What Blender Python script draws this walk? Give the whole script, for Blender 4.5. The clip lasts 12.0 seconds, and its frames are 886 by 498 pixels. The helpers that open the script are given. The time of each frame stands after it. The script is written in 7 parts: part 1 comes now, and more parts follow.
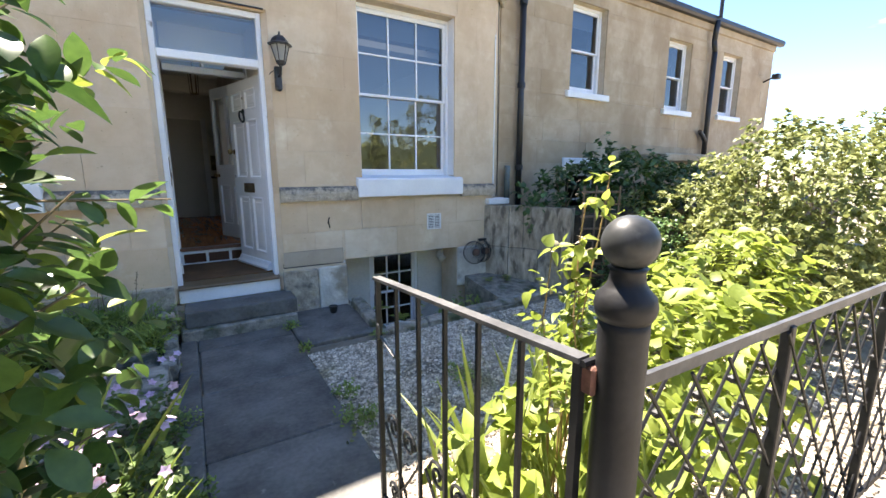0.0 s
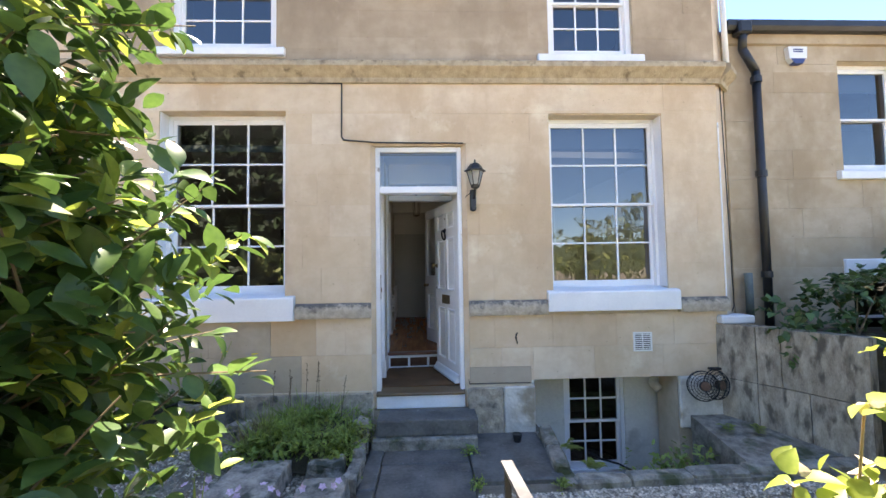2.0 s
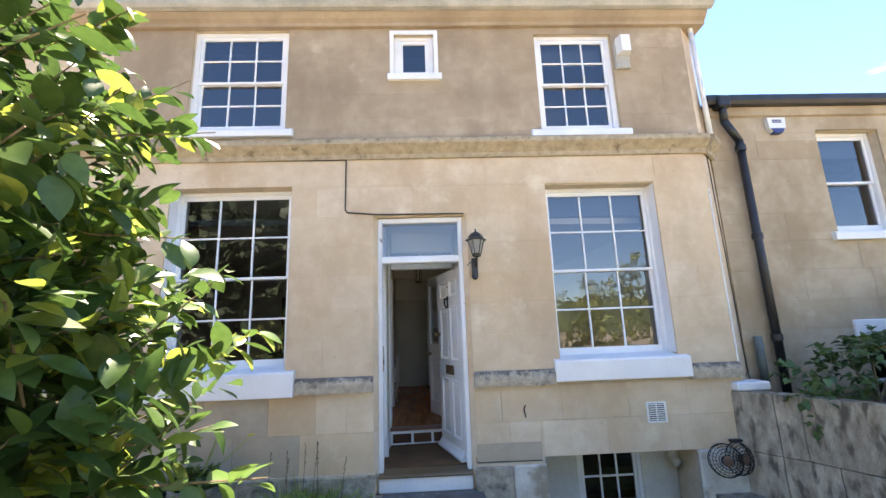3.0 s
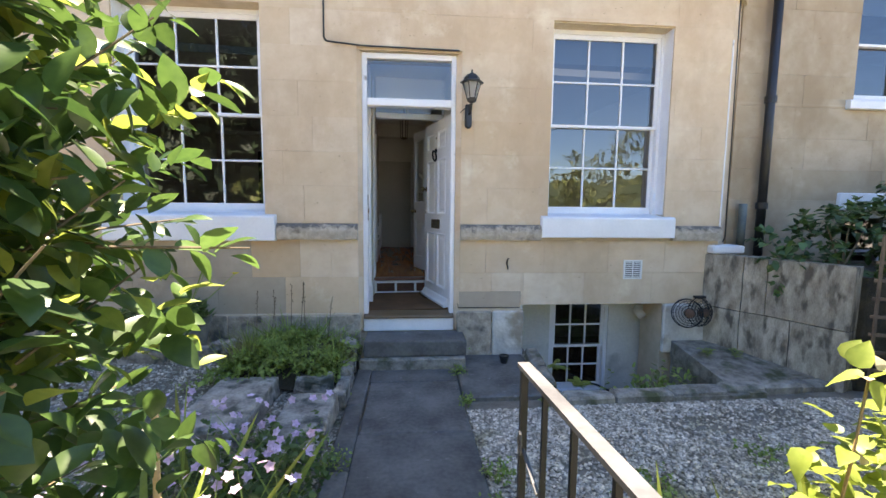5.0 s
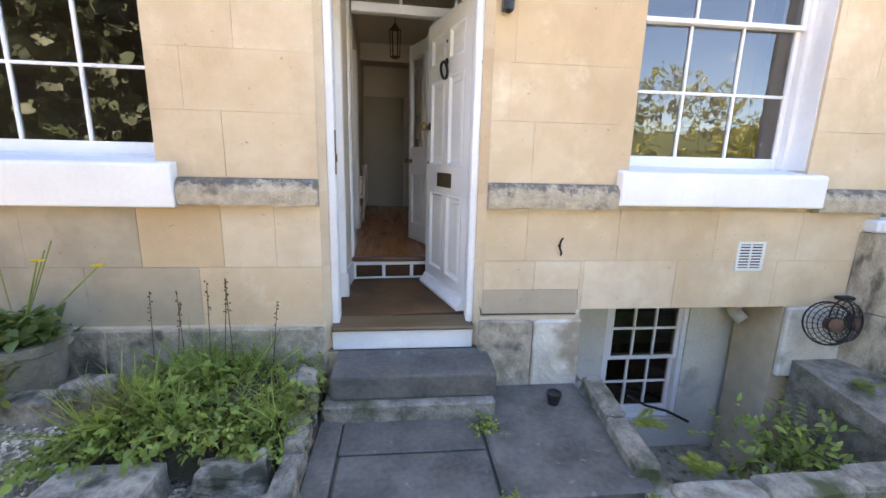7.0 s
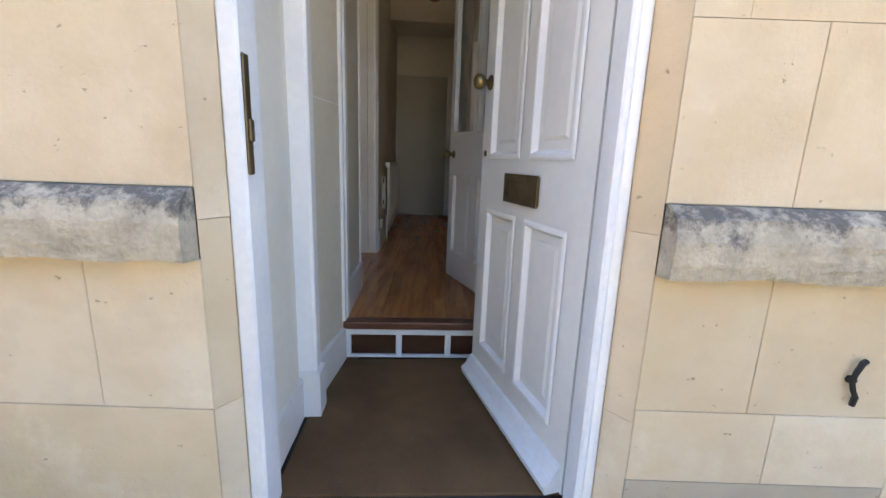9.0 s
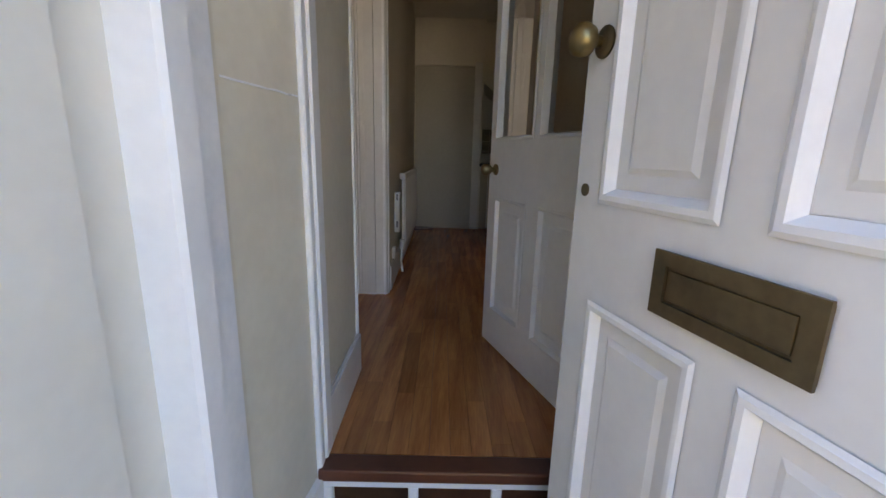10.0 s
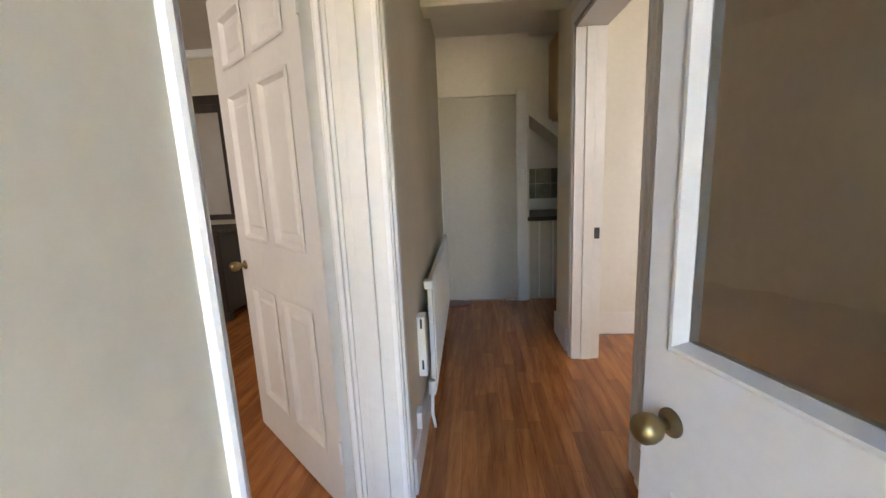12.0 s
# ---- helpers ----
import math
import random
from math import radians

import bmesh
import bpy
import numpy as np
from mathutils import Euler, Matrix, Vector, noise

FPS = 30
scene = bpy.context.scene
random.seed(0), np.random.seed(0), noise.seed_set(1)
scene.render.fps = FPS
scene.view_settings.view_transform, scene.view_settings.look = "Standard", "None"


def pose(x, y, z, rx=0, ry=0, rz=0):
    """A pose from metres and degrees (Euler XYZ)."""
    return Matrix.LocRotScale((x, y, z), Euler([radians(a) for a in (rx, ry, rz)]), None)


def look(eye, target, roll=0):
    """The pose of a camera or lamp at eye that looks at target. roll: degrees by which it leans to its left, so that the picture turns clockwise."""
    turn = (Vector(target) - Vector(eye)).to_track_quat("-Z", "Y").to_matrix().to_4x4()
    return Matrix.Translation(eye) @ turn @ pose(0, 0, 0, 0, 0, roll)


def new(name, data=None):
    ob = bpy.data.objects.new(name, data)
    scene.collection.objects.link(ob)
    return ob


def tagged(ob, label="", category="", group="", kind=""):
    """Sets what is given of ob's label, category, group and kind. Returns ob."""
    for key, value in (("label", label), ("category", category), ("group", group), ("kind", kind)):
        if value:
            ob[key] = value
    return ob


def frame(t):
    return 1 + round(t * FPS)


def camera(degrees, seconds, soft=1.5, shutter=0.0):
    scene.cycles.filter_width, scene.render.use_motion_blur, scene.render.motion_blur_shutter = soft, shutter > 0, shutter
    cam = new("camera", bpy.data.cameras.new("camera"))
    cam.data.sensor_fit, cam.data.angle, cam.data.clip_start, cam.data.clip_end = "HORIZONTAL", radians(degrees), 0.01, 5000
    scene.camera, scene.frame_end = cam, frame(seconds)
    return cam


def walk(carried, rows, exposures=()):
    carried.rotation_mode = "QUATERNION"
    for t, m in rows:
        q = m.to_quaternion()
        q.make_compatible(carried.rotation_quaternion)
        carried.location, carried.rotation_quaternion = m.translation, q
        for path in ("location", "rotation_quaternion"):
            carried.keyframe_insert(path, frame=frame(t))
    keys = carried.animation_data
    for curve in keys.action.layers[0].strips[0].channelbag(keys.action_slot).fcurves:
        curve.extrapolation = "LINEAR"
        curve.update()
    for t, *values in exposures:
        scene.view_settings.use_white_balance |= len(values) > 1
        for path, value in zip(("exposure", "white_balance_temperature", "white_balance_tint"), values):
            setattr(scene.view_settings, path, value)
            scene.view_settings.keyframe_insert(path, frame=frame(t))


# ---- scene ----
cam = camera(94.1, 12.0)

PATH = [
    (0, (0.653, -4.615, 1.513), (1.677, -2.936, 1.152), -0.1),
    (0.5, (0.806, -4.464, 1.495), (1.505, -2.621, 1.157), -0.2),
    (0.7, (0.863, -4.428, 1.502), (1.423, -2.535, 1.186), -0.5),
    (1, (0.933, -4.385, 1.527), (1.323, -2.443, 1.252), -0.1),
    (1.5, (1.022, -4.386, 1.597), (1.184, -2.396, 1.473), -0.3),
    (2, (1.021, -4.405, 1.693), (1.099, -2.409, 1.8), -0.9),
    (2.5, (1.037, -4.435, 1.785), (1.105, -2.466, 2.128), -1.8),
    (2.7, (1.021, -4.431, 1.786), (1.101, -2.478, 2.21), -2.2),
    (4.3, (0.988, -4.385, 1.595), (1.093, -2.387, 1.591), -0.2),
    (4.5, (0.995, -4.349, 1.579), (1.111, -2.353, 1.508), 0.0),
    (5, (0.938, -4.204, 1.534), (1.102, -2.221, 1.338), 0.6),
    (5.5, (0.922, -3.879, 1.489), (1.122, -1.909, 1.21), 0.9),
    (6, (0.937, -3.497, 1.508), (1.164, -1.539, 1.167), 1.1),
    (6.5, (0.899, -3.058, 1.493), (1.134, -1.112, 1.097), 1.4),
    (6.7, (0.902, -2.855, 1.502), (1.13, -0.912, 1.088), 1.4),
    (8.5, (0.979, -1.304, 1.465), (1.035, 0.649, 1.035), 2.0),
    (9, (0.974, -0.903, 1.449), (0.978, 1.052, 1.027), 2.0),
    (9.5, (0.914, -0.442, 1.469), (0.863, 1.51, 1.038), 2.0),
    (10, (0.89, 0.01, 1.545), (0.798, 1.958, 1.102), 1.4),
    (10.5, (0.849, 0.337, 1.661), (0.683, 2.273, 1.187), 0.3),
    (11, (0.754, 0.747, 1.81), (0.612, 2.689, 1.353), -0.9),
    (11.2, (0.744, 0.857, 1.837), (0.599, 2.801, 1.393), -1.5),
    (11.5, (0.743, 1.014, 1.87), (0.587, 2.965, 1.458), -2.1),
    (12, (0.739, 1.237, 1.92), (0.498, 3.187, 1.547), -2.5),
]
EXPOSURE = [(0.0, 2.5, 6950, 14), (1.5, 2.75, 7150, 16), (2.5, 2.77, 7400, 18), (4.5, 2.67, 7350, 17), (5.5, 2.97, 7800, 18), (6.5, 3.46, 8900, 22), (8.5, 3.57, 8800, 21), (9.5, 3.52, 8800, 20),
            (10.0, 3.76, 8900, 22), (10.5, 4.2, 9700, 26), (11.0, 4.7, 9500, 24), (11.5, 5.18, 9900, 23), (12.0, 5.72, 8300, 18)]
walk(cam, [(t, look(eye, target, roll)) for t, eye, target, roll in PATH], EXPOSURE)


# ---- world, sun, exposure ----
SUN_AZ, SUN_EL = -8.0, 65.0          # degrees from +y towards +x, and above the ground
w = bpy.data.worlds.new("sky")
scene.world = w
w.use_nodes = True
wn, wl = w.node_tree.nodes, w.node_tree.links
wn.clear()
w_out = wn.new("ShaderNodeOutputWorld")
w_bg = wn.new("ShaderNodeBackground")
w_sky = wn.new("ShaderNodeTexSky")
w_sky.sky_type = "NISHITA"
w_sky.sun_disc = False
w_sky.sun_elevation = radians(SUN_EL)
w_sky.sun_rotation = radians(SUN_AZ)
w_sky.air_density, w_sky.dust_density, w_sky.ozone_density = 0.82, 0.06, 4.5
w_bg.inputs[1].default_value = 0.09
# thin broken cloud over the whole sky
w_tc = wn.new("ShaderNodeTexCoord")
w_map = wn.new("ShaderNodeMapping")
w_map.inputs["Scale"].default_value = (1.2, 1.2, 5.0)
w_map.inputs["Location"].default_value = (0.3, 0.9, 0.2)
w_noise = wn.new("ShaderNodeTexNoise")
w_noise.inputs["Scale"].default_value = 2.2
w_noise.inputs["Detail"].default_value = 6
w_ramp = wn.new("ShaderNodeValToRGB")
w_ramp.color_ramp.elements[0].position, w_ramp.color_ramp.elements[1].position = 0.65, 0.73
w_mix = wn.new("ShaderNodeMix")
w_mix.data_type = "RGBA"
w_mix.inputs[7].default_value = (6.0, 6.2, 6.5, 1)
wl.new(w_tc.outputs["Generated"], w_map.inputs[0])
wl.new(w_map.outputs[0], w_noise.inputs["Vector"])
wl.new(w_noise.outputs[0], w_ramp.inputs[0])
wl.new(w_ramp.outputs[0], w_mix.inputs[0])
w_sat = wn.new("ShaderNodeHueSaturation")
w_sat.inputs["Saturation"].default_value = 1.08
wl.new(w_sky.outputs[0], w_sat.inputs["Color"])
wl.new(w_sat.outputs[0], w_mix.inputs[6])
wl.new(w_mix.outputs[2], w_bg.inputs[0])
wl.new(w_bg.outputs[0], w_out.inputs[0])

sun = new("sun", bpy.data.lights.new("sun", "SUN"))
sun.data.energy, sun.data.angle, sun.data.color = 5.0, radians(0.5), (1.0, 0.95, 0.86)
s_az, s_el = radians(SUN_AZ), radians(SUN_EL)
sun_dir = Vector((math.sin(s_az) * math.cos(s_el), math.cos(s_az) * math.cos(s_el), math.sin(s_el)))
sun.matrix_world = look(sun_dir * 60, (0, 0, 0))


# area lamps added in the two big window openings, standing in for daylight
def daylight(name, place, target, sx, sz, watts):
    lamp = new(name, bpy.data.lights.new(name, "AREA"))
    lamp.data.shape, lamp.data.size, lamp.data.size_y = "RECTANGLE", sx, sz
    lamp.data.energy, lamp.data.color = watts, (0.95, 0.97, 1.0)
    lamp.data.spread = radians(105)
    lamp.matrix_world = look(place, target)
    return lamp


daylight("daylight_left", (-1.13, 0.36, 2.38), (-1.13, 3.0, 2.0), 1.36, 2.2, 0.58)
daylight("daylight_right", (3.0, 0.36, 2.38), (3.0, 3.0, 2.0), 1.36, 2.2, 0.85)

# ---- materials ----
def mat(name, c1, c2, rough=0.6, scale=6.0, fine=60.0, bump=0.15, depth=0.01, metal=0.0, vary=0.0, stretch=(1, 1, 1), c3=None,
        spot=1.5, spot_at=0.6, spec=0.5, island=0.0, trans=0.0, coat=0.0):
    """Two-scale noise between c1 and c2, a third colour in patches, fine relief, a little difference from piece to piece."""
    m = bpy.data.materials.new(name)
    m.use_nodes = True
    n, l = m.node_tree.nodes, m.node_tree.links
    b = n["Principled BSDF"]
    geo = n.new("ShaderNodeNewGeometry")
    mp = n.new("ShaderNodeMapping")
    mp.inputs["Scale"].default_value = stretch
    l.new(geo.outputs["Position"], mp.inputs[0])
    big = n.new("ShaderNodeTexNoise")
    big.inputs["Scale"].default_value, big.inputs["Detail"].default_value = scale, 5
    small = n.new("ShaderNodeTexNoise")
    small.inputs["Scale"].default_value, small.inputs["Detail"].default_value = fine, 4
    l.new(mp.outputs[0], big.inputs["Vector"])
    l.new(mp.outputs[0], small.inputs["Vector"])
    blend = n.new("ShaderNodeMath")
    blend.operation = "MULTIPLY_ADD"
    blend.inputs[1].default_value = 0.3
    l.new(small.outputs[0], blend.inputs[0])
    scl = n.new("ShaderNodeMath")
    scl.operation = "MULTIPLY"
    scl.inputs[1].default_value = 0.7
    l.new(big.outputs[0], scl.inputs[0])
    l.new(scl.outputs[0], blend.inputs[2])
    ramp = n.new("ShaderNodeValToRGB")
    ramp.color_ramp.elements[0].position, ramp.color_ramp.elements[1].position = 0.36, 0.64
    ramp.color_ramp.elements[0].color, ramp.color_ramp.elements[1].color = (*c1, 1), (*c2, 1)
    l.new(blend.outputs[0], ramp.inputs[0])
    colour = ramp.outputs[0]
    if c3:
        patch = n.new("ShaderNodeTexNoise")
        patch.inputs["Scale"].default_value, patch.inputs["Detail"].default_value = spot, 6
        l.new(mp.outputs[0], patch.inputs["Vector"])
        pr = n.new("ShaderNodeValToRGB")
        pr.color_ramp.elements[0].position, pr.color_ramp.elements[1].position = spot_at, spot_at + 0.12
        l.new(patch.outputs[0], pr.inputs[0])
        mx = n.new("ShaderNodeMix")
        mx.data_type = "RGBA"
        l.new(pr.outputs[0], mx.inputs[0])
        l.new(colour, mx.inputs[6])
        mx.inputs[7].default_value = (*c3, 1)
        colour = mx.outputs[2]
    if vary or island:
        hsv = n.new("ShaderNodeHueSaturation")
        mr = n.new("ShaderNodeMapRange")
        amount = vary or island
        mr.inputs[3].default_value, mr.inputs[4].default_value = 1 - amount, 1 + amount
        if vary:
            l.new(n.new("ShaderNodeObjectInfo").outputs["Random"], mr.inputs[0])
        else:
            l.new(geo.outputs["Random Per Island"], mr.inputs[0])
        l.new(mr.outputs[0], hsv.inputs["Value"])
        l.new(colour, hsv.inputs["Color"])
        colour = hsv.outputs[0]
    l.new(colour, b.inputs["Base Color"])
    b.inputs["Roughness"].default_value = rough
    b.inputs["Metallic"].default_value = metal
    b.inputs["Specular IOR Level"].default_value = spec
    b.inputs["Coat Weight"].default_value = coat
    bp = n.new("ShaderNodeBump")
    bp.inputs["Strength"].default_value, bp.inputs["Distance"].default_value = bump, depth
    l.new(blend.outputs[0], bp.inputs["Height"])
    l.new(bp.outputs[0], b.inputs["Normal"])
    if trans:
        tr = n.new("ShaderNodeBsdfTranslucent")
        l.new(colour, tr.inputs[0])
        ms = n.new("ShaderNodeMixShader")
        ms.inputs[0].default_value = trans
        l.new(b.outputs[0], ms.inputs[1])
        l.new(tr.outputs[0], ms.inputs[2])
        l.new(ms.outputs[0], n["Material Output"].inputs[0])
    return m


def glass_mat(name, tint=(0.9, 0.93, 0.92), ior=1.5):
    m = bpy.data.materials.new(name)
    m.use_nodes = True
    n, l = m.node_tree.nodes, m.node_tree.links
    n.remove(n["Principled BSDF"])
    t, g, f, x = (n.new("ShaderNode" + k) for k in ("BsdfTransparent", "BsdfGlossy", "Fresnel", "MixShader"))
    t.inputs[0].default_value = (*tint, 1)
    g.inputs["Roughness"].default_value = 0.01
    f.inputs[0].default_value = ior
    wob = n.new("ShaderNodeTexNoise")
    wob.inputs["Scale"].default_value = 2.5
    bp = n.new("ShaderNodeBump")
    bp.inputs["Strength"].default_value, bp.inputs["Distance"].default_value = 0.06, 0.02
    l.new(wob.outputs[0], bp.inputs["Height"])
    l.new(bp.outputs[0], g.inputs["Normal"])
    l.new(f.outputs[0], x.inputs[0])
    l.new(t.outputs[0], x.inputs[1])
    l.new(g.outputs[0], x.inputs[2])
    l.new(x.outputs[0], n["Material Output"].inputs[0])
    return m


def stone_mat(name, tones, stain, scale=0.9, contrast=0.55, streak=0.55, bump=0.25):
    """Sawn limestone: every block has a tone of its own, with cloudy patches, run-down stains, pits and fine grain."""
    m = bpy.data.materials.new(name)
    m.use_nodes = True
    n, l = m.node_tree.nodes, m.node_tree.links
    b = n["Principled BSDF"]
    pos = n.new("ShaderNodeNewGeometry").outputs["Position"]

    def field(sc, detail, stretch=(1, 1, 1), shift=0.0):
        mp = n.new("ShaderNodeMapping")
        mp.inputs["Scale"].default_value = stretch
        mp.inputs["Location"].default_value = (shift, shift * 0.7, -shift)
        l.new(pos, mp.inputs[0])
        t = n.new("ShaderNodeTexNoise")
        t.inputs["Scale"].default_value, t.inputs["Detail"].default_value = sc, detail
        t.inputs["Roughness"].default_value = 0.62
        l.new(mp.outputs[0], t.inputs["Vector"])
        return t.outputs[0]

    def span(value, lo, hi, top=1.0):
        r = n.new("ShaderNodeMapRange")
        r.inputs[1].default_value, r.inputs[2].default_value, r.inputs[4].default_value = lo, hi, top
        l.new(value, r.inputs[0])
        return r.outputs[0]

    def blend(fac, a, c, mode="MIX"):
        x = n.new("ShaderNodeMix")
        x.data_type, x.blend_type = "RGBA", mode
        if isinstance(fac, float):
            x.inputs[0].default_value = fac
        else:
            l.new(fac, x.inputs[0])
        for slot, v in ((6, a), (7, c)):
            if isinstance(v, tuple):
                x.inputs[slot].default_value = (*v, 1)
            else:
                l.new(v, x.inputs[slot])
        return x.outputs[2]

    ramp = n.new("ShaderNodeValToRGB")
    while len(ramp.color_ramp.elements) < len(tones):
        ramp.color_ramp.elements.new(0.5)
    for k, c in enumerate(tones):
        ramp.color_ramp.elements[k].position = k / (len(tones) - 1)
        ramp.color_ramp.elements[k].color = (*c, 1)
    l.new(n.new("ShaderNodeObjectInfo").outputs["Random"], ramp.inputs[0])
    cloud = n.new("ShaderNodeValToRGB")
    cloud.color_ramp.elements[0].position, cloud.color_ramp.elements[1].position = 0.34, 0.66
    cloud.color_ramp.elements[0].color, cloud.color_ramp.elements[1].color = (*tones[0], 1), (*tones[-1], 1)
    l.new(field(scale, 7, (1, 1, 0.8)), cloud.inputs[0])
    col = blend(contrast, cloud.outputs[0], ramp.outputs[0])
    col = blend(span(field(1.1, 9, (1.25, 1.25, 0.8), 4.0), 0.47, 0.63, streak), col, stain)
    col = blend(span(field(2.3, 9, (1, 1, 1), 9.0), 0.60, 0.74, streak * 0.8), col, tuple(min(0.86, v * 1.2 + 0.03) for v in tones[-1]))
    grain = field(55, 5)
    col = blend(span(field(4.5, 8, (1, 1, 1.3), 13.0), 0.40, 0.62, 0.42), col, tuple(0.5 * (a + c) for a, c in zip(stain, tones[0])))
    pits = field(26, 3, (1, 1, 1.6), 2.0)
    col = blend(span(pits, 0.70, 0.76, 0.7), col, tuple(v * 0.45 for v in stain))
    l.new(col, b.inputs["Base Color"])
    b.inputs["Roughness"].default_value = 0.88
    b.inputs["Specular IOR Level"].default_value = 0.3
    sub = n.new("ShaderNodeMath")
    sub.operation = "MULTIPLY_ADD"
    sub.inputs[1].default_value = -1.2
    l.new(span(pits, 0.68, 0.76), sub.inputs[0])
    l.new(grain, sub.inputs[2])
    bp = n.new("ShaderNodeBump")
    bp.inputs["Strength"].default_value, bp.inputs["Distance"].default_value = bump * 1.6, 0.008
    l.new(sub.outputs[0], bp.inputs["Height"])
    l.new(bp.outputs[0], b.inputs["Normal"])
    return m


STONE = stone_mat("bath_stone", ((0.63, 0.465, 0.295), (0.71, 0.57, 0.405), (0.68, 0.535, 0.37), (0.76, 0.64, 0.49)), (0.50, 0.355, 0.225), 0.9, 0.55, 0.7)
# brown-stained stone, with the upper storey's lower brightness also put into the colour
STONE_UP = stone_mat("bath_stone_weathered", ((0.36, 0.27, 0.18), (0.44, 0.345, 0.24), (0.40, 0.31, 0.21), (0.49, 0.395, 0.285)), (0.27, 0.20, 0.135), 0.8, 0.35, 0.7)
STONE_NB = stone_mat("bath_stone_grey", ((0.42, 0.32, 0.205), (0.50, 0.41, 0.30), (0.47, 0.38, 0.27), (0.55, 0.465, 0.35)), (0.31, 0.225, 0.14), 0.8, 0.6, 0.7)
DAMP = stone_mat("damp_bath_stone", ((0.40, 0.325, 0.235), (0.50, 0.425, 0.325), (0.46, 0.38, 0.28), (0.55, 0.475, 0.37)), (0.30, 0.25, 0.185), 1.3, 0.45, 0.8)
RUSTY = stone_mat("rusty_bath_stone", ((0.58, 0.42, 0.255), (0.64, 0.485, 0.32)), (0.48, 0.33, 0.20), 1.5, 0.4, 0.6)
PATCH = stone_mat("grey_patch_stone", ((0.44, 0.36, 0.27), (0.50, 0.42, 0.32)), (0.34, 0.27, 0.2), 2.0, 0.3, 0.3)
JOINT = mat("lime_joint", (0.50, 0.40, 0.28), (0.62, 0.51, 0.37), 0.95, 8, 80, 0.2)
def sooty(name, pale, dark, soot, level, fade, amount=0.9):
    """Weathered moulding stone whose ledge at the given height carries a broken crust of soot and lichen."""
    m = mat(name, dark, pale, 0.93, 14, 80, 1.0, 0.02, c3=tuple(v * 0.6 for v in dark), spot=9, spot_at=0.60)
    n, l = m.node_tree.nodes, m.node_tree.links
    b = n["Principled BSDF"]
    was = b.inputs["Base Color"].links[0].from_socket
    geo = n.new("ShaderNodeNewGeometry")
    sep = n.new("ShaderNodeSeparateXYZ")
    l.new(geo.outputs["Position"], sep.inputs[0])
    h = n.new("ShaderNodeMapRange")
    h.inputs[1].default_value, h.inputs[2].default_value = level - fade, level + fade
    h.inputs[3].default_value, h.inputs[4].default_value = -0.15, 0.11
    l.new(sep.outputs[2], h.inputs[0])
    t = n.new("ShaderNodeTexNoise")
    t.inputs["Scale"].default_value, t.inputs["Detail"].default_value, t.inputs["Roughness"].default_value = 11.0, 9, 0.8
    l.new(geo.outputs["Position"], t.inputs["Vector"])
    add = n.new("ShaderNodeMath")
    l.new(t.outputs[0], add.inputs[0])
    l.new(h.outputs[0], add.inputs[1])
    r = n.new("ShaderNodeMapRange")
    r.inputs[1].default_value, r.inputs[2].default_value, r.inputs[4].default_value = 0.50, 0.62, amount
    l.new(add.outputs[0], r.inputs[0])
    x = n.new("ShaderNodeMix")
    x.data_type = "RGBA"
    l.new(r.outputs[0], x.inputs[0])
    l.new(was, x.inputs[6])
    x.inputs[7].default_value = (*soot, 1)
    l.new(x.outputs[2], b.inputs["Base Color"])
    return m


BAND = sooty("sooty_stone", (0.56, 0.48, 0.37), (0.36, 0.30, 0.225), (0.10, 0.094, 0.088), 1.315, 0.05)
CORNICE = sooty("stained_cornice_stone", (0.50, 0.41, 0.28), (0.36, 0.285, 0.19), (0.11, 0.09, 0.066), 3.93, 0.04, 0.85)
PLINTH = mat("plinth_stone", (0.27, 0.23, 0.18), (0.52, 0.455, 0.36), 0.93, 12, 60, 0.9, 0.02, c3=(0.12, 0.112, 0.095), spot=6, spot_at=0.55)
WHITE = mat("white_paint", (0.78, 0.78, 0.79), (0.87, 0.87, 0.87), 0.4, 3, 40, 0.12, 0.004)
WHITE_DOOR = mat("off_white_gloss_paint", (0.70, 0.69, 0.68), (0.78, 0.77, 0.75), 0.38, 3, 30, 0.10, 0.003)
WORN_WHITE = mat("worn_white_paint", (0.72, 0.73, 0.75), (0.84, 0.84, 0.85), 0.55, 4, 50, 0.3, 0.006, c3=(0.16, 0.14, 0.12), spot=9, spot_at=0.70)
PLASTER = mat("cream_plaster", (0.63, 0.575, 0.475), (0.72, 0.665, 0.56), 0.7, 2, 30, 0.12, 0.006)
PLASTER_W = mat("pale_plaster", (0.70, 0.67, 0.60), (0.78, 0.75, 0.68), 0.7, 2, 30, 0.10, 0.006)
AREA_PAINT = mat("area_render", (0.55, 0.54, 0.49), (0.72, 0.71, 0.65), 0.85, 2, 40, 0.3, 0.01, c3=(0.24, 0.24, 0.20), spot=1.6, spot_at=0.60)
CEIL = mat("ceiling_paint", (0.72, 0.70, 0.64), (0.78, 0.76, 0.70), 0.8, 2, 30, 0.08)
SLATE = mat("slate_flag", (0.074, 0.072, 0.066), (0.185, 0.177, 0.162), 0.72, 3.4, 34, 0.6, 0.016, vary=0.15, c3=(0.30, 0.285, 0.26), spot=13, spot_at=0.66)
CONCRETE = mat("stained_concrete", (0.25, 0.205, 0.152), (0.53, 0.455, 0.35), 0.94, 9, 70, 1.0, 0.02, vary=0.10, stretch=(1.6, 1.6, 0.6), c3=(0.135, 0.112, 0.083), spot=7, spot_at=0.53)
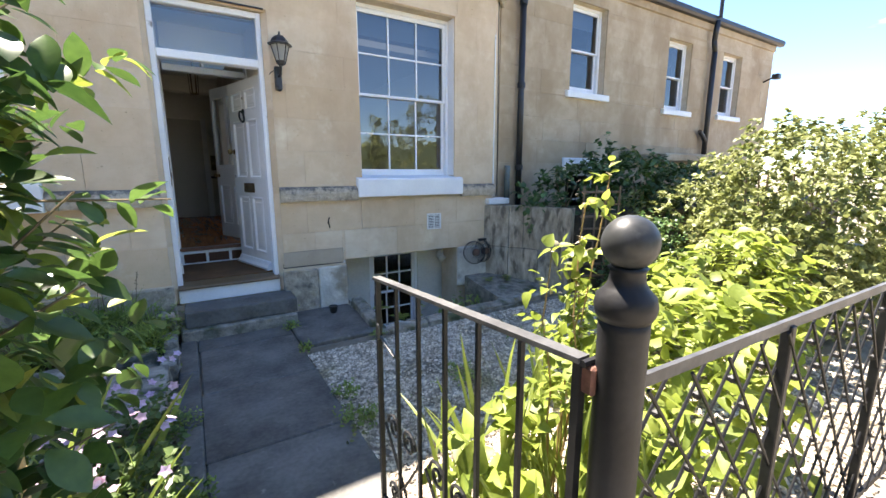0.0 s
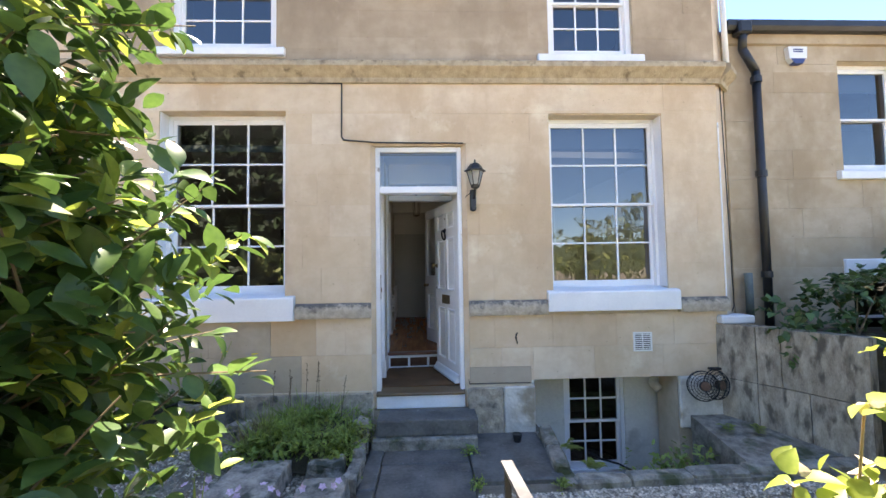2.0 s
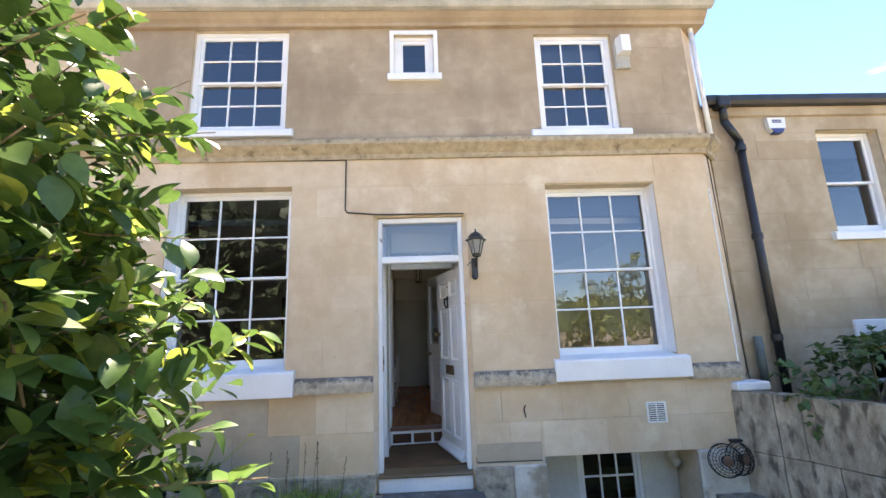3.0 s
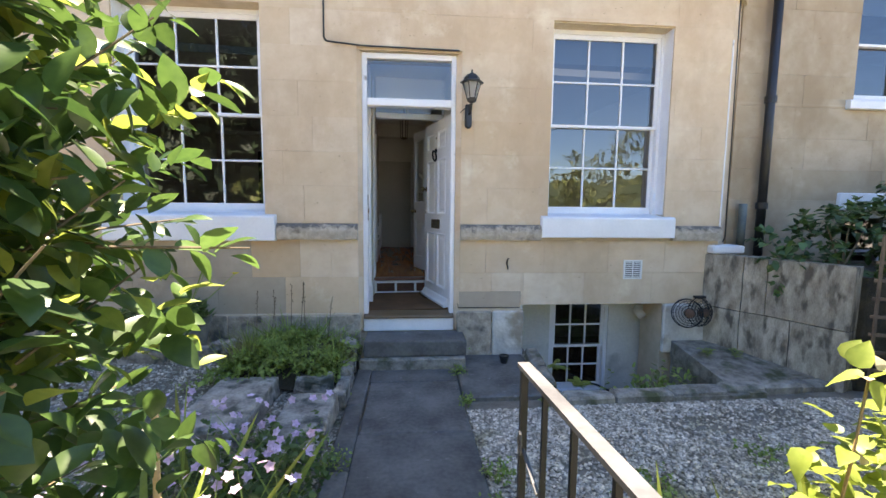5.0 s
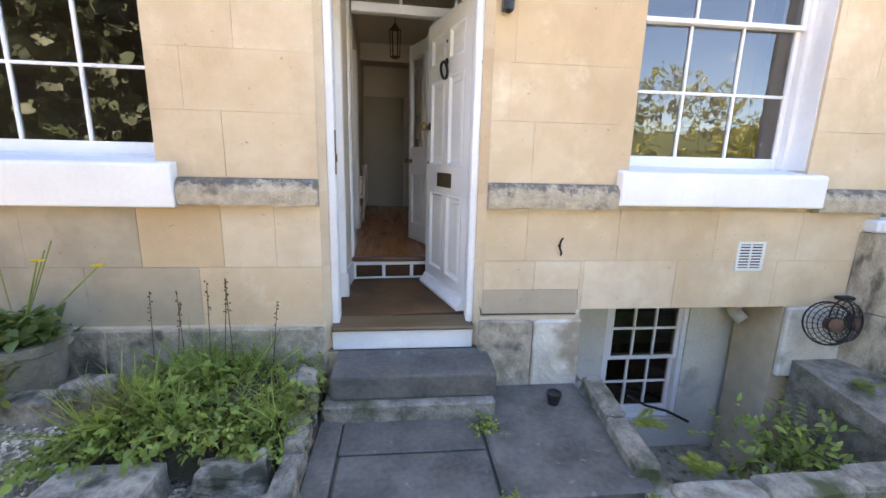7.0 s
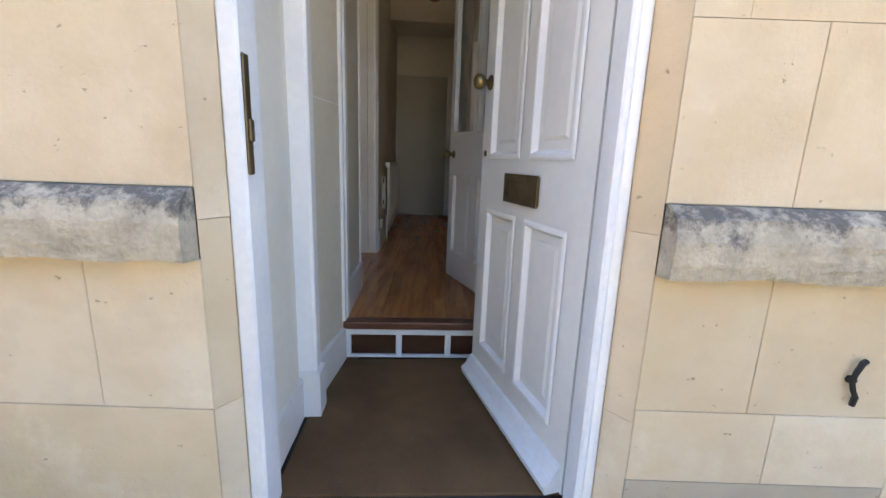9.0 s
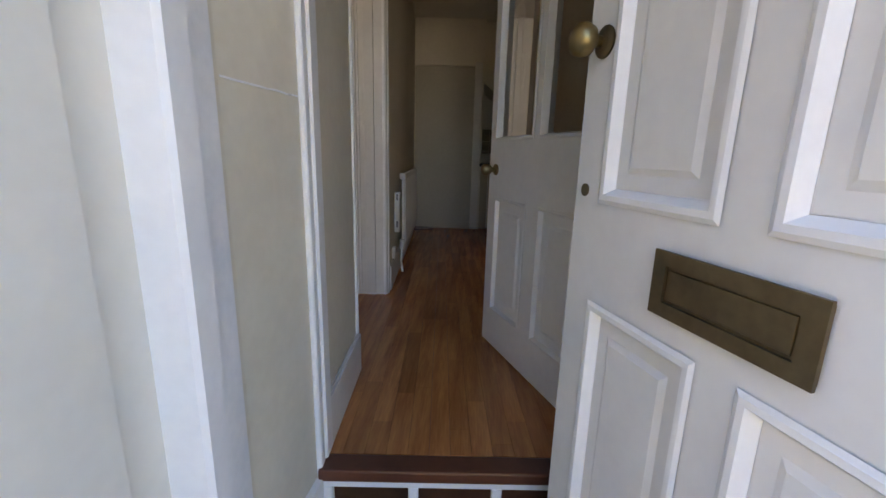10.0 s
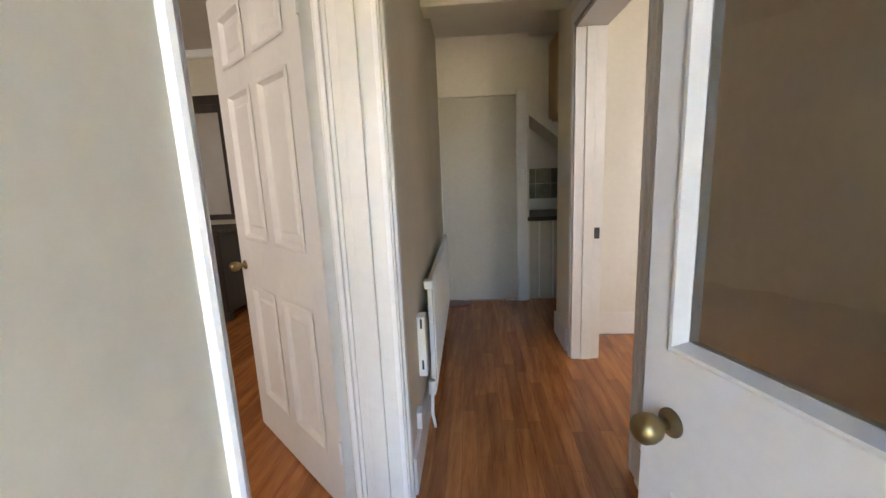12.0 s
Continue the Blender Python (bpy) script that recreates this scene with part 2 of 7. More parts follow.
KERB = mat("mossy_kerb_stone", (0.15, 0.134, 0.108), (0.38, 0.345, 0.29), 0.94, 10, 60, 1.0, 0.02, vary=0.14, c3=(0.075, 0.085, 0.04), spot=4, spot_at=0.55)
GREYSTONE = mat("lichened_stone", (0.16, 0.14, 0.118), (0.46, 0.41, 0.345), 0.93, 9, 55, 1.0, 0.025, vary=0.15, c3=(0.07, 0.073, 0.055), spot=6, spot_at=0.53)
GRAVEL_BED = mat("gravel_bed", (0.15, 0.125, 0.095), (0.29, 0.25, 0.195), 0.95, 5, 90, 1.0, 0.03, c3=(0.075, 0.08, 0.04), spot=1.3, spot_at=0.60)
PEBBLE = mat("pebble", (0.26, 0.21, 0.16), (0.72, 0.635, 0.52), 0.8, 22, 60, 0.2, 0.005, island=0.55, c3=(0.24, 0.21, 0.10), spot=1.6, spot_at=0.60)
PEBBLE_DARK = mat("mossy_pebble", (0.20, 0.18, 0.145), (0.64, 0.58, 0.49), 0.85, 18, 60, 0.2, 0.005, island=0.5, c3=(0.09, 0.11, 0.04), spot=2, spot_at=0.5)
SOIL = mat("soil", (0.05, 0.04, 0.028), (0.11, 0.09, 0.06), 0.97, 6, 70, 1.0, 0.03)
IRON = mat("painted_iron", (0.010, 0.010, 0.011), (0.022, 0.022, 0.024), 0.5, 8, 60, 0.4, 0.004, c3=(0.05, 0.05, 0.05), spot=9, spot_at=0.68, spec=0.3)
IRON_TOP = mat("weathered_iron", (0.045, 0.046, 0.048), (0.10, 0.10, 0.10), 0.5, 10, 60, 0.3, 0.004)
BALL = mat("worn_ball_paint", (0.022, 0.024, 0.024), (0.05, 0.052, 0.052), 0.42, 14, 70, 0.3, 0.003, c3=(0.10, 0.10, 0.10), spot=16, spot_at=0.66, spec=0.35)
BLACK = mat("black_plastic", (0.012, 0.012, 0.013), (0.025, 0.025, 0.027), 0.4, 6, 60, 0.1, 0.003)
BRASS = mat("aged_brass", (0.24, 0.18, 0.085), (0.36, 0.275, 0.14), 0.36, 12, 70, 0.15, 0.002, metal=1.0)
BRONZE = mat("brown_bronze", (0.13, 0.09, 0.05), (0.20, 0.14, 0.075), 0.45, 12, 70, 0.15, 0.002, metal=0.8)
MAT_COIR = mat("coir_mat", (0.095, 0.044, 0.016), (0.175, 0.085, 0.034), 0.95, 4, 220, 0.8, 0.006)
SILLWOOD = mat("varnished_sill", (0.11, 0.066, 0.032), (0.20, 0.125, 0.066), 0.36, 3, 30, 0.15, 0.004, stretch=(0.3, 3, 3))
LAMINATE = mat("wood_floor", (0.31, 0.105, 0.034), (0.53, 0.205, 0.070), 0.26, 5, 26, 0.06, 0.002, vary=0.2, stretch=(6, 0.5, 1))
NOSING = mat("dark_nosing", (0.08, 0.025, 0.015), (0.14, 0.045, 0.025), 0.35, 4, 30, 0.1)
# near-black that puts the shade of openings and unlit rooms into colour
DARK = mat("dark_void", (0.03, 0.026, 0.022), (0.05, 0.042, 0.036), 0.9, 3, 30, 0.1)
# dark grey wall colour that carries the dimness of rooms behind the panes
ROOM_DIM = mat("room_wall", (0.16, 0.15, 0.13), (0.22, 0.205, 0.18), 0.85, 2, 30, 0.1)
BLIND = mat("white_blind", (0.62, 0.64, 0.68), (0.72, 0.74, 0.78), 0.8, 2, 60, 0.1)
ROOF = mat("roof_slate", (0.05, 0.052, 0.058), (0.10, 0.10, 0.11), 0.6, 4, 40, 0.4, 0.01, vary=0.15)
RADW = mat("radiator_enamel", (0.76, 0.74, 0.70), (0.82, 0.80, 0.76), 0.35, 2, 30, 0.05)
PLASTIC_W = mat("white_plastic", (0.74, 0.74, 0.72), (0.80, 0.80, 0.78), 0.4, 2, 30, 0.05)
BLUE = mat("blue_plastic", (0.02, 0.04, 0.16), (0.03, 0.05, 0.2), 0.4, 2, 30, 0.05)
PINE = mat("honey_wood", (0.42, 0.24, 0.08), (0.56, 0.34, 0.13), 0.4, 3, 20, 0.1, 0.003, stretch=(8, 8, 0.6))
KITCHEN = mat("cream_units", (0.48, 0.42, 0.32), (0.56, 0.50, 0.39), 0.5, 2, 30, 0.08)
TILE = mat("olive_tile", (0.16, 0.15, 0.09), (0.30, 0.27, 0.18), 0.35, 9, 40, 0.1, vary=0.15)
# grey tint stands in for dark rooms behind; ior raised to strengthen reflections
GLASS = glass_mat("window_glass", (0.36, 0.38, 0.39), 2.3)
GLASS_IN = glass_mat("door_glass", (0.97, 0.96, 0.90), 2.15)
MIRROR = mat("mirror_glass", (0.8, 0.8, 0.8), (0.82, 0.82, 0.82), 0.03, 2, 20, 0.0, metal=1.0)
TERRA = mat("old_pot_stone", (0.16, 0.15, 0.12), (0.30, 0.28, 0.23), 0.92, 7, 60, 0.6, 0.015, c3=(0.08, 0.09, 0.05), spot=5, spot_at=0.58)
FROST = mat("lantern_glass", (0.55, 0.55, 0.52), (0.65, 0.65, 0.62), 0.2, 3, 30, 0.05, trans=0.5)


# ---- building helpers ----
ORIGIN = {}
INT = Matrix.Translation((0.505, 1.03, 0)) @ Matrix.Rotation(radians(3.1), 4, "Z")   # the hall runs askew to the front


def thing(name, base=(0, 0, 0), label="", category="", group="", kind="", turn=None):
    ob = new(name)
    ob.empty_display_size = 0.1
    ob.matrix_basis = (turn or Matrix()) @ Matrix.Translation(base)
    ORIGIN[ob] = Vector(base)
    return tagged(ob, label, category, group, kind)


def finish(bm, name, material, base):
    bmesh.ops.translate(bm, verts=bm.verts, vec=-Vector(base))
    me = bpy.data.meshes.new(name)
    bm.to_mesh(me)
    bm.free()
    me.materials.append(material)
    return me


def part(name, bm, material, parent, label="", smooth=False):
    ob = new(name, finish(bm, name, material, ORIGIN[parent]))
    ob.parent = parent
    ORIGIN[ob] = ORIGIN[parent]
    if smooth:
        for p in ob.data.polygons:
            p.use_smooth = True
    return tagged(ob, label) if label else ob


def solid(name, bm, material, label, category, kind="", group="", base=(0, 0, 0), turn=None, smooth=False):
    """A thing that is one mesh."""
    ob = new(name, finish(bm, name, material, base))
    ob.matrix_basis = (turn or Matrix()) @ Matrix.Translation(base)
    ORIGIN[ob] = Vector(base)
    if smooth:
        for p in ob.data.polygons:
            p.use_smooth = True
    return tagged(ob, label, category, group, kind)


def box(x0, y0, z0, x1, y1, z1, bevel=0.0, bm=None, seg=1):
    bm = bm or bmesh.new()
    m = Matrix.LocRotScale(((x0 + x1) / 2, (y0 + y1) / 2, (z0 + z1) / 2), None, (abs(x1 - x0), abs(y1 - y0), abs(z1 - z0)))
    made = bmesh.ops.create_cube(bm, size=1, matrix=m)["verts"]
    if bevel:
        bmesh.ops.bevel(bm, geom=list({e for v in made for e in v.link_edges}), offset=bevel, segments=seg, affect="EDGES", profile=0.6)
    return bm


def rod(a, b, r, bm=None, n=8, r2=None):
    bm = bm or bmesh.new()
    a, b = Vector(a), Vector(b)
    d = b - a
    m = Matrix.Translation((a + b) / 2) @ d.to_track_quat("Z", "Y").to_matrix().to_4x4()
    bmesh.ops.create_cone(bm, cap_ends=True, segments=n, radius1=r, radius2=r if r2 is None else r2, depth=d.length, matrix=m)
    return bm


def pipe_run(points, r, bm=None, n=8):
    bm = bm or bmesh.new()
    for a, b in zip(points, points[1:]):
        rod(a, b, r, bm, n)
    for p in points[1:-1]:
        bmesh.ops.create_icosphere(bm, subdivisions=1, radius=r * 1.05, matrix=Matrix.Translation(p))
    return bm


def lathe(profile, centre, bm=None, n=24, axis=None):
    """Turns (radius, height) pairs about a vertical axis at centre."""
    bm = bm or bmesh.new()
    rings = []
    m = Matrix.Translation(centre) @ (axis or Matrix())
    for r, z in profile:
        rings.append([bm.verts.new(m @ Vector((r * math.cos(2 * math.pi * i / n), r * math.sin(2 * math.pi * i / n), z))) for i in range(n)])
    for p, q in zip(rings, rings[1:]):
        for i in range(n):
            bm.faces.new((p[i], p[(i + 1) % n], q[(i + 1) % n], q[i]))
    for ring, flip in ((rings[0], True), (rings[-1], False)):
        bm.faces.new(ring[::-1] if flip else ring)
    return bm


def prism(outline, z0, z1, bm=None):
    """An upright block over a flat outline of (x, y)."""
    bm = bm or bmesh.new()
    lo = [bm.verts.new((x, y, z0)) for x, y in outline]
    hi = [bm.verts.new((x, y, z1)) for x, y in outline]
    bm.faces.new(lo[::-1])
    bm.faces.new(hi)
    for i in range(len(outline)):
        j = (i + 1) % len(outline)
        bm.faces.new((lo[i], lo[j], hi[j], hi[i]))
    bmesh.ops.recalc_face_normals(bm, faces=bm.faces)
    return bm


def profile_x(outline, x0, x1, bm=None):
    """A moulding along x with the section outline of (y, z)."""
    bm = bm or bmesh.new()
    lo = [bm.verts.new((x0, y, z)) for y, z in outline]
    hi = [bm.verts.new((x1, y, z)) for y, z in outline]
    fs = [bm.faces.new(lo), bm.faces.new(hi[::-1])]
    for i in range(len(outline)):
        j = (i + 1) % len(outline)
        fs.append(bm.faces.new((lo[i], hi[i], hi[j], lo[j])))
    bmesh.ops.recalc_face_normals(bm, faces=fs)
    return bm


def holed(a0, a1, z0, z1, b0, b1, holes, along="x"):
    """A wall from a0 to a1 and z0 to z1, b0 to b1 thick, with rectangular holes (a0, a1, z0, z1) right through."""
    bm = bmesh.new()
    xs = sorted({a0, a1, *(min(max(v, a0), a1) for h in holes for v in h[:2])})
    zs = sorted({z0, z1, *(min(max(v, z0), z1) for h in holes for v in h[2:])})
    full = {}
    for i in range(len(xs) - 1):
        for k in range(len(zs) - 1):
            cx, cz = (xs[i] + xs[i + 1]) / 2, (zs[k] + zs[k + 1]) / 2
            full[i, k] = not any(h[0] < cx < h[1] and h[2] < cz < h[3] for h in holes)
    verts = {}

    def v(a, b, z):
        if (a, b, z) not in verts:
            verts[a, b, z] = bm.verts.new((a, b, z) if along == "x" else (b, a, z))
        return verts[a, b, z]

    for (i, k), f in full.items():
        if not f:
            continue
        x, X, z, Z = xs[i], xs[i + 1], zs[k], zs[k + 1]
        bm.faces.new((v(x, b0, z), v(X, b0, z), v(X, b0, Z), v(x, b0, Z)))
        bm.faces.new((v(x, b1, Z), v(X, b1, Z), v(X, b1, z), v(x, b1, z)))
        if not full.get((i - 1, k)):
            bm.faces.new((v(x, b0, z), v(x, b0, Z), v(x, b1, Z), v(x, b1, z)))
        if not full.get((i + 1, k)):
            bm.faces.new((v(X, b0, Z), v(X, b0, z), v(X, b1, z), v(X, b1, Z)))
        if not full.get((i, k - 1)):
            bm.faces.new((v(x, b0, z), v(x, b1, z), v(X, b1, z), v(X, b0, z)))
        if not full.get((i, k + 1)):
            bm.faces.new((v(x, b1, Z), v(x, b0, Z), v(X, b0, Z), v(X, b1, Z)))
    bmesh.ops.recalc_face_normals(bm, faces=bm.faces)
    return bm


def ashlar(parent, x0, x1, z0, z1, course, lengths, y, thick, holes, material, seed, gap=0.002):
    """Courses of thin facing blocks, each an object, broken round the holes."""
    rng = random.Random(seed)
    n = max(1, round((z1 - z0) / course))
    h = (z1 - z0) / n
    for k in range(n):
        za, zb = z0 + k * h, z0 + (k + 1) * h
        zcuts = sorted({za, zb, *(q for hh in holes for q in hh[2:] if za + 0.02 < q < zb - 0.02)})
        x = x0
        joints = [x0]
        x += rng.uniform(0.4, 1.0) * lengths
        while x < x1 - 0.25:
            joints.append(x)
            x += rng.uniform(0.75, 1.25) * lengths
        joints.append(x1)
        for zl, zh in zip(zcuts, zcuts[1:]):
            zm = (zl + zh) / 2
            for a, b in zip(joints, joints[1:]):
                pieces = [(a, b)]
                for hx0, hx1, hz0, hz1 in holes:
                    if hz0 < zm < hz1:
                        nxt = []
                        for p, q in pieces:
                            if q <= hx0 or p >= hx1:
                                nxt.append((p, q))
                            else:
                                nxt += [(p, hx0)] * (p < hx0 - 0.01) + [(hx1, q)] * (q > hx1 + 0.01)
                        pieces = nxt
                for p, q in pieces:
                    proud = rng.uniform(-0.0015, 0.0015)
                    part("ashlar_block", box(p + gap / 2, y + proud, zl + (gap / 2 if zl == za else 0), q - gap / 2, y + thick, zh - (gap / 2 if zh == zb else 0)), material, parent)


def worn_block(x0, y0, z0, x1, y1, z1):
    """A stone block with a pitted front and rounded, broken arrises."""
    bm = box(x0, y0, z0, x1, y1, z1, 0.012)
    for k in (0, 2):
        bmesh.ops.subdivide_edges(bm, edges=[e for e in bm.edges if abs(e.verts[0].co[k] - e.verts[1].co[k]) > 0.1], cuts=max(2, round(((x1 - x0) if k == 0 else (z1 - z0)) / 0.035)), use_grid_fill=True)
    for v in bm.verts:
        if v.co.y < y1 - 0.004:
            p = v.co * 13
            v.co += Vector((0, 0.007 * noise.noise(p) + 0.004 * noise.noise(p * 3), 0.005 * noise.noise(p + Vector((5, 0, 0)))))
    return bm


def lumpy(bm, amount, freq):
    """Breaks up the faces of a block and pushes them about a little."""
    bmesh.ops.subdivide_edges(bm, edges=[e for e in bm.edges if e.calc_length() > 0.06], cuts=2, use_grid_fill=True)
    for v in bm.verts:
        p = v.co * freq
        v.co += Vector((noise.noise(p), noise.noise(p + Vector((7, 0, 0))), noise.noise(p + Vector((0, 7, 0))))) * amount
    return bm


# ---- the ground ----
def sheet(x0, x1, y0, y1, step, height):
    bm = bmesh.new()
    nx, ny = round((x1 - x0) / step), round((y1 - y0) / step)
    grid = [[bm.verts.new((x0 + i * step, y0 + j * step, height(x0 + i * step, y0 + j * step))) for j in range(ny + 1)] for i in range(nx + 1)]
    for i in range(nx):
        for j in range(ny):
            bm.faces.new((grid[i][j], grid[i + 1][j], grid[i + 1][j + 1], grid[i][j + 1]))
    return bm


# one sheet to the horizon, open only where the basement area is sunk
WELL = (2.22, 3.80, -0.97, 0.62)
bm = bmesh.new()
gx = [-400, -6, WELL[0], WELL[1], 14, 400]
gy = [-400, -6, WELL[2], WELL[3], 12, 400]
gv = {(x, y): bm.verts.new((x, y, -0.03)) for x in gx for y in gy}
for x, X in zip(gx, gx[1:]):
    for y, Y in zip(gy, gy[1:]):
        if (x, y) != (WELL[0], WELL[2]):
            bm.faces.new((gv[x, y], gv[X, y], gv[X, Y], gv[x, Y]))
# unseen pale ground, added to throw sunlight back onto the house front
solid("pavement", box(-60, -8.0, -0.03, 60, -5.82, -0.004), mat("bounce_slab", (0.36, 0.31, 0.25), (0.50, 0.44, 0.36), 0.9, 1.5, 40, 0.3, 0.01), "unseen pale slab added to bounce sunlight onto the house front", "pavement", "structure")
solid("road", box(-60, -20, -0.03, 60, -8.0, -0.012), mat("bounce_strip", (0.22, 0.20, 0.17), (0.34, 0.31, 0.27), 0.95, 0.8, 60, 0.4, 0.01), "unseen pale strip beyond it, also added to bounce sunlight", "road", "structure")
ground = solid("ground", bm, GRAVEL_BED, "dull grey-brown gravelly garden ground with earth showing", "ground", "structure")


def bumpy(amount, freq, base=0.0):
    return lambda x, y: base + amount * noise.noise((x * freq, y * freq, 3.7))


# ---- front wall ----
DOOR_HOLE = (0.428, 1.458, 0.24, 3.06)
JAMB_L, JAMB_R = 0.470, 1.408          # where the stone reveals meet the door frame
WIN_L = (-1.80, -0.475, 1.46, 3.44)
WIN_R = (2.376, 3.645, 1.46, 3.395)
UP_L = (-1.70, -0.58, 4.13, 5.44)
UP_M = (0.68, 1.16, 4.83, 5.36)
UP_R = (2.40, 3.36, 4.07, 5.36)
AREA = (2.138, 3.70, -1.2, 0.525)
HOLES = [DOOR_HOLE, WIN_L, WIN_R, UP_L, UP_M, UP_R, AREA]
X_L, X_R, TOP = -5.0, 4.28, 5.46
wall_front = solid("wall_front", holed(X_L, X_R, -1.2, TOP, 0.02, 0.42, HOLES), JOINT, "smooth honey-coloured limestone ashlar house front with thin joints", "wall", "structure")
# splayed right-hand corner
bm = prism([(X_R, 0.0), (X_R + 0.25, 0.22), (X_R + 0.25, 0.42), (X_R, 0.42)], 0, TOP)
solid("wall_corner", bm, STONE, "splayed limestone corner of the house front", "wall", "structure")
# thin white rod along the corner arris
bm = rod((X_R + 0.002, -0.004, 1.27), (X_R + 0.002, -0.004, 3.3), 0.008)
solid("corner_bead", bm, WORN_WHITE, "thin white rod down the stone corner", "trim", "structure")

# plinth course at the foot of the wall
for a, b, y0, top in ((X_L, 0.445, -0.055, 0.47), ):
    pl = solid("plinth", box(a, y0 + 0.012, 0, b, 0.02, top - 0.012), JOINT, "weathered grey limestone plinth course", "plinth", "structure")
    x, rng = a, random.Random(4)
    while x < b - 0.02:
        nx = min(b, x + rng.uniform(0.6, 1.0))
        nx = b if b - nx < 0.3 else nx
        part("plinth_stone", worn_block(x + 0.003, y0, -0.02, nx - 0.003, 0.0, top - 0.02), PLINTH, pl)
        x = nx
# pale patched stones beside the door
pier = solid("door_pier", box(1.442, -0.02, -0.02, 2.13, 0.019, 0.49), JOINT, "patched base stones beside the front door, one limewashed", "wall", "structure")
part("base_stone", worn_block(1.430, -0.055, -0.02, 1.80, -0.018, 0.472), PLINTH, pier)
PALE = mat("limewashed_stone", (0.50, 0.47, 0.41), (0.70, 0.67, 0.60), 0.9, 5, 50, 0.5, 0.01, c3=(0.34, 0.29, 0.22), spot=4, spot_at=0.55)
part("base_stone", worn_block(1.806, -0.06, -0.02, 2.135, -0.018, 0.474), PALE, pier, "limewashed base stone with flaking paint")
# pier right of the area opening
bm = box(3.70, -0.03, -0.02, 4.30, 0.02, 0.525, 0.015)
solid("area_pier", bm, PALE, "pale rendered pier at the side of the basement opening", "wall", "structure")

# string course under the ground-floor windows, cut back to the openings
BAND_SEC = [(0.0, 1.21), (-0.055, 1.215), (-0.06, 1.25), (-0.062, 1.30), (-0.05, 1.345), (-0.02, 1.37), (0.0, 1.372)]
for a, b in ((X_L, -1.96), (-0.36, 0.426), (1.460, 2.30), (3.73, X_R)):
    bm = profile_x(BAND_SEC, a, b)
    bmesh.ops.subdivide_edges(bm, edges=[e for e in bm.edges if abs(e.verts[0].co.x - e.verts[1].co.x) > 0.1], cuts=max(6, round((b - a) / 0.025)))
    bmesh.ops.subdivide_edges(bm, edges=[e for e in bm.edges if e.calc_length() > 0.03 and abs(e.verts[0].co.x - e.verts[1].co.x) < 0.001], cuts=2)
    for v in bm.verts:
        if v.co.y < -0.01:
            worn = noise.noise((v.co.x * 5, v.co.z * 6, 1.0)) * 0.006 + noise.noise((v.co.x * 31, v.co.z * 37, 4.0)) * 0.0045
            v.co += Vector((0, worn, 0.8 * worn))
            if v.co.z < 1.225:
                v.co.z += 0.010 * max(0.0, noise.noise((v.co.x * 7, 2.0, 5.0)))
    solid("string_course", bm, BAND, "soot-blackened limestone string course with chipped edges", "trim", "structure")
# cornice between the storeys
CORN_SEC = [(0.0, 3.735), (-0.03, 3.74), (-0.035, 3.79), (-0.075, 3.83), (-0.11, 3.86), (-0.13, 3.88), (-0.13, 3.935), (-0.10, 3.955), (0.0, 3.965)]
bm = profile_x(CORN_SEC, X_L, X_R + 0.04)
solid("cornice", bm, CORNICE, "moulded limestone cornice with lichen and soot stains", "cornice", "structure")
bm = profile_x(CORN_SEC, 0, 0.30)
bmesh.ops.transform(bm, matrix=Matrix.Translation((X_R + 0.035, 0.0, 0)) @ Matrix.Rotation(radians(42), 4, "Z"), verts=bm.verts)
solid("cornice_return", bm, CORNICE, "moulded cornice end turned round the splayed corner", "cornice", "structure")

# eaves, gutter and roof
EAVE_SEC = [(0.42, 5.43), (-0.05, 5.45), (-0.06, 5.49), (-0.10, 5.52), (-0.14, 5.57), (-0.15, 5.62), (0.42, 5.62)]
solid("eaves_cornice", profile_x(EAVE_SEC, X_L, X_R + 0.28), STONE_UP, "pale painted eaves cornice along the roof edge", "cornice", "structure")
GUT_SEC = [(-0.15, 5.58), (-0.20, 5.59), (-0.235, 5.63), (-0.24, 5.67), (-0.225, 5.67), (-0.20, 5.61), (-0.15, 5.60)]
GUTTER = mat("grey_gutter", (0.34, 0.33, 0.29), (0.50, 0.48, 0.43), 0.6, 4, 40, 0.2)
solid("gutter", profile_x(GUT_SEC, X_L, X_R + 0.32), GUTTER, "weathered pale grey gutter along the eaves", "gutter", "structure")
roof = solid("roof", profile_x([(-0.16, 5.62), (4.2, 7.3), (8.6, 5.62)], X_L, X_R + 0.3), ROOF, "low-pitched grey slate house roof", "roof", "structure")
for cx, cy in ((3.55, 2.6), (-1.7, 2.6)):
    ch = thing("chimney", (cx, cy, 6.6), "limestone chimney stack on the slate roof", "chimney")
    part("stack", box(cx - 0.35, cy - 0.3, 6.3, cx + 0.35, cy + 0.3, 7.75, 0.02), STONE_NB, ch)
    part("cap", box(cx - 0.42, cy - 0.37, 7.62, cx + 0.42, cy + 0.37, 7.78, 0.02), BAND, ch)
    for dx in (-0.16, 0.16):
        part("chimney_pot", lathe([(0.10, 7.78), (0.11, 7.9), (0.085, 8.05), (0.10, 8.1)], (cx + dx, cy, 0), n=12), TERRA, ch)

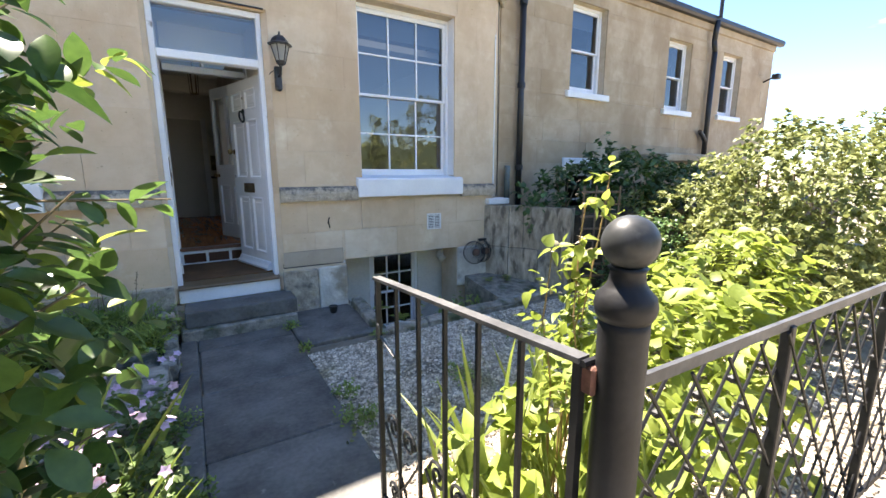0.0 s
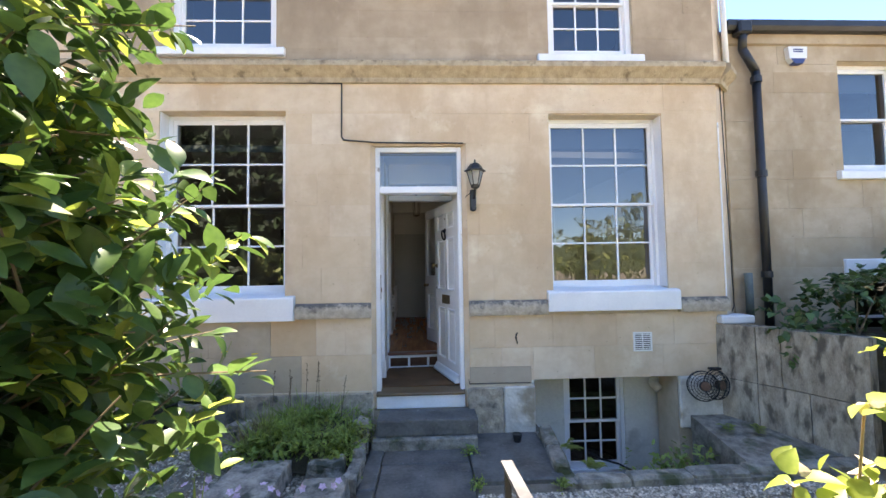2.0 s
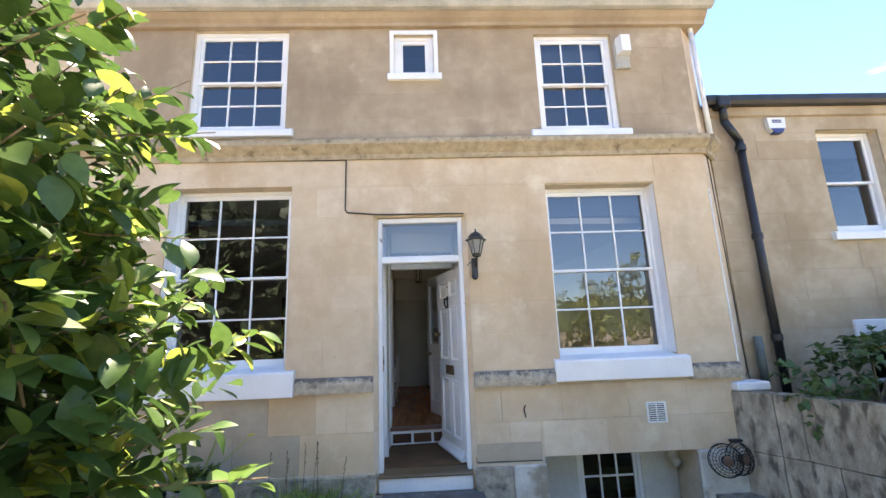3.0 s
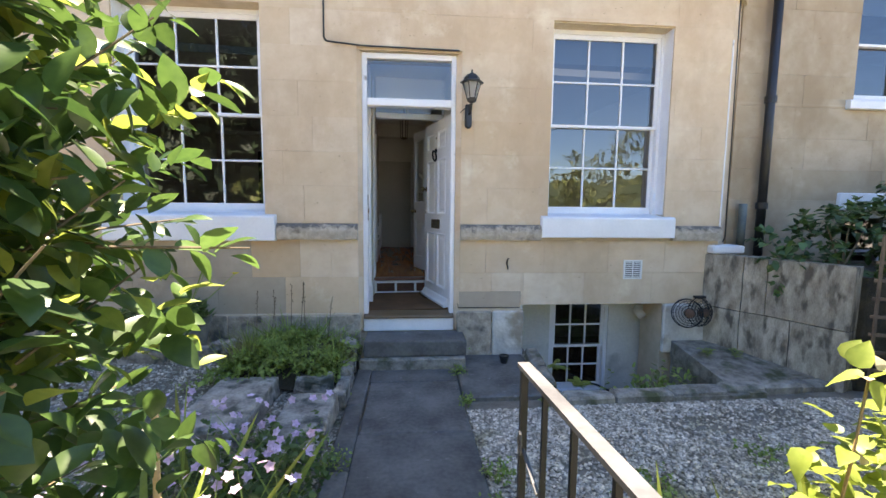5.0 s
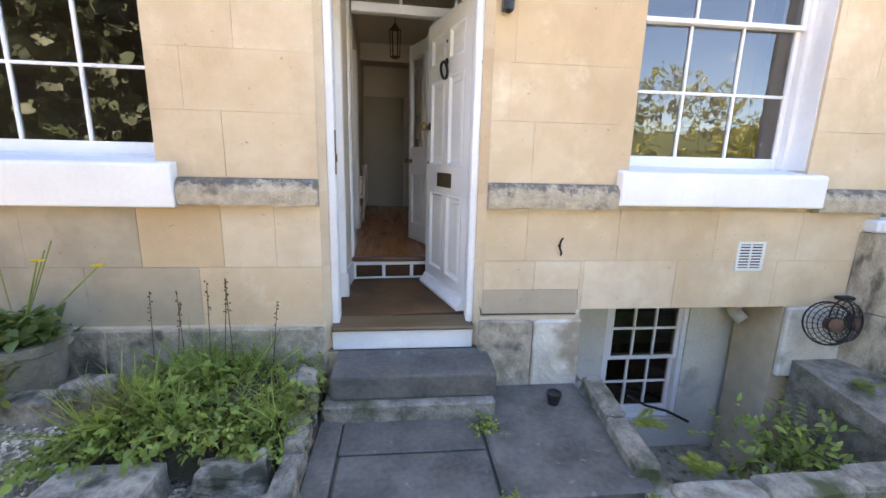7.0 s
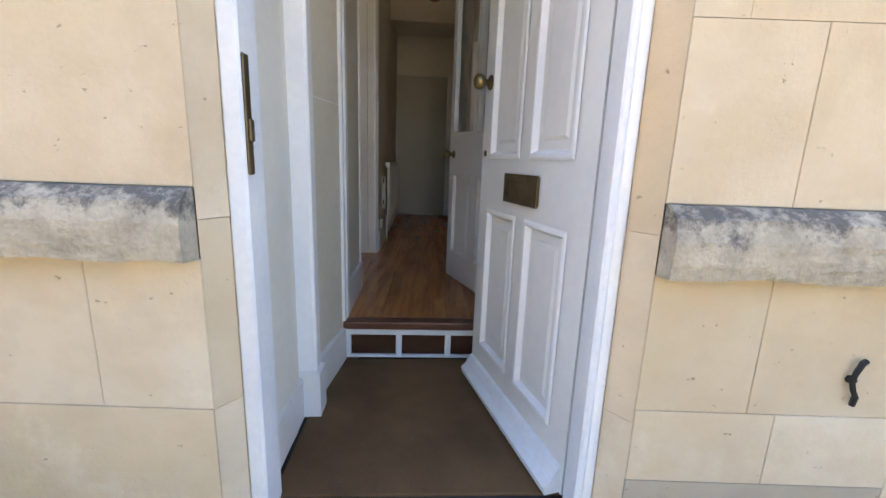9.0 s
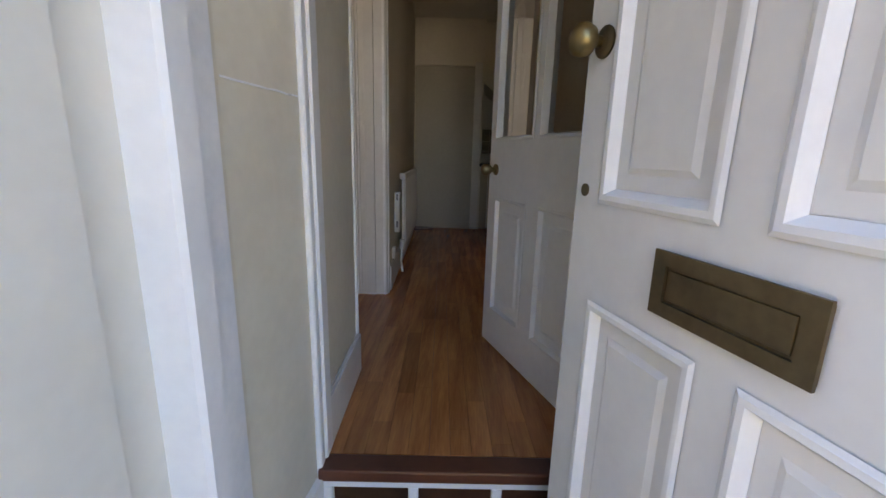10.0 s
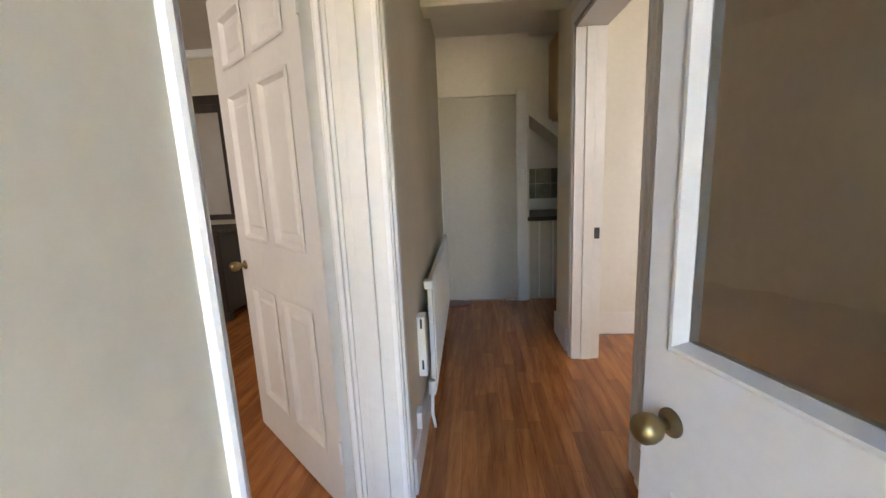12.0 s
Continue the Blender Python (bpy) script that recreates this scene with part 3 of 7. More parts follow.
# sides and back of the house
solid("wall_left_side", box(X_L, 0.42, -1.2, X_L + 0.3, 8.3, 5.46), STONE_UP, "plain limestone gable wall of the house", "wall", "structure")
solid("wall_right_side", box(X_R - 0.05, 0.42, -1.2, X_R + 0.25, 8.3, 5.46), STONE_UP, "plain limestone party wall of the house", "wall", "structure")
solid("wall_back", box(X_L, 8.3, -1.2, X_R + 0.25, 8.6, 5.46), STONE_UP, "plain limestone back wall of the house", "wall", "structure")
solid("upper_floor", box(X_L + 0.3, 0.42, 3.52, X_R - 0.05, 8.3, 3.70), CEIL, "plain upper floor slab", "floor", "structure")


# ---- sash windows ----
def sash_window(name, hole, y, rows, label, sill=None, casing=0.075, blind=0.0, meet=True, cols=3, group=""):
    """A box-frame sash: casing, two sashes with glazing bars, panes, painted sill."""
    x0, x1, z0, z1 = hole
    win = thing(name, ((x0 + x1) / 2, y, z0), label, "window", group, "structure")
    yb = y + 0.11
    fr = box(x0, y, z0, x0 + casing, yb, z1, 0.004)
    box(x1 - casing, y, z0, x1, yb, z1, 0.004, fr)
    box(x0 + casing, y, z1 - 0.045, x1 - casing, yb, z1, 0.004, fr)
    box(x0 + casing, y, z0, x1 - casing, yb, z0 + 0.03, 0.004, fr)
    part("window_frame", fr, WHITE, win)
    gx0, gx1, gz0, gz1 = x0 + casing, x1 - casing, z0 + 0.03, z1 - 0.045
    mid = (gz0 + gz1) / 2
    for k, (a, b) in enumerate(((mid - 0.015, gz1), (gz0, mid + 0.015)) if meet else ((gz0, gz1),)):
        ys = y + (0.05 if k else 0.015)            # the lower sash slides behind the upper one
        st, bot, topr = 0.035, (0.075 if k else 0.03), (0.03 if k else 0.045)
        sash = box(gx0, ys, a, gx0 + st, ys + 0.035, b, 0.003)
        box(gx1 - st, ys, a, gx1, ys + 0.035, b, 0.003, sash)
        box(gx0 + st, ys, a, gx1 - st, ys + 0.035, a + bot, 0.003, sash)
        box(gx0 + st, ys, b - topr, gx1 - st, ys + 0.035, b, 0.003, sash)
        s = part("sash", sash, WHITE, win)
        px0, px1, pz0, pz1 = gx0 + st, gx1 - st, a + bot, b - topr
        r = rows // 2 if meet else rows
        for i in range(1, cols):
            x = px0 + (px1 - px0) * i / cols
            part("glazing_bar", box(x - 0.010, ys + 0.004, pz0, x + 0.010, ys + 0.031, pz1, 0.003), WHITE, s)
        for j in range(1, r):
            z = pz0 + (pz1 - pz0) * j / r
            part("glazing_bar", box(px0, ys + 0.006, z - 0.010, px1, ys + 0.029, z + 0.010, 0.003), WHITE, s)
        for i in range(cols):
            for j in range(r):
                xa, xb = px0 + (px1 - px0) * i / cols, px0 + (px1 - px0) * (i + 1) / cols
                za, zb = pz0 + (pz1 - pz0) * j / r, pz0 + (pz1 - pz0) * (j + 1) / r
                bm = bmesh.new()
                tilt = random.uniform(-0.0012, 0.0012)
                tw = random.uniform(-0.0012, 0.0012)
                bm.faces.new([bm.verts.new(q) for q in ((xa, ys + 0.018 + tilt, za), (xb, ys + 0.018 + tw, za), (xb, ys + 0.018 - tilt, zb), (xa, ys + 0.018 - tw, zb))])
                pane = part("pane", bm, GLASS, s)
                pane.visible_shadow = False
    if sill:
        sx0, sx1, sz0, sz1, sy = sill
        bm = profile_x([(y + 0.05, sz0), (sy, sz0), (sy, sz1 - 0.035), (sy + 0.012, sz1 - 0.02), (y + 0.05, sz1 + 0.015)], sx0, sx1)
        bmesh.ops.bevel(bm, geom=bm.edges[:], offset=0.006, segments=1, affect="EDGES")
        part("window_sill", bm, WHITE, win, "thick bright white painted sill")
    if blind:
        bl = box(gx0, yb + 0.03, z1 - blind, gx1, yb + 0.036, z1)
        part("blind", bl, BLIND, win, "white roller blind partly drawn down")
    return win


sash_window("window_1", WIN_L, 0.16, 4, "white twelve-pane sash window with dark glass", (-1.95, -0.365, 1.20, 1.47, -0.075), casing=0.05)
sash_window("window_2", WIN_R, 0.16, 4, "white twelve-pane sash window reflecting blue sky", (2.30, 3.735, 1.245, 1.48, -0.075), blind=0.30, casing=0.04)
sash_window("window_3", UP_L, 0.05, 4, "white upper sash window with small panes", (-1.82, -0.48, 4.03, 4.14, -0.06), casing=0.06)
sash_window("window_4", UP_R, 0.05, 4, "white upper sash window with white blind", (2.27, 3.46, 3.97, 4.08, -0.06), casing=0.06, blind=0.32)
sash_window("window_5", UP_M, 0.04, 1, "small white casement window with dark glass", (0.60, 1.25, 4.73, 4.84, -0.05), casing=0.07, meet=False, cols=1)
# white painted linings of the two big reveals
for x0, x1, z0, z1 in (WIN_L, WIN_R):
    for a in (x0, x1 - 0.006):
        solid("reveal_lining", box(a, 0.022, z0 + 0.03, a + 0.006, 0.16, z1), WHITE, "white painted window reveal", "trim", "structure")
# raised painted surround of the little window
bm = holed(0.63, 1.21, 4.83, 5.41, -0.02, -0.001, [UP_M])
solid("window_surround", bm, WHITE, "white painted surround of the small window", "trim", "structure")

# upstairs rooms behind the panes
solid("room_wall", box(-4.6, 4.0, 3.7, 4.2, 4.1, 5.42), ROOM_DIM, "plain upstairs room wall with the dimness put into its colour", "wall", "structure")
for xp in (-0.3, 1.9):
    solid("room_partition", box(xp, 0.42, 3.7, xp + 0.1, 4.0, 5.42), ROOM_DIM, "plain upstairs partition with the dimness put into its colour", "wall", "structure")
solid("ceiling_upper", box(-4.6, 0.42, 5.42, 4.2, 8.3, 5.455), CEIL, "plain upstairs ceiling", "ceiling", "structure")

for a, c in ((-4.6, 0.26), (1.62, 4.2)):
    solid("room_floor", box(a, 0.42, 0.5, c, 1.2, 0.636), LAMINATE, "brown floor along the front windows", "floor", "structure")
# ---- basement area ----
aw = solid("area_wall", holed(2.138, 4.1, -1.2, 0.53, 0.46, 0.60, [(2.60, 3.32, -0.68, 0.50)]), AREA_PAINT, "grey-green rendered basement wall with damp stains", "wall", "structure")
solid("area_reveal", box(2.02, 0.0, -1.2, 2.137, 0.46, 0.524), AREA_PAINT, "rendered side wall of the basement opening", "wall", "structure")
solid("area_reveal_far", box(3.92, 0.42, -1.2, 4.06, 0.46, 0.524), AREA_PAINT, "rendered far side of the basement opening", "wall", "structure")
solid("area_soffit", box(2.138, 0.42, 0.527, 4.1, 0.60, 0.62), AREA_PAINT, "rendered soffit over the basement window", "wall", "structure")
solid("area_floor", box(2.0, -1.2, -1.15, 4.1, 0.6, -0.95), CONCRETE, "damp concrete floor of the basement area", "floor", "structure")
sash_window("window_6", (2.60, 3.32, -0.68, 0.50), 0.47, 4, "white basement sash window with dark panes", None, casing=0.045)
# the basement's darkness is the colour of this panel
solid("basement_dark", box(2.3, 1.4, -1.0, 4.0, 1.5, 0.6), DARK, "near-black panel standing in for the unlit basement room", "wall", "structure")
for nm, b in (("area_side_left", (2.06, -1.10, -1.2, 2.215, 0.0, 0.0)), ("area_side_right", (3.805, -1.10, -1.2, 3.95, -0.03, 0.02)), ("area_front", (2.215, -1.10, -1.2, 3.805, -0.975, 0.0))):
    solid(nm, box(*b), KERB, "rough stone lining of the basement area", "wall", "structure")
# kerb of rough stones round the area
kerb = thing("area_kerb", (2.2, -1.05, 0), "low kerb of rough lichened stones round the basement area", "kerb", kind="structure")
rng = random.Random(7)
x = 2.18
while x < 4.85:
    nx = x + rng.uniform(0.34, 0.62)
    yy = -1.08 + 0.055 * max(0, x - 2.2)
    bm = lumpy(box(x + 0.003, yy - 0.060, -0.06, nx - 0.003, yy + 0.085, 0.050 + rng.uniform(-0.012, 0.012), 0.022), 0.010, 16)
    part("kerb_stone", bm, KERB, kerb)
    x = nx
y = -0.95
while y < -0.15:
    ny = y + rng.uniform(0.40, 0.46)
    bm = lumpy(box(2.10, y + 0.003, -0.06, 2.235, ny - 0.003, 0.09 + rng.uniform(-0.01, 0.01), 0.02), 0.010, 16)
    bmesh.ops.rotate(bm, verts=bm.verts, cent=(2.17, -0.5, 0), matrix=Matrix.Rotation(radians(-6), 3, "Z"))
    part("kerb_stone", bm, KERB, kerb)
    y = ny
# sloping ledge on the far side
bm = prism([(3.80, -0.03), (3.70, -0.93), (4.95, -0.86), (4.75, -0.03)], -0.06, 0.045)
for v in bm.verts:
    if v.co.z > 0 and v.co.y > -0.5:
        v.co.z = 0.12
solid("stone_ledge", bm, KERB, "stained stone ledge beside the basement area", "ledge", "structure")

# ---- retaining wall and raised bed on the right ----
bed = thing("retaining_wall", (4.3, -0.1, 0), "stained concrete block retaining wall of a raised bed", "wall", kind="structure")
PTS = [(4.14, 0.0), (4.34, -0.30), (4.70, -1.06)]
rng = random.Random(9)
for (xa, ya), (xb, yb) in zip(PTS, PTS[1:]):
    d = Vector((xb - xa, yb - ya, 0))
    nn = max(1, round(d.length / 0.43))
    nrm = Vector((-d.y, d.x, 0)).normalized() * 0.17
    for k in range(2):
        for i in range(nn):
            off = 0.5 / nn if k % 2 and nn > 1 else 0
            a = Vector((xa, ya, 0)) + d * max(0, (i / nn - off))
            b = Vector((xa, ya, 0)) + d * ((i + 1) / nn - (off if i < nn - 1 else 0))
            e = (b - a).normalized() * 0.004
            a, b = a + e, b - e
            z0, z1 = -0.05 + k * 0.56 + 0.004, -0.05 + (k + 1) * 0.56 - 0.004
            part("block", lumpy(prism([(a.x, a.y), (b.x, b.y), (b.x + nrm.x, b.y + nrm.y), (a.x + nrm.x, a.y + nrm.y)], z0, z1 + (0.01 if k == 1 else 0)), 0.007, 7), CONCRETE, bed)
bm = prism([(4.45, 0.14), (4.52, -0.3), (4.86, -1.02), (5.4, -1.15), (8.6, -1.25), (13.2, -1.3), (13.2, 0.14)], -0.03, 0.98)
solid("raised_soil", bm, SOIL, "dark soil of the raised bed", "soil", "structure")
# pale coping stump against the corner
solid("coping_stone", box(4.16, -0.10, 1.082, 4.52, 0.14, 1.17, 0.015), WORN_WHITE, "white painted coping stone by the corner", "coping", "structure")

# ---- neighbouring house ----
NX0, NX1, NY = X_R + 0.25, 12.75, 0.20
NW = [(5.93, 6.75, 2.80, 4.12), (8.52, 9.30, 2.72, 3.98), (10.50, 11.30, 2.74, 4.00), (5.95, 6.75, 0.6, 1.56)]
wall_nb = solid("wall_neighbour", holed(NX0, NX1, 0, 4.42, NY + 0.02, NY + 0.4, NW), JOINT, "greyer limestone ashlar front of the adjoining house", "wall", "structure")
solid("neighbour_end", box(NX1 - 0.3, NY + 0.4, 0, NX1, 8.3, 4.42), STONE_NB, "plain limestone end wall of the adjoining house", "wall", "structure")
solid("neighbour_back", box(NX0, 8.3, 0, NX1, 8.6, 4.42), STONE_NB, "plain back wall of the adjoining house", "wall", "structure")
solid("neighbour_roof", profile_x([(NY - 0.06, 4.47), (4.3, 5.75), (8.7, 4.47)], NX0 + 0.03, NX1 + 0.1), ROOF, "low grey slate roof of the adjoining house", "roof", "structure")
solid("neighbour_eaves", profile_x([(NY, 4.30), (NY - 0.035, 4.31), (NY - 0.04, 4.43), (NY, 4.43)], NX0 + 0.03, NX1), STONE_NB, "plain stone eaves band", "cornice", "structure")
solid("gutter_neighbour", profile_x([(NY - 0.04, 4.42), (NY - 0.12, 4.42), (NY - 0.15, 4.46), (NY - 0.15, 4.53), (NY - 0.04, 4.53)], NX0 - 0.02, NX1 + 0.15), BLACK, "black half-round gutter under the neighbour's roof", "gutter", "structure")
for i, h in enumerate(NW):
    sash_window(f"window_{7 + i}", h, NY + 0.12, 2, "white two-pane sash window of the adjoining house", (h[0] - 0.09, h[1] + 0.09, h[2] - 0.11, h[2] + 0.01, NY - 0.06) if i < 3 else None, casing=0.05, cols=1, blind=0.28 if i == 0 else 0)
solid("window_lintel", box(5.85, NY - 0.03, 1.56, 6.85, NY + 0.1, 1.76, 0.01), WHITE, "white painted lintel of a lower window", "trim", "structure")
solid("neighbour_porch_cap", box(7.9, NY - 0.5, 1.72, 9.6, NY, 1.86, 0.02), STONE_NB, "flat stone porch cap of the adjoining house", "porch", "structure")
solid("neighbour_inner", box(NX0, 3.5, 0, NX1, 3.6, 4.4), ROOM_DIM, "inner wall of the adjoining house, coloured dark for unlit rooms", "wall", "structure")

# downpipes
dp = thing("downpipe", (4.86, 0.1, 1.0), "black cast downpipe with a hopper bend at the party line", "downpipe")
part("pipe", pipe_run([(4.86, 0.12, 0.95), (4.86, 0.12, 3.95), (4.70, 0.10, 4.20), (4.70, 0.08, 4.42)], 0.045, n=12), BLACK, dp, smooth=True)
part("hopper", box(4.62, 0.02, 4.36, 4.78, 0.16, 4.52, 0.02), BLACK, dp)
for z in (1.6, 2.75, 3.85):
    part("collar", rod((4.86, 0.12, z - 0.035), (4.86, 0.12, z + 0.035), 0.058, n=12), BLACK, dp)
dp = thing("downpipe", (4.70, 0.1, 1.0), "short grey-green pipe stub beside the downpipe", "downpipe")
part("pipe", rod((4.64, 0.12, 1.1), (4.64, 0.12, 1.62), 0.04, n=12), mat("grey_green_pipe", (0.10, 0.12, 0.11), (0.16, 0.18, 0.16), 0.6, 5, 40), dp, smooth=True)
dp = thing("downpipe", (9.75, 0.12, 1.0), "black downpipe with branch on the adjoining house", "downpipe")
part("pipe", pipe_run([(9.95, 0.11, 1.6), (9.95, 0.11, 3.9), (9.85, 0.09, 4.1), (9.85, 0.06, 4.45)], 0.05, n=12), BLACK, dp, smooth=True)
part("branch", pipe_run([(9.7, 0.11, 2.35), (9.85, 0.11, 2.25), (9.95, 0.11, 2.15)], 0.045, n=10), BLACK, dp)
part("vent_stack", rod((9.85, 0.02, 4.5), (9.85, 0.02, 5.3), 0.035, n=10), BLACK, dp)
dp = thing("downpipe", (4.42, 0.06, 3.97), "thin white waste pipe dropping from the eaves", "downpipe")
part("pipe", pipe_run([(4.40, 0.02, 5.58), (4.44, 0.05, 5.40), (4.50, 0.10, 3.98)], 0.03, n=10), WORN_WHITE, dp, smooth=True)

# ---- front doorway: frame, fanlight, threshold ----
door_fr = thing("door_frame", (0.96, 0.06, 0.26), "white painted front door frame with fanlight above", "door frame", kind="structure")
FZ = 2.545
for a, b in ((JAMB_L, JAMB_L + 0.047), (JAMB_R - 0.047, JAMB_R)):
    part("post", box(a, 0.06, 0.30, b, 0.16, 3.055, 0.006), WORN_WHITE, door_fr)
part("head", box(JAMB_L + 0.047, 0.06, 3.0, JAMB_R - 0.047, 0.16, 3.055, 0.006), WHITE, door_fr)
part("transom", box(JAMB_L + 0.047, 0.05, FZ, JAMB_R - 0.047, 0.16, FZ + 0.075, 0.008), WHITE, door_fr)
part("bead", box(JAMB_R - 0.030, 0.052, 0.30, JAMB_R - 0.018, 0.06, 3.0), WHITE, door_fr)
bm = bmesh.new()
bm.faces.new([bm.verts.new(q) for q in ((JAMB_L + 0.047, 0.105, FZ + 0.075), (JAMB_R - 0.047, 0.105, FZ + 0.075), (JAMB_R - 0.047, 0.105, 3.0), (JAMB_L + 0.047, 0.105, 3.0))])
fan = part("fanlight_pane", bm, glass_mat("fanlight_glass", (0.82, 0.85, 0.85), 2.2), door_fr, "clear fanlight pane reflecting the sky")
fan.visible_shadow = False
# splayed stone reveals each side of the frame, in three stones
for nm, outline in (("left", [(0.4285, 0.002), (JAMB_L - 0.001, 0.062), (JAMB_L - 0.001, 0.16), (0.4285, 0.16)]), ("right", [(1.4575, 0.002), (1.4575, 0.16), (JAMB_R + 0.001, 0.16), (JAMB_R + 0.001, 0.062)])):
    jamb = thing(f"door_jamb_{nm}", (outline[0][0], 0.05, 0.26), "splayed limestone door reveal worn along its edge", "wall", kind="structure")
    for z0, z1 in ((0.262, 0.83), (0.8315, 1.30), (1.3015, 2.15), (2.1515, 3.058)):
        part("jamb_stone", prism(outline, z0, z1), STONE, jamb)
# painted inner reveals
solid("door_reveal_left", box(0.36, 0.162, 0.2, 0.462, 0.45, 3.06), PLASTER_W, "painted inner reveal of the doorway", "wall", "structure")
solid("door_reveal_right", box(1.41, 0.162, 0.2, 1.50, 0.45, 3.06), PLASTER_W, "painted inner reveal of the doorway", "wall", "structure")
solid("door_riser", box(JAMB_L + 0.002, 0.025, 0.255, JAMB_R - 0.002, 0.10, 0.392, 0.006), WORN_WHITE, "white painted threshold riser with flaking paint", "threshold", "structure")
bm = profile_x([(0.005, 0.393), (0.0, 0.405), (0.006, 0.42), (0.14, 0.449), (0.14, 0.393)], JAMB_L + 0.004, JAMB_R - 0.004)
solid("door_sill", bm, SILLWOOD, "worn brown varnished wooden door sill", "sill", "structure")

# front steps and path flags
st = solid("front_step", worn_block(0.470, -0.395, -0.02, 1.485, 0.0, 0.105), KERB, "low mossy stone footing below the doorstep", "step", "structure")
st2 = solid("front_step_top", lumpy(box(0.510, -0.340, 0.106, 1.500, 0.019, 0.260, 0.016, seg=2), 0.005, 9), SLATE, "thick dark slate doorstep slab", "step", "structure")
path = thing("garden_path", (0.97, -2.5, 0), "path of dark slate flagstones leading to the door", "path", kind="structure")
ys = [-0.37, -0.66, -1.50, -2.30, -3.15, -4.0, -4.9, -5.8]
rng = random.Random(3)
for a, b in zip(ys, ys[1:]):
    part("flagstone", box(0.60 + rng.uniform(-0.012, 0.012), b + 0.006, -0.05, 1.375 + rng.uniform(-0.012, 0.012), a - 0.006, rng.uniform(-0.003, 0.004), 0.008), SLATE, path)
part("flagstone", box(1.39, -1.02, -0.05, 2.12, -0.06, 0.015, 0.012), SLATE, path, "lichen-spotted slate flag beside the area")
for a, b in zip((-0.37, -1.1, -1.9, -2.7, -3.6, -4.5), (-1.1, -1.9, -2.7, -3.6, -4.5, -5.8)):
    part("edging", box(0.455, b + 0.006, -0.05, 0.588, a - 0.006, 0.012, 0.01), SLATE, path)


# ---- inside: vestibule and hall (u across, v inwards, in the hall's own frame) ----
FL, VF = 0.65, 0.45
def inside(name, bm, material, label, category, kind="structure"):
    return solid(name, bm, material, label, category, kind, turn=INT)


# left-hand wall, from the front door to the far end, with the doorway to the left room
inside("wall_vestibule_left", box(-0.22, -0.62, 0.2, -0.090, -0.44, 3.2), PLASTER_W, "pale plastered wall beside the front door", "wall")
inside("wall_vestibule_recess", box(-0.22, -0.62, 0.2, -0.094, -0.90, 3.2), PLASTER_W, "pale plastered recess behind the front door frame", "wall")
inside("vestibule_panel", prism([(-0.22, -0.44), (-0.060, -0.44), (-0.056, -0.29), (-0.014, -0.012), (-0.014, 0.02), (-0.22, 0.02)], 0.2, 3.2), PLASTER, "beige plastered panel in the vestibule", "wall")
inside("wall_hall_left", holed(0.085, 4.3, 0.2, 3.2, -0.212, -0.012, [(0.56, 1.55, FL - 0.03, 2.72)], along="y"), PLASTER, "beige plastered hall wall", "wall")
inside("vestibule_post", box(-0.105, -0.485, VF, -0.022, -0.415, 3.1, 0.008), WHITE, "white painted post in the vestibule", "trim")
inside("vestibule_board", box(-0.075, -0.415, VF, -0.048, -0.312, 3.1, 0.004), WORN_WHITE, "white painted board beside the vestibule panel", "trim")
bm = box(-0.0012, -0.286, 1.668, 0.0012, -0.016, 1.672)
bmesh.ops.subdivide_edges(bm, edges=[e for e in bm.edges if abs(e.verts[0].co.y - e.verts[1].co.y) > 0.1], cuts=16)
for v in bm.verts:
    v.co.z += 0.004 * noise.noise((v.co.y * 23, 1.0, 0.0)) + 0.012 * (v.co.y + 0.15)
    v.co.x += -0.0136 + 0.151 * (v.co.y + 0.012)
inside("panel_bead", bm, WORN_WHITE, "cracked paint line across the panel", "trim")
inside("wall_vestibule_right", box(0.865, -0.62, 0.2, 1.05, 0.10, 3.2), PLASTER_W, "pale wall behind the open front door", "wall")
inside("wall_vestibule_right_front", box(0.855, -0.93, 0.2, 1.05, -0.62, 3.2), PLASTER_W, "pale wall at the hinge side", "wall")
inside("wall_hall_right", holed(0.10, 3.30, 0.2, 3.2, 0.892, 1.065, [(1.78, 2.83, FL - 0.03, 2.72)], along="y"), PLASTER, "beige plastered hall wall with a doorway", "wall")

# floors
inside("vestibule_floor", box(-0.08, -0.91, 0.30, 0.87, 0.0, VF - 0.012), DARK, "boarded vestibule floor under the mat", "floor")
inside("door_mat", box(-0.06, -0.885, VF - 0.011, 0.85, -0.012, VF + 0.002, 0.004), MAT_COIR, "large brown coir mat filling the vestibule", "mat", "thing")
hall_floor = inside("hall_floor", box(-3.4, 0.03, 0.45, 3.6, 5.6, FL - 0.012), NOSING, "reddish brown laminate plank floor", "floor")
# stair-like riser up to the hall with three dark openings
inside("riser_back", box(-0.012, 0.03, VF, 0.89, 0.06, FL - 0.013), mat("riser_back_wood", (0.10, 0.055, 0.025), (0.20, 0.11, 0.05), 0.6, 4, 40, stretch=(0.5, 3, 3)), "dark wooden back of the step", "step")
rs = thing("riser_frame", (0.43, 0.0, VF), "white painted slotted riser below the hall floor", "riser", kind="structure", turn=INT)
part("rail", box(-0.012, 0.0, 0.575, 0.89, 0.028, 0.605, 0.003), WORN_WHITE, rs)
part("rail", box(-0.012, 0.0, VF + 0.002, 0.89, 0.02, VF + 0.016, 0.002), WORN_WHITE, rs)
for u in (-0.006, 0.25, 0.50, 0.75):
    part("stile", box(u, 0.0, VF + 0.016, u + 0.03, 0.026, 0.575, 0.003), WORN_WHITE, rs)
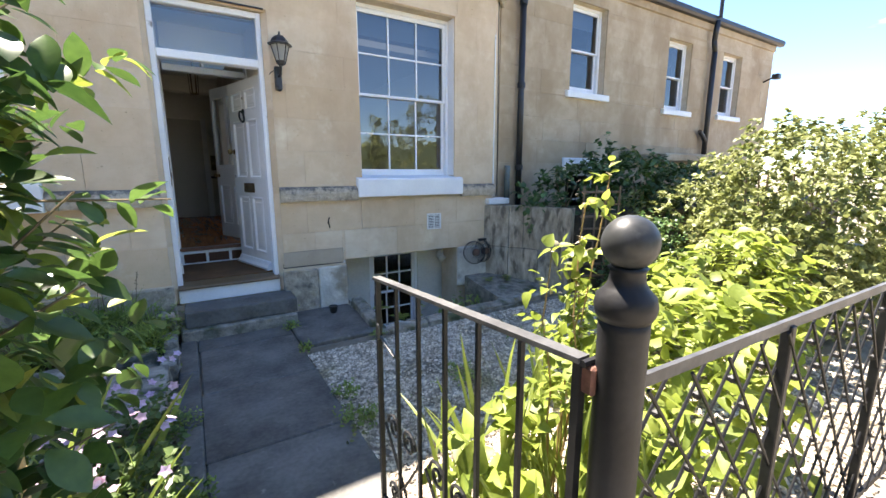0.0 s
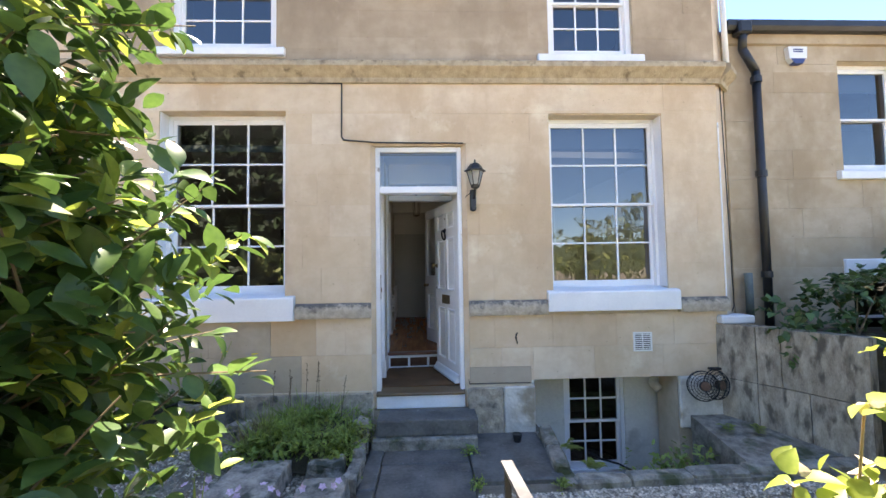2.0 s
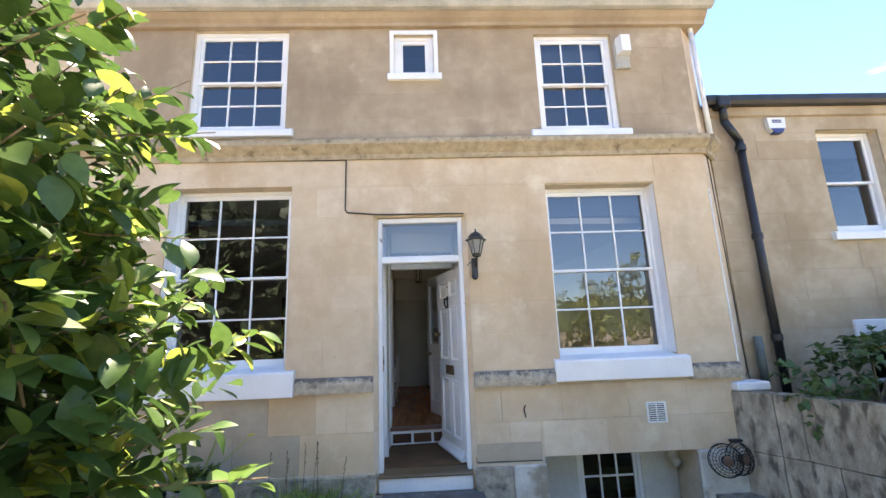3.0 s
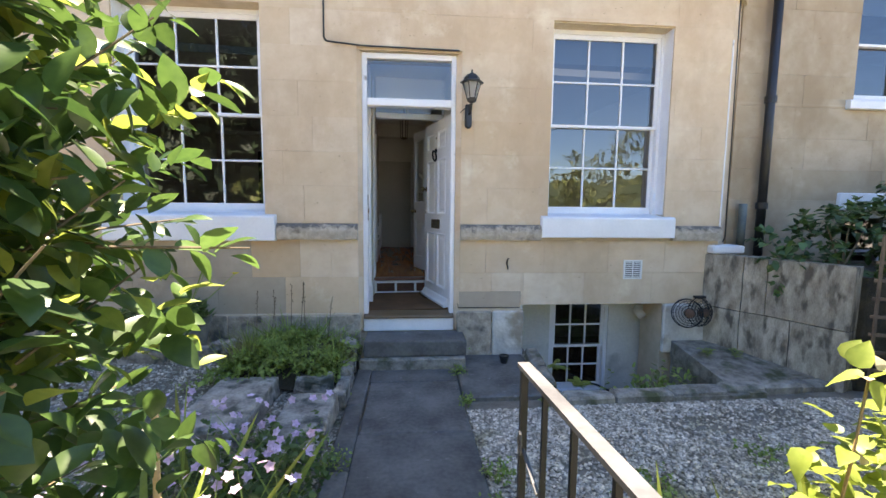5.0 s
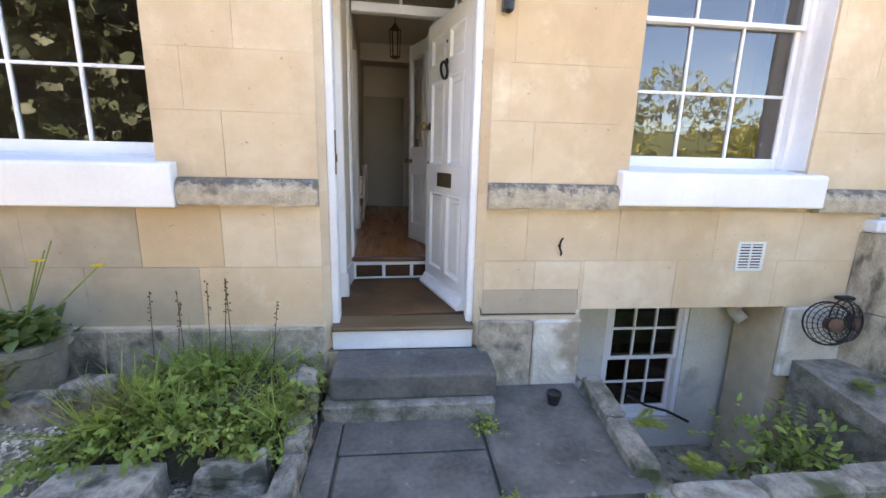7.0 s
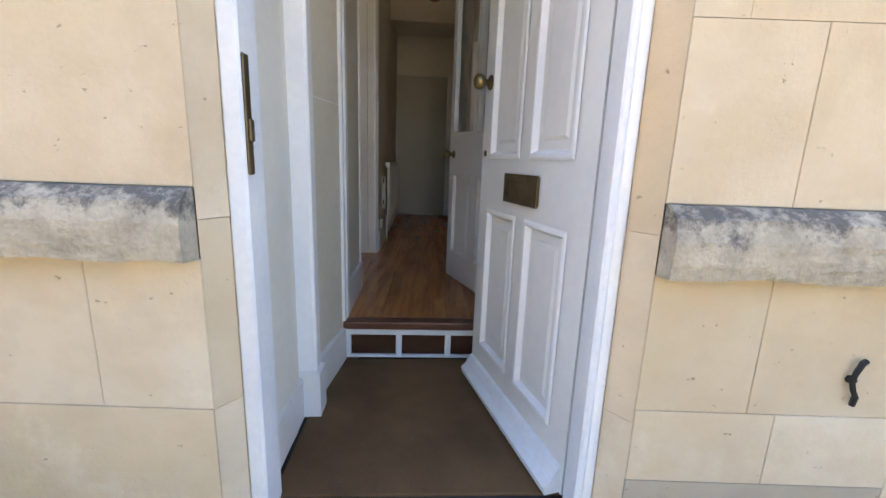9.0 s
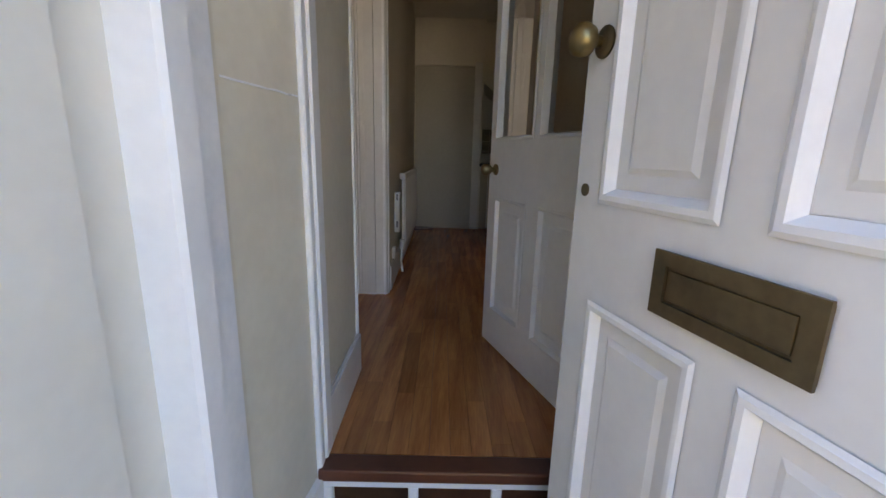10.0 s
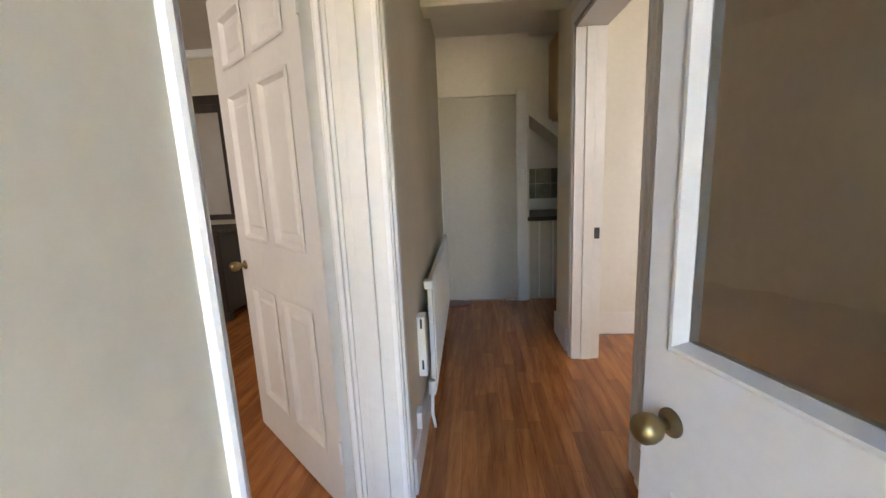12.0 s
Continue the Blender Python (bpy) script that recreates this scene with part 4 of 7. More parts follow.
bm = box(-0.01, -0.022, 0.612, 0.89, 0.05, FL + 0.002, 0.008, seg=2)
inside("step_nosing", bm, NOSING, "dark red-brown bullnose step edge", "step")

# ceilings and far parts
inside("ceiling", box(-0.2, -1.0, 3.12, 1.1, 3.0, 3.2), CEIL, "plain white hall ceiling", "ceiling")
inside("ceiling_far", box(-0.2, 3.0, 3.06, 3.6, 5.6, 3.2), CEIL, "plain ceiling at the far end of the hall", "ceiling")
inside("hall_beam", box(-0.012, 2.86, 2.88, 0.892, 3.06, 3.12, 0.005), PLASTER_W, "boxed plaster beam across the hall ceiling", "beam")
inside("wall_end", holed(-0.2, 0.80, 0.45, 3.1, 4.08, 4.2, [(-0.005, 0.69, FL, 2.56)]), PLASTER_W, "cream plaster wall at the end of the hall", "wall")
inside("end_panel", box(-0.1, 4.13, 0.45, 0.72, 4.16, 2.6), mat("end_door_paint", (0.42, 0.39, 0.33), (0.48, 0.45, 0.39), 0.5, 1.5, 30, 0.05), "flat painted panel closing the recess at the end", "panel")
inside("end_jamb_trim", box(0.69, 4.062, FL, 0.775, 4.079, 2.60, 0.004), WHITE_DOOR, "off-white painted post beside the recess", "trim")
inside("end_switch", box(0.715, 4.052, 1.78, 0.75, 4.062, 1.90, 0.003), PLASTIC_W, "small white switch plate on the post", "switch", "thing")
# kitchen corner beyond the hall
inside("wall_kitchen_back", box(0.78, 4.75, 0.45, 3.6, 4.9, 3.1), PLASTER_W, "cream kitchen wall", "wall")
inside("wall_kitchen_side", box(0.775, 4.2, 0.45, 0.80, 4.75, 3.1), PLASTER_W, "cream kitchen side wall", "wall")
inside("wall_back_room", box(1.065, 3.24, 0.45, 3.6, 3.30, 3.2), PLASTER_W, "pale yellow wall of the room on the right", "wall")
bm = prism([(0.80, 2.40), (1.6, 1.76), (1.6, 3.06), (0.80, 3.06)], 0, 0.55)
bmesh.ops.transform(bm, matrix=Matrix.Translation((0, 4.74, 0)) @ Matrix.Rotation(radians(90), 4, "X"), verts=bm.verts)
inside("stair_soffit", bm, PLASTER_W, "sloping plaster underside of the stairs", "stairs")
unit = thing("kitchen_unit", (0.95, 4.1, FL), "cream base kitchen unit with pale vertical strips", "cabinet", turn=INT)
part("body", box(0.785, 4.12, FL, 1.60, 4.72, 1.42, 0.004), KITCHEN, unit)
for k, u in enumerate((0.79, 0.90, 1.03, 1.16)):
    part("door", box(u, 4.10, FL + 0.06, u + 0.10, 4.12, 1.41, 0.003), KITCHEN, unit)
for u in (0.885, 1.015, 1.145):
    part("strip", box(u + 0.004, 4.098, FL + 0.02, u + 0.016, 4.117, 1.41), WHITE_DOOR, unit)
inside("worktop", box(0.782, 4.07, 1.422, 1.62, 4.74, 1.46, 0.006), BLACK, "dark polished kitchen worktop slab", "worktop", "thing")
tl = thing("splashback", (1.0, 4.74, 1.5), "olive mottled tile splashback above the worktop", "tiles", kind="structure", turn=INT)
for i in range(5):
    for k in range(2):
        part("tile", box(0.80 + i * 0.16 + 0.002, 4.728, 1.58 + k * 0.16 + 0.002, 0.80 + (i + 1) * 0.16 - 0.002, 4.748, 1.58 + (k + 1) * 0.16 - 0.002, 0.003), TILE, tl)
wc = thing("wall_cabinet", (1.1, 3.6, 2.5), "honey-coloured wooden wall cabinet with an arched top edge", "cabinet", turn=INT)
part("body", box(1.02, 3.50, 2.32, 1.34, 4.2, 3.0, 0.006), PINE, wc)
part("door", box(0.99, 3.52, 2.34, 1.018, 3.84, 2.98, 0.006), PINE, wc)
part("door", box(0.99, 3.86, 2.34, 1.018, 4.18, 2.98, 0.006), PINE, wc)

# room to the right, seen through its doorway, and the left room
inside("wall_right_room", box(3.50, -0.2, 0.45, 3.60, 3.30, 3.2), PLASTER_W, "pale wall of the room on the right", "wall")
inside("ceiling_right_room", box(1.065, -0.4, 3.12, 3.6, 3.30, 3.2), CEIL, "ceiling of the room on the right", "ceiling")
inside("ceiling_left_room", box(-3.4, -0.5, 3.12, -0.2, 4.3, 3.2), CEIL, "ceiling of the left room", "ceiling")
inside("wall_left_room_end", box(-3.4, 4.2, 0.45, -0.2, 4.3, 3.2), PLASTER, "pale olive-cream wall of the left room", "wall")
inside("wall_left_room_far", box(-3.5, -0.6, 0.45, -3.4, 4.3, 3.2), PLASTER, "far side wall of the left room", "wall")
inside("left_room_cornice", box(-3.4, 4.14, 3.05, -0.2, 4.2, 3.12, 0.01), WHITE, "white cornice of the left room", "trim")

# skirtings
SK = 0.17
def skirting(name, bm):
    return inside(name, bm, WHITE_DOOR, "white painted skirting board", "skirting")
for b in ((-0.012, 0.09, FL, 0.006, 0.56, FL + SK), (-0.012, 1.62, FL, 0.006, 4.07, FL + SK), (0.874, 0.2, FL, 0.892, 1.70, FL + SK), (0.874, 2.93, FL, 0.892, 3.30, FL + SK), (1.07, 3.222, FL, 3.5, 3.24, FL + SK),
          (-0.094, -0.89, VF, -0.072, -0.485, VF + SK), (-0.108, -0.497, VF, -0.008, -0.403, VF + SK + 0.02)):
    bm = box(*b)
    bmesh.ops.bevel(bm, geom=[e for e in bm.edges if all(v.co.z > b[2] + 0.1 for v in e.verts)], offset=0.008, segments=2, affect="EDGES")
    skirting("baseboard", bm)

skirting("baseboard", prism([(-0.062, -0.403), (-0.034, -0.403), (-0.030, -0.29), (0.004, -0.016), (-0.016, -0.016), (-0.058, -0.29)], VF, VF + SK))

# architraves and jambs of the two side doorways
def doorcase(name, v0, v1, side, face, thick, top, label, plain_near=False):
    """Linings across the wall's thickness and moulded architraves on the hall face. side: +1 when the wall lies to the right."""
    dc = thing(name, (face, (v0 + v1) / 2, FL), label, "door frame", kind="structure", turn=INT)
    back = face + side * thick
    lo, hi = min(face, back) - 0.004, max(face, back) + 0.004
    part("lining", box(lo, v0, FL, hi, v0 + 0.022, top, 0.002), WHITE_DOOR, dc)
    part("lining", box(lo, v1 - 0.022, FL, hi, v1, top, 0.002), WHITE_DOOR, dc)
    part("lining", box(lo, v0 + 0.022, top - 0.022, hi, v1 - 0.022, top, 0.002), WHITE_DOOR, dc)
    stop = (lo + hi) / 2
    for v in (v0 + 0.022, v1 - 0.034):
        part("stop", box(stop - 0.03, v, FL, stop + 0.03, v + 0.012, top - 0.022, 0.002), WHITE_DOOR, dc)
    for k, (wd, pr) in enumerate(((0.085, 0.006), (0.060, 0.010), (0.024, 0.014))):
        a, b = (face - pr, face) if side > 0 else (face, face + pr)
        for v, d in ((v1, 1),) if plain_near else ((v0, -1), (v1, 1)):
            e = v + d * (0.085 - 0.085 if k == 0 else 0)
            part("architrave", box(a, min(e, e + d * wd), FL, b, max(e, e + d * wd), top + wd, 0.003), WHITE_DOOR, dc)
        part("architrave", box(a, v0, top, b, v1, top + wd, 0.003), WHITE_DOOR, dc)
    return dc


doorcase("door_case_left", 0.56, 1.55, -1, -0.012, 0.20, 2.72, "white moulded frame of the left room's doorway", True)
dcl = thing("door_case_bead", (-0.01, 0.56, FL), "white painted corner bead at the doorway", "trim", kind="structure", turn=INT)
part("bead", rod((-0.010, 0.562, FL), (-0.010, 0.562, 2.74), 0.009), WHITE, dcl)
lb = thing("door_case_mouldings", (-0.1, 1.53, FL), "stepped white mouldings on the deep door jamb", "trim", kind="structure", turn=INT)
for u, wd, pr in ((-0.205, 0.016, 0.010), (-0.183, 0.012, 0.006), (-0.092, 0.003, 0.002), (-0.032, 0.018, 0.008)):
    part("bead", box(u, 1.528 - pr, FL, u + wd, 1.529, 2.70, 0.002), WHITE, lb)
dcr = doorcase("door_case_right", 1.78, 2.83, 1, 0.892, 0.172, 2.72, "cream painted frame of the right room's doorway")
part("strike_plate", box(1.02, 2.800, 1.46, 1.05, 2.807, 1.53), BLACK, dcr, "black strike plate")

# inner doorway between vestibule and hall: slim frame with a two-light transom
fr = thing("inner_door_frame", (0.43, 0.05, FL), "white painted frame of the inner hall door with transom light", "door frame", kind="structure", turn=INT)
part("post", box(-0.014, -0.014, VF + 0.17, 0.002, 0.022, 3.1, 0.004), WORN_WHITE, fr)
part("post", box(-0.014, 0.022, FL, 0.009, 0.088, 3.1, 0.006), WHITE, fr)
part("post", box(0.845, -0.02, VF, 0.892, 0.10, 3.1, 0.006), WHITE, fr)
part("transom", box(0.022, 0.0, 2.63, 0.845, 0.09, 2.70, 0.006), WHITE, fr)
part("head", box(0.022, 0.0, 2.86, 0.845, 0.09, 3.12, 0.004), WHITE, fr)
part("mullion", box(0.40, 0.02, 2.70, 0.425, 0.07, 2.86, 0.003), WHITE, fr)
for a, b in ((0.022, 0.40), (0.425, 0.845)):
    bm = bmesh.new()
    bm.faces.new([bm.verts.new(q) for q in ((a, 0.045, 2.70), (b, 0.045, 2.70), (b, 0.045, 2.86), (a, 0.045, 2.86))])
    part("pane", bm, GLASS_IN, fr)


# ---- doors ----
def door_leaf(name, width, height, panels, label, hinge, angle, material, glazed=(), mould=1.0, thick=0.042, lining=None):
    """A framed leaf that hangs from its local origin and runs along -x; panels are (x0, x1, z0, z1) shares of the leaf."""
    d = thing(name, (0, 0, 0), label, "door", kind="structure", turn=INT @ pose(*hinge, 0, 0, angle))
    holes = [(-width * b, -width * a, height * c, height * e) for a, b, c, e in list(panels) + list(glazed)]
    part("leaf", holed(-width, 0, 0, height, -thick, 0, holes), material, d)
    for k, h in enumerate(holes):
        a, b, c, e = h
        if k < len(panels):
            p = part("panel", box(a, -thick * 0.72, c, b, -thick * 0.28, e), material, d)
            ins = 0.055
            fld = bmesh.new()
            for y0, y1 in ((-thick * 0.72, -thick * 0.72 - 0.006), (-thick * 0.28, -thick * 0.28 + 0.006)):
                lo = [fld.verts.new((x, y0, z)) for x, z in ((a + ins, c + ins), (b - ins, c + ins), (b - ins, e - ins), (a + ins, e - ins))]
                hi = [fld.verts.new((x, y1, z)) for x, z in ((a + ins + 0.012, c + ins + 0.012), (b - ins - 0.012, c + ins + 0.012), (b - ins - 0.012, e - ins - 0.012), (a + ins + 0.012, e - ins - 0.012))]
                fld.faces.new(hi)
                for i in range(4):
                    fld.faces.new((lo[i], lo[(i + 1) % 4], hi[(i + 1) % 4], hi[i]))
            bmesh.ops.recalc_face_normals(fld, faces=fld.faces)
            part("raised_field", fld, material, p)
        else:
            g = bmesh.new()
            g.faces.new([g.verts.new(q) for q in ((a, -thick / 2, c), (b, -thick / 2, c), (b, -thick / 2, e), (a, -thick / 2, e))])
            p = part("pane", g, GLASS_IN, d, "clear glass pane")
        # bolection moulding round each panel, both faces
        for y0, y1 in ((-thick * 0.72, -thick - 0.007), (-thick * 0.28, 0.007)) if k < len(panels) else ((-thick * 0.52, -thick - 0.007), (-thick * 0.48, 0.007)):
            m = bmesh.new()
            rings = []
            for off, yy in ((-0.004, y1 * 0.5 + (0 if y1 > 0 else -thick / 2)), (0.004 * mould, y1), (0.014 * mould, y1), (0.026 * mould, y0), (0.028 * mould, y0)):
                rings.append([m.verts.new((x, yy, z)) for x, z in ((a + off, c + off), (b - off, c + off), (b - off, e - off), (a + off, e - off))])
            for r, s in zip(rings, rings[1:]):
                for i in range(4):
                    m.faces.new((r[i], r[(i + 1) % 4], s[(i + 1) % 4], s[i]))
            bmesh.ops.recalc_face_normals(m, faces=m.faces)
            part("moulding", m, lining or material, p)
    return d


def knob(door, x, z, y_front, r=0.03, material=None, both=None, rose=None):
    """A turned knob with its rose on one face; both gives the other face as well."""
    for y, s in ((y_front, -1),) + (((both, 1),) if both is not None else ()):
        ax = Matrix.Rotation(radians(90 if s < 0 else -90), 4, "X")
        k = part("knob", lathe([(0.011, 0.0), (0.011, 0.02), (0.014, 0.026), (r * 0.85, 0.034), (r, 0.048), (r * 0.92, 0.062), (r * 0.6, 0.070), (0.004, 0.073)], (x, y, z), n=20, axis=ax), material or BRASS, door, "aged brass knob", smooth=True)
        part("rose", lathe([(r * 0.95, 0.0), (r * 0.95, 0.004), (r * 0.7, 0.009), (0.012, 0.012)], (x, y, z), n=20, axis=ax), rose or BRONZE, k)


W, HT = 0.79, 2.045
F_ANG = 180 + math.degrees(math.atan2(0.972, -0.235)) - 360
PAN = []
for a, b in ((0.125, 0.452), (0.545, 0.885)):
    PAN += [(a, b, 0.085, 0.388), (a, b, 0.49, 0.795), (a, b, 0.845, 0.945)]
front = door_leaf("door_1", W, HT, PAN, "open white six-panelled front door with brass fittings", (0.849, -0.895, 0.462), F_ANG, WHITE_DOOR, lining=WHITE)
# the visible face when open is the outer face (local -y)
FY = -0.042
lp = part("letter_plate", box(-0.52, FY - 0.008, 0.845, -0.275, FY - 0.001, 0.945, 0.004), BRONZE, front, "dark bronze letter plate")
part("surround", holed(-0.522, -0.273, 0.843, 0.947, FY - 0.014, FY - 0.0085, [(-0.497, -0.298, 0.866, 0.924)]), BRONZE, lp)
part("flap", box(-0.492, FY - 0.011, 0.871, -0.303, FY - 0.0085, 0.919, 0.001), BRONZE, lp)
knob(front, -0.737, 1.30, FY, 0.031, BRASS, 0.0)
kn = part("knocker", lathe([(0.028, 0), (0.028, 0.008), (0.012, 0.014)], (-0.41, FY, 1.72), n=16, axis=Matrix.Rotation(radians(90), 4, "X")), IRON, front, "black iron ring knocker")
bm = bmesh.new()
pr = [(-0.41 + 0.055 * math.sin(t), FY - 0.022 - 0.01 * math.cos(t), 1.665 + 0.055 * math.cos(t)) for t in [i * math.pi / 8 for i in range(17)]]
part("ring", pipe_run(pr, 0.010, bm, 6), IRON, kn)
for z, r in ((1.02, 0.013), ):
    e = part("keyhole", lathe([(r, 0), (r, 0.003), (0.008, 0.005)], (-0.755, FY, z), n=14, axis=Matrix.Rotation(radians(90), 4, "X")), BRONZE, front, "brass lock escutcheon")
part("spy_hole", lathe([(0.012, 0), (0.010, 0.005)], (-0.41, FY, 1.86), n=12, axis=Matrix.Rotation(radians(90), 4, "X")), BRONZE, front)
bm = profile_x([(FY, 0.0), (FY - 0.05, 0.0), (FY - 0.055, 0.025), (FY - 0.03, 0.05), (FY - 0.012, 0.085), (FY, 0.09)], -W + 0.005, -0.012)
part("weatherboard", bm, WORN_WHITE, front, "chipped white weatherboard along the door foot")
for z in (0.25, 1.0, 1.78):
    part("hinge", rod((0.003, -0.02, z), (0.003, -0.02, z + 0.09), 0.006), WHITE_DOOR, front)

IW, IH = 0.78, 1.955
I_ANG = 180 + math.degrees(math.atan2(0.738, -0.255)) - 360
inner = door_leaf("door_2", IW, IH, [(0.10, 0.44, 0.09, 0.36), (0.56, 0.90, 0.09, 0.36)], "open white half-glazed inner hall door", (0.845, 0.18, FL + 0.008), I_ANG, WHITE_DOOR,
                  glazed=[(0.07, 0.475, 0.49, 0.94), (0.525, 0.93, 0.49, 0.94)], mould=0.55)
knob(inner, -0.715, 0.83, -0.042, 0.026, BRASS, 0.0)

LW, LH = 0.86, 2.03
lpan = []
for a, b in ((0.14, 0.455), (0.545, 0.86)):
    lpan += [(a, b, 0.10, 0.38), (a, b, 0.49, 0.80), (a, b, 0.85, 0.95)]
left_door = door_leaf("door_3", LW, LH, lpan, "open white six-panelled door to the left room", (-0.222, 1.545, FL + 0.008), 180 + math.degrees(math.atan2(0.60, -0.64)) - 360, WHITE_DOOR)
knob(left_door, -0.80, 0.86, -0.042, 0.024, BRASS, 0.0)
for z in (0.22, 1.74):
    part("hinge", rod((0.006, -0.048, z), (0.006, -0.048, z + 0.09), 0.007), WHITE, left_door)


# ---- leaves and plants ----
def from_lists(name, verts, faces, material, smooth=False):
    me = bpy.data.meshes.new(name)
    me.from_pydata(verts, [], faces)
    me.materials.append(material)
    if smooth:
        me.polygons.foreach_set("use_smooth", [True] * len(me.polygons))
    return me


LEAF_T = ((0.0, 0.06), (0.14, 0.56), (0.32, 0.92), (0.52, 1.0), (0.72, 0.78), (0.88, 0.40), (1.0, 0.02))
HEART_T = ((0.0, 0.35), (0.14, 0.95), (0.4, 1.0), (0.72, 0.55), (1.0, 0.02))
BLADE_T = ((0.0, 0.8), (0.3, 1.0), (0.6, 0.9), (0.85, 0.55), (1.0, 0.03))


def add_leaf(verts, faces, at, along, up, length, width, shape=LEAF_T, fold=0.25, curl=0.3, wave=0.0):
    """One leaf: a strip folded along its rib, that bends down towards its tip."""
    a = along.normalized()
    side = a.cross(up)
    if side.length < 1e-4:
        side = a.cross(Vector((1, 0, 0.3)))
    side.normalize()
    nrm = side.cross(a)
    base = len(verts)
    for k, (t, w) in enumerate(shape):
        mid = at + a * (length * t) - nrm * (curl * length * t * t)
        h = width * 0.5 * w
        lift = nrm * (h * fold) + nrm * (wave * length * (0.5 if k % 2 else -0.5))
        verts += [mid - side * h + lift, mid, mid + side * h + lift]
    for k in range(len(shape) - 1):
        b = base + 3 * k
        faces += [(b, b + 1, b + 4, b + 3), (b + 1, b + 2, b + 5, b + 4)]


def rand_dir(rng, up=0.0):
    v = Vector((rng.gauss(0, 1), rng.gauss(0, 1), rng.gauss(0, 1) + up))
    return v.normalized()


def twig_foliage(rng, starts, leaf, width, n, length, shape=LEAF_T, droop=0.1, spread=0.9, stem=None, fold=0.25, wave=0.0):
    """Leaves set alternately along short twigs; starts are (point, direction)."""
    verts, faces = [], []
    for p, d in starts:
        ref = d.cross(Vector((0, 0, 1)))
        ref = ref.normalized() if ref.length > 1e-3 else Vector((1, 0, 0))
        for i in range(n):
            t = (i + rng.random() * 0.5) / n
            at = p + d * (length * t) - Vector((0, 0, 1)) * (droop * length * t * t)
            out = Matrix.Rotation(rng.uniform(0, 6.283), 3, d) @ ref
            along = (d * (1.1 - spread * 0.6) + out * spread + Vector((0, 0, rng.uniform(-0.25, 0.15)))).normalized()
            up = (Vector((0, 0, 1)) + rand_dir(rng) * 0.55).normalized()
            s = rng.uniform(0.65, 1.15)
            add_leaf(verts, faces, at, along, up, leaf * s, width * s * rng.uniform(0.85, 1.1), shape, fold, rng.uniform(0.05, 0.45), wave)
    return verts, faces


def blob_starts(rng, n, lumps, shell=0.55, up=0.35, keep=None):
    """Twig starts inside a group of uneven ellipsoids (centre, radii)."""
    out = []
    total = sum(r[0] * r[1] * r[2] for c, r in lumps)
    for c, r in lumps:
        m = max(1, round(n * r[0] * r[1] * r[2] / total))
        while m > 0:
            d = rand_dir(rng)
            rad = shell + (1 - shell) * rng.random() ** 0.6
            rad *= 1 + 0.28 * noise.noise((d.x * 2.3 + c[0], d.y * 2.3 + c[1], d.z * 2.3 + c[2]))
            p = Vector((c[0] + d.x * r[0] * rad, c[1] + d.y * r[1] * rad, c[2] + d.z * r[2] * rad))
            if p.z < 0.05 or (keep and not keep(p)):
                if rng.random() < 0.5:
                    m -= 1
                continue
            out.append((p, (Vector((d.x / r[0], d.y / r[1], d.z / r[2])).normalized() + Vector((0, 0, up)) + rand_dir(rng) * 0.35).normalized()))
            m -= 1
    return out


def leaf_mat(name, c1, c2, trans=0.4, rough=0.42, tint=0.3, c3=None):
    return mat(name, c1, c2, rough, 3.0, 60, 0.12, 0.004, island=tint, trans=trans, c3=c3, spot=2.5, spot_at=0.58, spec=0.45)


LAUREL = leaf_mat("laurel_leaf", (0.040, 0.085, 0.020), (0.095, 0.165, 0.038), 0.36, 0.34)
# brighter yellow-green leaf, with sunlight on the foliage put into its colour
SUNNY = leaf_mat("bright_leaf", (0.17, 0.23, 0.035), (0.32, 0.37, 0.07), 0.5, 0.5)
IVY = leaf_mat("dark_ivy", (0.05, 0.10, 0.03), (0.10, 0.17, 0.05), 0.2, 0.4)
HEDGE = leaf_mat("variegated_hedge", (0.15, 0.18, 0.05), (0.32, 0.34, 0.13), 0.35, 0.5, 0.4)
GRASS = leaf_mat("grass", (0.16, 0.24, 0.045), (0.33, 0.41, 0.10), 0.35, 0.55, 0.35, c3=(0.20, 0.17, 0.08))
IRIS = leaf_mat("iris_blade", (0.16, 0.22, 0.04), (0.30, 0.35, 0.08), 0.4, 0.45)
GERAN = leaf_mat("geranium_leaf", (0.085, 0.14, 0.035), (0.16, 0.22, 0.07), 0.35, 0.55)
PETAL = leaf_mat("pink_petal", (0.62, 0.42, 0.60), (0.80, 0.66, 0.80), 0.4, 0.6, 0.2)
YELLOW = leaf_mat("yellow_petal", (0.75, 0.55, 0.02), (0.85, 0.65, 0.03), 0.3, 0.6, 0.1)
TWIG = mat("twig_bark", (0.10, 0.075, 0.04), (0.20, 0.15, 0.08), 0.85, 10, 80, 0.4, 0.004)
REDTWIG = mat("young_shoot", (0.20, 0.16, 0.05), (0.34, 0.20, 0.08), 0.6, 10, 60, 0.2, 0.003)
DRY = mat("dry_seed_head", (0.08, 0.055, 0.03), (0.16, 0.11, 0.06), 0.9, 12, 80, 0.4, 0.003)


